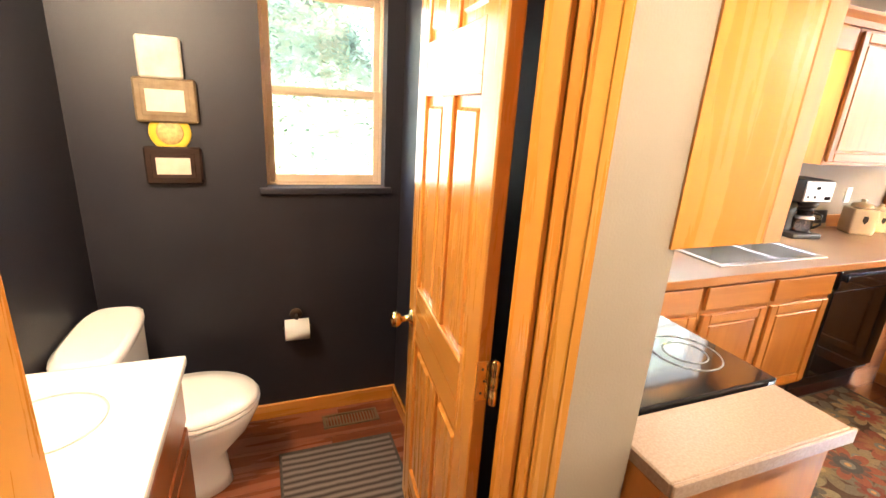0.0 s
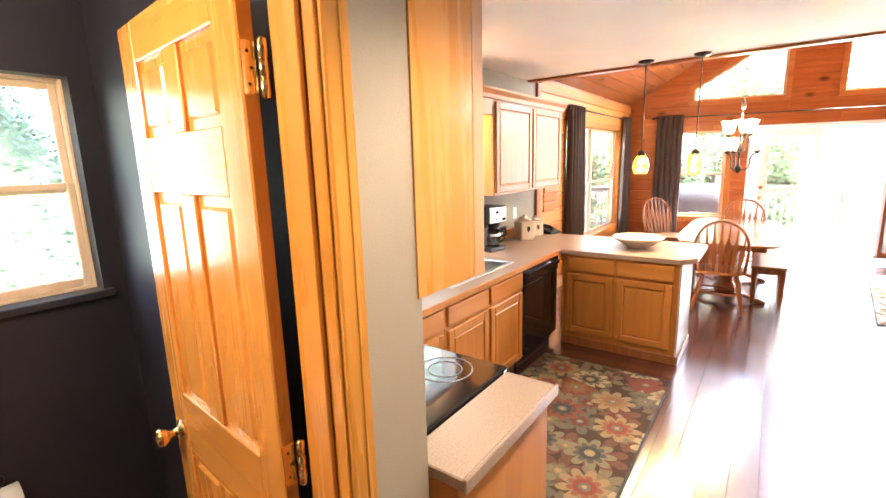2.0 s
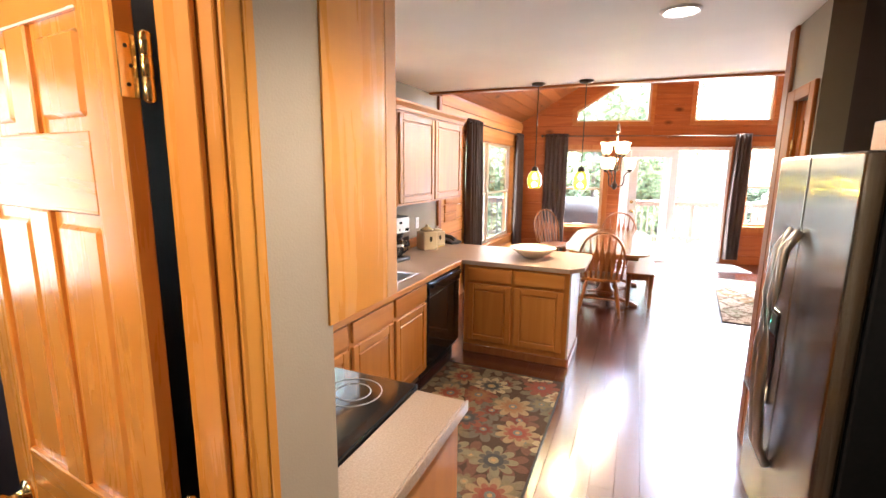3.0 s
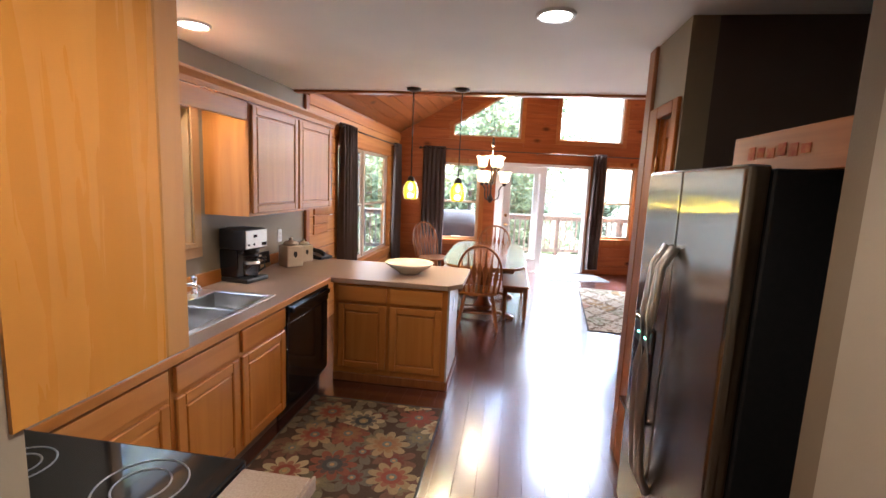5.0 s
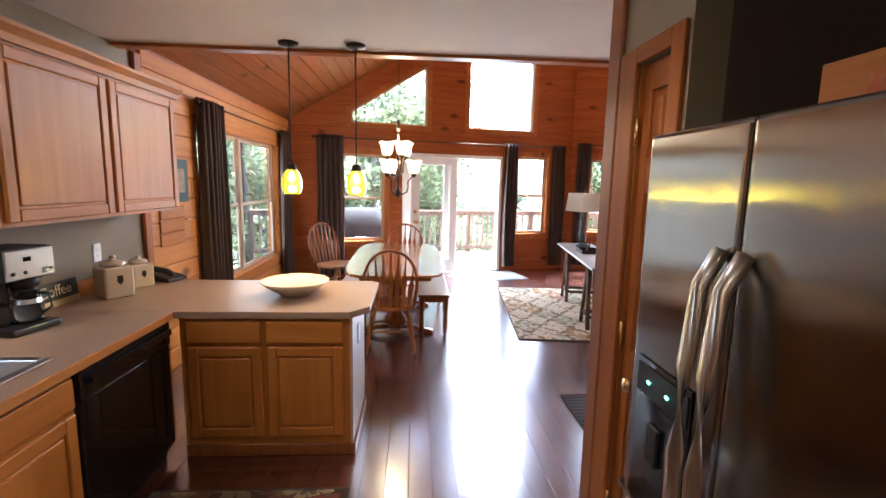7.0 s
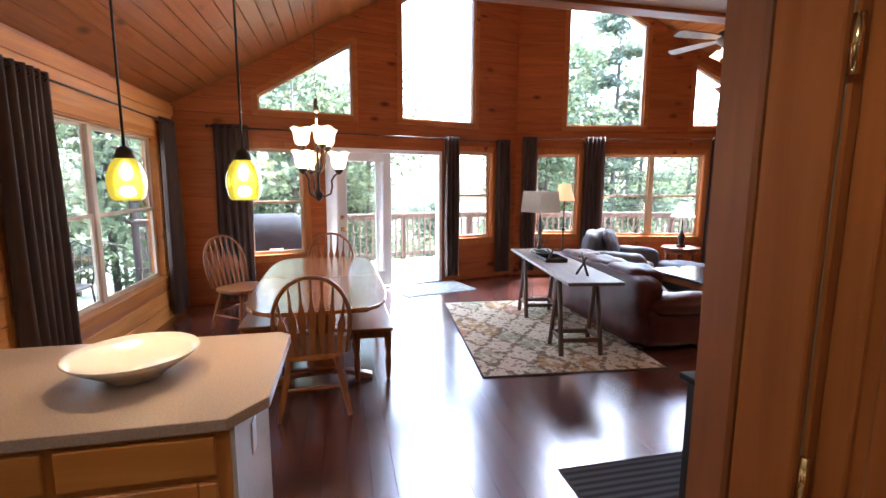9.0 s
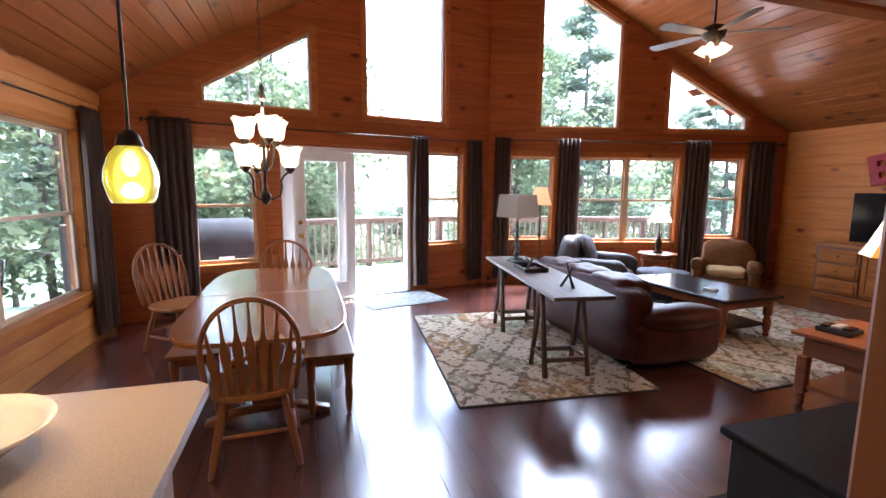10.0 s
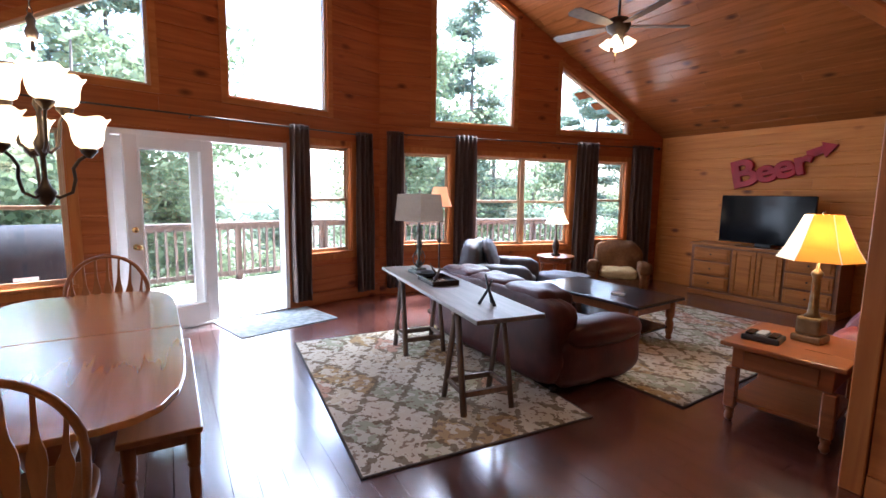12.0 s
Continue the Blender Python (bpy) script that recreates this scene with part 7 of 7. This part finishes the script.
for k in (-0.2, 0.0, 0.2):
    part("globe", bm_lathe([(0.012, 0.0), (0.045, -0.03), (0.05, -0.06), (0.035, -0.095), (0.005, -0.105)], 16), alabaster, vl, "", Matrix.Translation((0.085, k, 0.05)))
    part("arm", bm_tube([(0.03, k, 0.0), (0.085, k, 0.05)], 0.008), brass, vl)
bulb("vanity_bulb", (-0.46, 1.30, 2.02), 1.6, 0.08, (1, 0.80, 0.56))

# ---- outside ----
deck = thing("deck", "weathered timber deck wrapped round the gable", "deck", None, "", "structure")
DZ = -0.06
for key, M, s in (("GL", GL, -1), ("GR", GR, 1)):
    for k in range(19):
        y0 = 0.17 + k * 0.142
        over = y0 * SL
        xa, xb = (-GLEN - 0.1, over) if s < 0 else (-over, GLEN + 0.1)
        part("deck_board", bm_box((xa, y0, DZ - 0.03), (xb, y0 + 0.136, DZ)), deck_m, deck, "", M)
for k in range(17):
    y0 = NY + 0.17 + k * 0.142
    part("deck_board", bm_box((3.6, y0, DZ - 0.032), (9.4, y0 + 0.136, DZ - 0.002)), deck_m, deck)
rl = thing("deck_railing", "brown timber deck railing with upright balusters", "railing", None, "", "structure")
bal = None


def rail_run(M, x0, x1, y):
    global bal
    part("top_rail", bm_box((x0, y - 0.07, 0.93), (x1, y + 0.07, 0.97), None, 0.006), rail_m, rl, "", M)
    part("upper_rail", bm_box((x0, y - 0.02, 0.84), (x1, y + 0.02, 0.925)), rail_m, rl, "", M)
    part("lower_rail", bm_box((x0, y - 0.02, 0.03), (x1, y + 0.02, 0.11)), rail_m, rl, "", M)
    n_ = max(2, round((x1 - x0) / 1.7))
    for k in range(n_ + 1):
        x = x0 + (x1 - x0) * k / n_
        part("post", bm_box((x - 0.045, y + 0.021, -0.3), (x + 0.045, y + 0.11, 0.929)), rail_m, rl, "", M)
    k = 0
    x = x0 + 0.06
    while x < x1:
        if bal is None:
            bal = part("baluster", bm_box((-0.018, -0.018, 0.0), (0.018, 0.018, 0.82)), rail_m, rl)
            bal.matrix_basis = M @ Matrix.Translation((x, y - 0.038, 0.05))
        else:
            share("baluster", bal, rl, M @ Matrix.Translation((x, y - 0.038, 0.05)))
        x += 0.135


rail_run(GL, -GLEN - 0.9, 2.75 * SL, 2.75)
rail_run(GR, -2.75 * SL, GLEN + 0.6, 2.75)
rail_run(Matrix.Identity(4), 3.6, 10.9, NY + 2.5)

cover_m = mat("grey_grill_cover", (0.020, 0.022, 0.027), 0.85, spec=0.15, col2=(0.032, 0.034, 0.040), scale=5, bump=0.4, bump_scale=9)
gr = thing("grill", "barbecue grill under a dark grey cover on the deck", "grill", GL @ Matrix.Translation((-3.85, 1.25, DZ)))
b = bmesh.new()
secs = []
for z, w_, d_, yo in ((0.02, 0.66, 0.33, 0), (0.45, 0.65, 0.32, 0), (0.80, 0.66, 0.31, 0), (0.86, 0.62, 0.30, 0), (0.98, 0.45, 0.27, 0.0), (1.10, 0.40, 0.22, 0.04), (1.16, 0.34, 0.12, 0.06)):
    pts = []
    for k in range(40):
        a = 2 * math.pi * k / 40
        r = 1 / (abs(math.cos(a)) ** 5 + abs(math.sin(a)) ** 5) ** 0.2
        w2 = 1 + 0.03 * noise.noise(Vector((math.cos(a) * 3, math.sin(a) * 3, z * 4)))
        pts.append((w_ * r * math.cos(a) * w2, d_ * r * math.sin(a) * w2 + yo))
    secs.append((pts, z))
part("cover", loft(secs), cover_m, gr)
part("label", bm_box((-0.12, -0.338, 0.60), (0.08, -0.336, 0.64)), white_paint, gr)
pt = thing("patio_table", "dark metal patio table on the side deck", "table", pose(7.6, 3.75, DZ))
part("top", bm_lathe([(0.55, 0.70), (0.56, 0.715), (0.55, 0.73)], 32), mat("patio_glass", (0.25, 0.27, 0.28), 0.15), pt)
for k in range(4):
    part("leg", bm_tube([(0.35 * math.cos(k * 1.571 + 0.7), 0.35 * math.sin(k * 1.571 + 0.7), 0), (0.12 * math.cos(k * 1.571 + 0.7), 0.12 * math.sin(k * 1.571 + 0.7), 0.4), (0.40 * math.cos(k * 1.571 + 0.7), 0.40 * math.sin(k * 1.571 + 0.7), 0.70)], 0.015), black_matt, pt)


def patio_chair(M):
    c = thing("patio_chair", "black metal patio chair on the deck", "chair", M, "patio chairs")
    part("seat", bm_cushion((-0.24, -0.24, 0.40), (0.24, 0.24, 0.46), 0.01, 6), black_matt, c)
    part("back_frame", bm_tube([(-0.22, 0.22, 0.44), (-0.24, 0.30, 0.85), (0, 0.33, 0.95), (0.24, 0.30, 0.85), (0.22, 0.22, 0.44)], 0.013), black_matt, c)
    for k in range(5):
        part("slat", bm_tube([(-0.16 + 0.08 * k, 0.225, 0.44), (-0.16 + 0.08 * k, 0.315, 0.90)], 0.008, 6), black_matt, c)
    for sx in (-0.21, 0.21):
        part("leg", bm_tube([(sx, -0.24, 0), (sx, -0.20, 0.42), (sx * 1.1, -0.18, 0.64), (sx * 1.1, 0.24, 0.66)], 0.013), black_matt, c)
        part("leg", bm_tube([(sx, 0.28, 0), (sx, 0.21, 0.43)], 0.013), black_matt, c)
    return c


pc = patio_chair(pose(6.85, 3.55, DZ, 0, 0, 80))
copy_thing(pc, pose(8.35, 3.5, DZ, 0, 0, -95))
copy_thing(pc, pose(7.55, 4.45, DZ, 0, 0, 5))
lpst = thing("patio_heater", "slim black patio lamp post beside the railing", "lamp post", pose(9.1, 4.3, DZ))
part("pole", bm_tube([(0, 0, 0), (0, 0, 2.05)], 0.03, 10), black_matt, lpst)
part("bowl", bm_lathe([(0.03, 2.05), (0.06, 2.10), (0.20, 2.19), (0.19, 2.2), (0.03, 2.13)], 20), black_matt, lpst)

grass = mat("forest_floor", (0.085, 0.10, 0.06), 0.9, col2=(0.06, 0.085, 0.045), scale=1.6, bump=0.6, bump_scale=6, detail=9)


def ground_z(x, y):
    hill = max(0.0, y - 5.5 + 0.25 * max(0, x)) * 0.62 if x < 4.5 else 0.0
    hill *= max(0.0, min(1.0, (4.5 - x) / 2.5))
    low = -0.9 - 2.0 * max(0.0, min(1.0, (x - 2) / 8)) - 0.12 * max(0, min(30, x - 12))
    return low + min(hill, 26) + 0.35 * noise.noise(Vector((x * 0.13, y * 0.13, 0))) + 0.12 * noise.noise(Vector((x * 0.6, y * 0.6, 3)))


b = bmesh.new()
N = 90
cs1 = [1.2 * math.sinh(5.4 * (2 * i / N - 1)) * 2.2 for i in range(N + 1)]
grid = [[b.verts.new((x + 4, y + 4, ground_z(x + 4, y + 4) if (x + 4) ** 2 + y * y > 0 else 0)) for x in cs1] for y in cs1]
for j in range(N):
    for i in range(N):
        b.faces.new((grid[j][i], grid[j][i + 1], grid[j + 1][i + 1], grid[j + 1][i])).smooth = True
for v in b.verts:
    if -3 < v.co.x < 11 and -9 < v.co.y < 4:
        v.co.z = min(v.co.z, -0.6)
solid("ground", b, grass, "leafy forest floor sloping round the cabin", "ground", "structure")

# trees
def leaf_mat(name, c1, c2):
    m = bpy.data.materials.new(name)
    m.use_nodes = True
    n, l = m.node_tree.nodes, m.node_tree.links
    geo = n.new("ShaderNodeNewGeometry")
    rp = n.new("ShaderNodeValToRGB")
    rp.color_ramp.elements[0].color, rp.color_ramp.elements[1].color = (*c1, 1), (*c2, 1)
    l.new(geo.outputs["Random Per Island"], rp.inputs[0])
    d, t, mx = n.new("ShaderNodeBsdfDiffuse"), n.new("ShaderNodeBsdfTranslucent"), n.new("ShaderNodeMixShader")
    l.new(rp.outputs[0], d.inputs[0])
    l.new(rp.outputs[0], t.inputs[0])
    mx.inputs[0].default_value = 0.5
    l.new(d.outputs[0], mx.inputs[1])
    l.new(t.outputs[0], mx.inputs[2])
    l.new(mx.outputs[0], n["Material Output"].inputs["Surface"])
    return m


leaf_a = leaf_mat("broad_leaves", (0.14, 0.18, 0.095), (0.26, 0.31, 0.19))
leaf_b = leaf_mat("pine_needles", (0.12, 0.155, 0.11), (0.21, 0.25, 0.18))
bark = mat("bark", (0.15, 0.125, 0.10), 0.9, col2=(0.24, 0.205, 0.17), scale=6, stretch=(6, 6, 1), bump=0.6, bump_scale=20)


def tree(label, M, h, spread, seed, conifer=False, leaves=4500):
    rnd = random.Random(seed)
    t = thing("tree", label, "tree", M, "trees round the cabin")
    bt = bm_tube([(0, 0, -1.2), (0.05, 0.03, h * 0.3), (-0.06, 0.08, h * 0.6), (0.02, 0.0, h * 0.95)], 0.15, 9, None, False, [1.3, 0.9, 0.5, 0.12])
    tips = []
    limbs = 15 if not conifer else 26
    for k in range(limbs):
        f = 0.22 + 0.72 * k / limbs
        a = rnd.uniform(0, 6.28)
        ln = spread * (1.05 - f * (0.95 if conifer else 0.55)) * rnd.uniform(0.7, 1.15)
        up = rnd.uniform(-0.1, 0.12) if conifer else rnd.uniform(0.1, 0.5)
        p0 = Vector((0, 0, h * f))
        d = Vector((math.cos(a), math.sin(a), up))
        p1, p2 = p0 + d * ln * 0.5 + Vector((0, 0, rnd.uniform(-0.1, 0.2))), p0 + d * ln
        bm_tube([tuple(p0), tuple(p1), tuple(p2)], 0.05 * (1.2 - f), 6, bt, False, [1, 0.6, 0.2])
        for q in range(5):
            tips.append((p0.lerp(p2, 0.35 + 0.65 * q / 4), ln))
    part("trunk", bt, bark, t)
    verts, faces = [], []
    for k in range(leaves):
        c, ln = rnd.choice(tips)
        g = 0.42 if not conifer else 0.28
        p = c + Vector((rnd.gauss(0, g), rnd.gauss(0, g), rnd.gauss(0, g * (0.7 if not conifer else 0.35))))
        s = rnd.uniform(0.06, 0.13)
        d1 = Vector((rnd.gauss(0, 1), rnd.gauss(0, 1), rnd.gauss(0, 0.6))).normalized()
        d2 = d1.cross(Vector((rnd.gauss(0, 1), rnd.gauss(0, 1), rnd.gauss(0, 1)))).normalized()
        i = len(verts)
        if conifer:
            d1, s2 = d1 * s * 1.8, d2 * s * 0.35
        else:
            d1, s2 = d1 * s, d2 * s * 0.6
        verts += [tuple(p - d1), tuple(p + s2), tuple(p + d1), tuple(p - s2)]
        faces.append((i, i + 1, i + 2, i + 3))
    me = bpy.data.meshes.new("crown")
    me.from_pydata(verts, [], faces)
    me.materials.append(leaf_b if conifer else leaf_a)
    cr = new("crown", me)
    cr.parent = t
    return t


def tpose(x, y, rz, dz=0.0):
    return pose(x, y, ground_z(x, y) + dz, 0, 0, rz)


ta = tree("broadleaf tree with bright green summer leaves", tpose(15.5, 1.5, 0), 8.5, 2.6, 1)
tb2 = tree("tall slender broadleaf tree in summer leaf", tpose(16.8, -6.5, 40), 10.5, 2.4, 2)
tc3 = tree("tall dark green pine with drooping boughs", tpose(17.5, -9.5, 0), 13.0, 3.0, 3, True, 6500)
rt = random.Random(5)
for k in range(58):
    src = (ta, tb2, tc3)[k % 3]
    ang = radians(-62 + 150 * ((k * 0.618) % 1.0))
    r = 10 + 24 * ((k * 0.37) % 1.0)
    x, y = 7 + r * math.cos(ang), -1 + r * math.sin(ang)
    if x < 14.5 and y < 7.2 and x > -4:
        y = 7.4 + rt.uniform(0, 4)
    low = x > 12 and 0.2 - 0.36 * (x - 3) < y < 0.2 - 0.06 * (x - 3)
    copy_thing(src, tpose(x, y, rt.uniform(0, 360), rt.uniform(-7.5, -6) if low else rt.uniform(-0.8, 0.3)))
for x, y in ((4.4, 7.6), (6.6, 8.0), (8.6, 7.4), (10.8, 6.6), (13.2, 4.6), (3.0, 9.5), (-0.5, 9.0), (1.2, 12.0)):
    copy_thing(ta if int(x * 10) % 2 else tb2, tpose(x, y, x * 77 % 360))
# undergrowth on the bank
rv = random.Random(9)
verts, faces = [], []
for k in range(60000):
    x, y = rv.uniform(-7, 9), rv.uniform(4.9, 16)
    if k % 3 == 0:
        x, y = rv.uniform(12.5, 22), rv.uniform(-10, 7)
    z = ground_z(x, y) + abs(rv.gauss(0, 0.3))
    s = rv.uniform(0.04, 0.09)
    a = rv.uniform(0, 6.28)
    d1 = Vector((math.cos(a), math.sin(a), rv.uniform(-0.3, 0.8))) * s
    d2 = Vector((-math.sin(a), math.cos(a), rv.uniform(-0.3, 0.3))) * s * 0.55
    p = Vector((x, y, z))
    i = len(verts)
    verts += [tuple(p - d1), tuple(p + d2), tuple(p + d1), tuple(p - d2)]
    faces.append((i, i + 1, i + 2, i + 3))
me = bpy.data.meshes.new("undergrowth")
me.from_pydata(verts, [], faces)
me.materials.append(leaf_mat("undergrowth_leaves", (0.10, 0.145, 0.10), (0.17, 0.215, 0.155)))
tagged(new("undergrowth", me), "low green undergrowth on the forest bank", "undergrowth", "", "stuff")

# ---- boards and planks ----
def boards(parent, M, L0, L1, top, holes, rowh, m, thick=0.011, joints=2.7):
    z, r = 0.0, 0
    zmax = max(top(L0 + (L1 - L0) * k / 40) for k in range(41))
    while z < zmax - 0.02:
        h = rowh - 0.008
        ok = [L0 + (L1 - L0) * k / 400 for k in range(401) if top(L0 + (L1 - L0) * k / 400) > z + h * 0.5]
        if len(ok) < 3:
            break
        a0, b0 = min(ok), max(ok)
        cuts = []
        for h_ in holes:
            if h_[2] < z + h and max(h_[3], h_[4]) > z:
                us = [h_[0] + (h_[1] - h_[0]) * k / 60 for k in range(61)]
                us = [u for u in us if h_[3] + (h_[4] - h_[3]) * (u - h_[0]) / (h_[1] - h_[0]) > z]
                if us:
                    cuts.append((min(us), max(us)))
        spans, x = [], a0
        for c0, c1 in sorted(cuts):
            if c0 > x:
                spans.append((x, c0))
            x = max(x, c1)
        if b0 > x:
            spans.append((x, b0))
        for xa, xb in spans:
            if xb - xa < 0.04:
                continue
            n_ = max(1, round((xb - xa) / joints))
            off = 0.23 * ((r * 7) % 5 - 2) if n_ > 1 else 0
            xs = [xa] + [xa + (xb - xa) * k / n_ + off for k in range(1, n_)] + [xb]
            for p, q in zip(xs, xs[1:]):
                part("board", bm_prism([(0.0, z), (0.0, z + h), (-thick * 0.6, z + h), (-thick, z + h - 0.012), (-thick, z + 0.012), (-thick * 0.6, z)], p + 0.001, q - 0.001, "x"), m, parent, "", M)
        z += rowh
        r += 1


ob = bpy.data.objects
boards(ob["wall_gable_left"], ID, -GLEN + 0.02, 0.0, gable_top, LWIN + LUP, 0.178, red_x)
boards(ob["wall_gable_right"], ID, 0.0, GLEN - 0.02, gable_top, RWIN + RUP, 0.178, red_x)
boards(ob["wall_north_dining"], ID, 4.87, 8.68, lambda u: 2.40, [NWIN_DIN], 0.178, lit_pine_x)
boards(ob["wall_great_south"], Matrix.Translation((0, SY, 0)) @ pose(0, 0, 0, 0, 0, 180), -8.65, -3.31, lambda u: EAVE, [], 0.165, pale_x)

# floor planks: the ones walked past as pieces, the rest joined
fl = ob["floor"]
PW, PL = 0.128, 1.22
base_pl = None
verts, faces = [], []
for j in range(int((NY - SY) / PW) + 1):
    y0 = SY + j * PW
    y1 = min(y0 + PW, NY) - 0.0026
    shift = (j * 0.437) % 1.0 * PL
    x = -1.72 - shift
    while x < 9.9:
        xa, xb = max(x, -1.72), min(x + PL, 9.9) - 0.0026
        x += PL
        if xb - xa < 0.02:
            continue
        whole = abs((xb - xa) - (PL - 0.0026)) < 1e-3 and abs(y1 - y0 - PW + 0.0026) < 1e-4
        if whole and 1.0 < xa < 6.6 and -1.05 < y0 < 1.6:
            if base_pl is None:
                base_pl = part("plank", bm_prism([(0.0, 0.0), (PL - 0.0026, 0.0), (PL - 0.0026, PW - 0.0026), (0.0, PW - 0.0026)], -0.007, 0.0, "z"), floor_m, fl)
                base_pl.matrix_basis = Matrix.Translation((xa, y0, 0))
            else:
                share("plank", base_pl, fl, Matrix.Translation((xa, y0, 0)))
        else:
            i = len(verts)
            verts += [(xa, y0, 0), (xb, y0, 0), (xb, y1, 0), (xa, y1, 0), (xa, y0, -0.007), (xb, y0, -0.007), (xb, y1, -0.007), (xa, y1, -0.007)]
            faces += [(i, i + 1, i + 2, i + 3), (i, i + 4, i + 5, i + 1), (i + 1, i + 5, i + 6, i + 2), (i + 2, i + 6, i + 7, i + 3), (i + 3, i + 7, i + 4, i)]
me = bpy.data.meshes.new("planks")
me.from_pydata(verts, [], faces)
me.materials.append(floor_m)
pk = new("planks", me)
pk.parent = fl
tagged(pk, "dark red-brown laminate floor planks", "", "", "stuff")


# bathroom floor: redder planks running along the hall wall
bf = solid("floor_bath", bm_box((-0.599, 0.872, 0.0005), (0.699, NY - 0.001, 0.002)), mat("bath_underlay", (0.05, 0.02, 0.015), 0.6), "red-brown wood plank floor of the bathroom", "floor", "structure")
for j in range(12):
    ya = 0.872 + j * 0.121
    yb = min(ya + 0.1195, NY - 0.001)
    cut = -0.45 + (j * 0.53) % 1.0
    for xa, xb in ((-0.599, cut - 0.001), (cut + 0.0005, 0.699)):
        if xb - xa > 0.03 and yb > ya:
            part("plank", bm_prism([(xa, ya), (xb, ya), (xb, yb), (xa, yb)], 0.0021, 0.0048, "z"), bath_floor_m, bf)
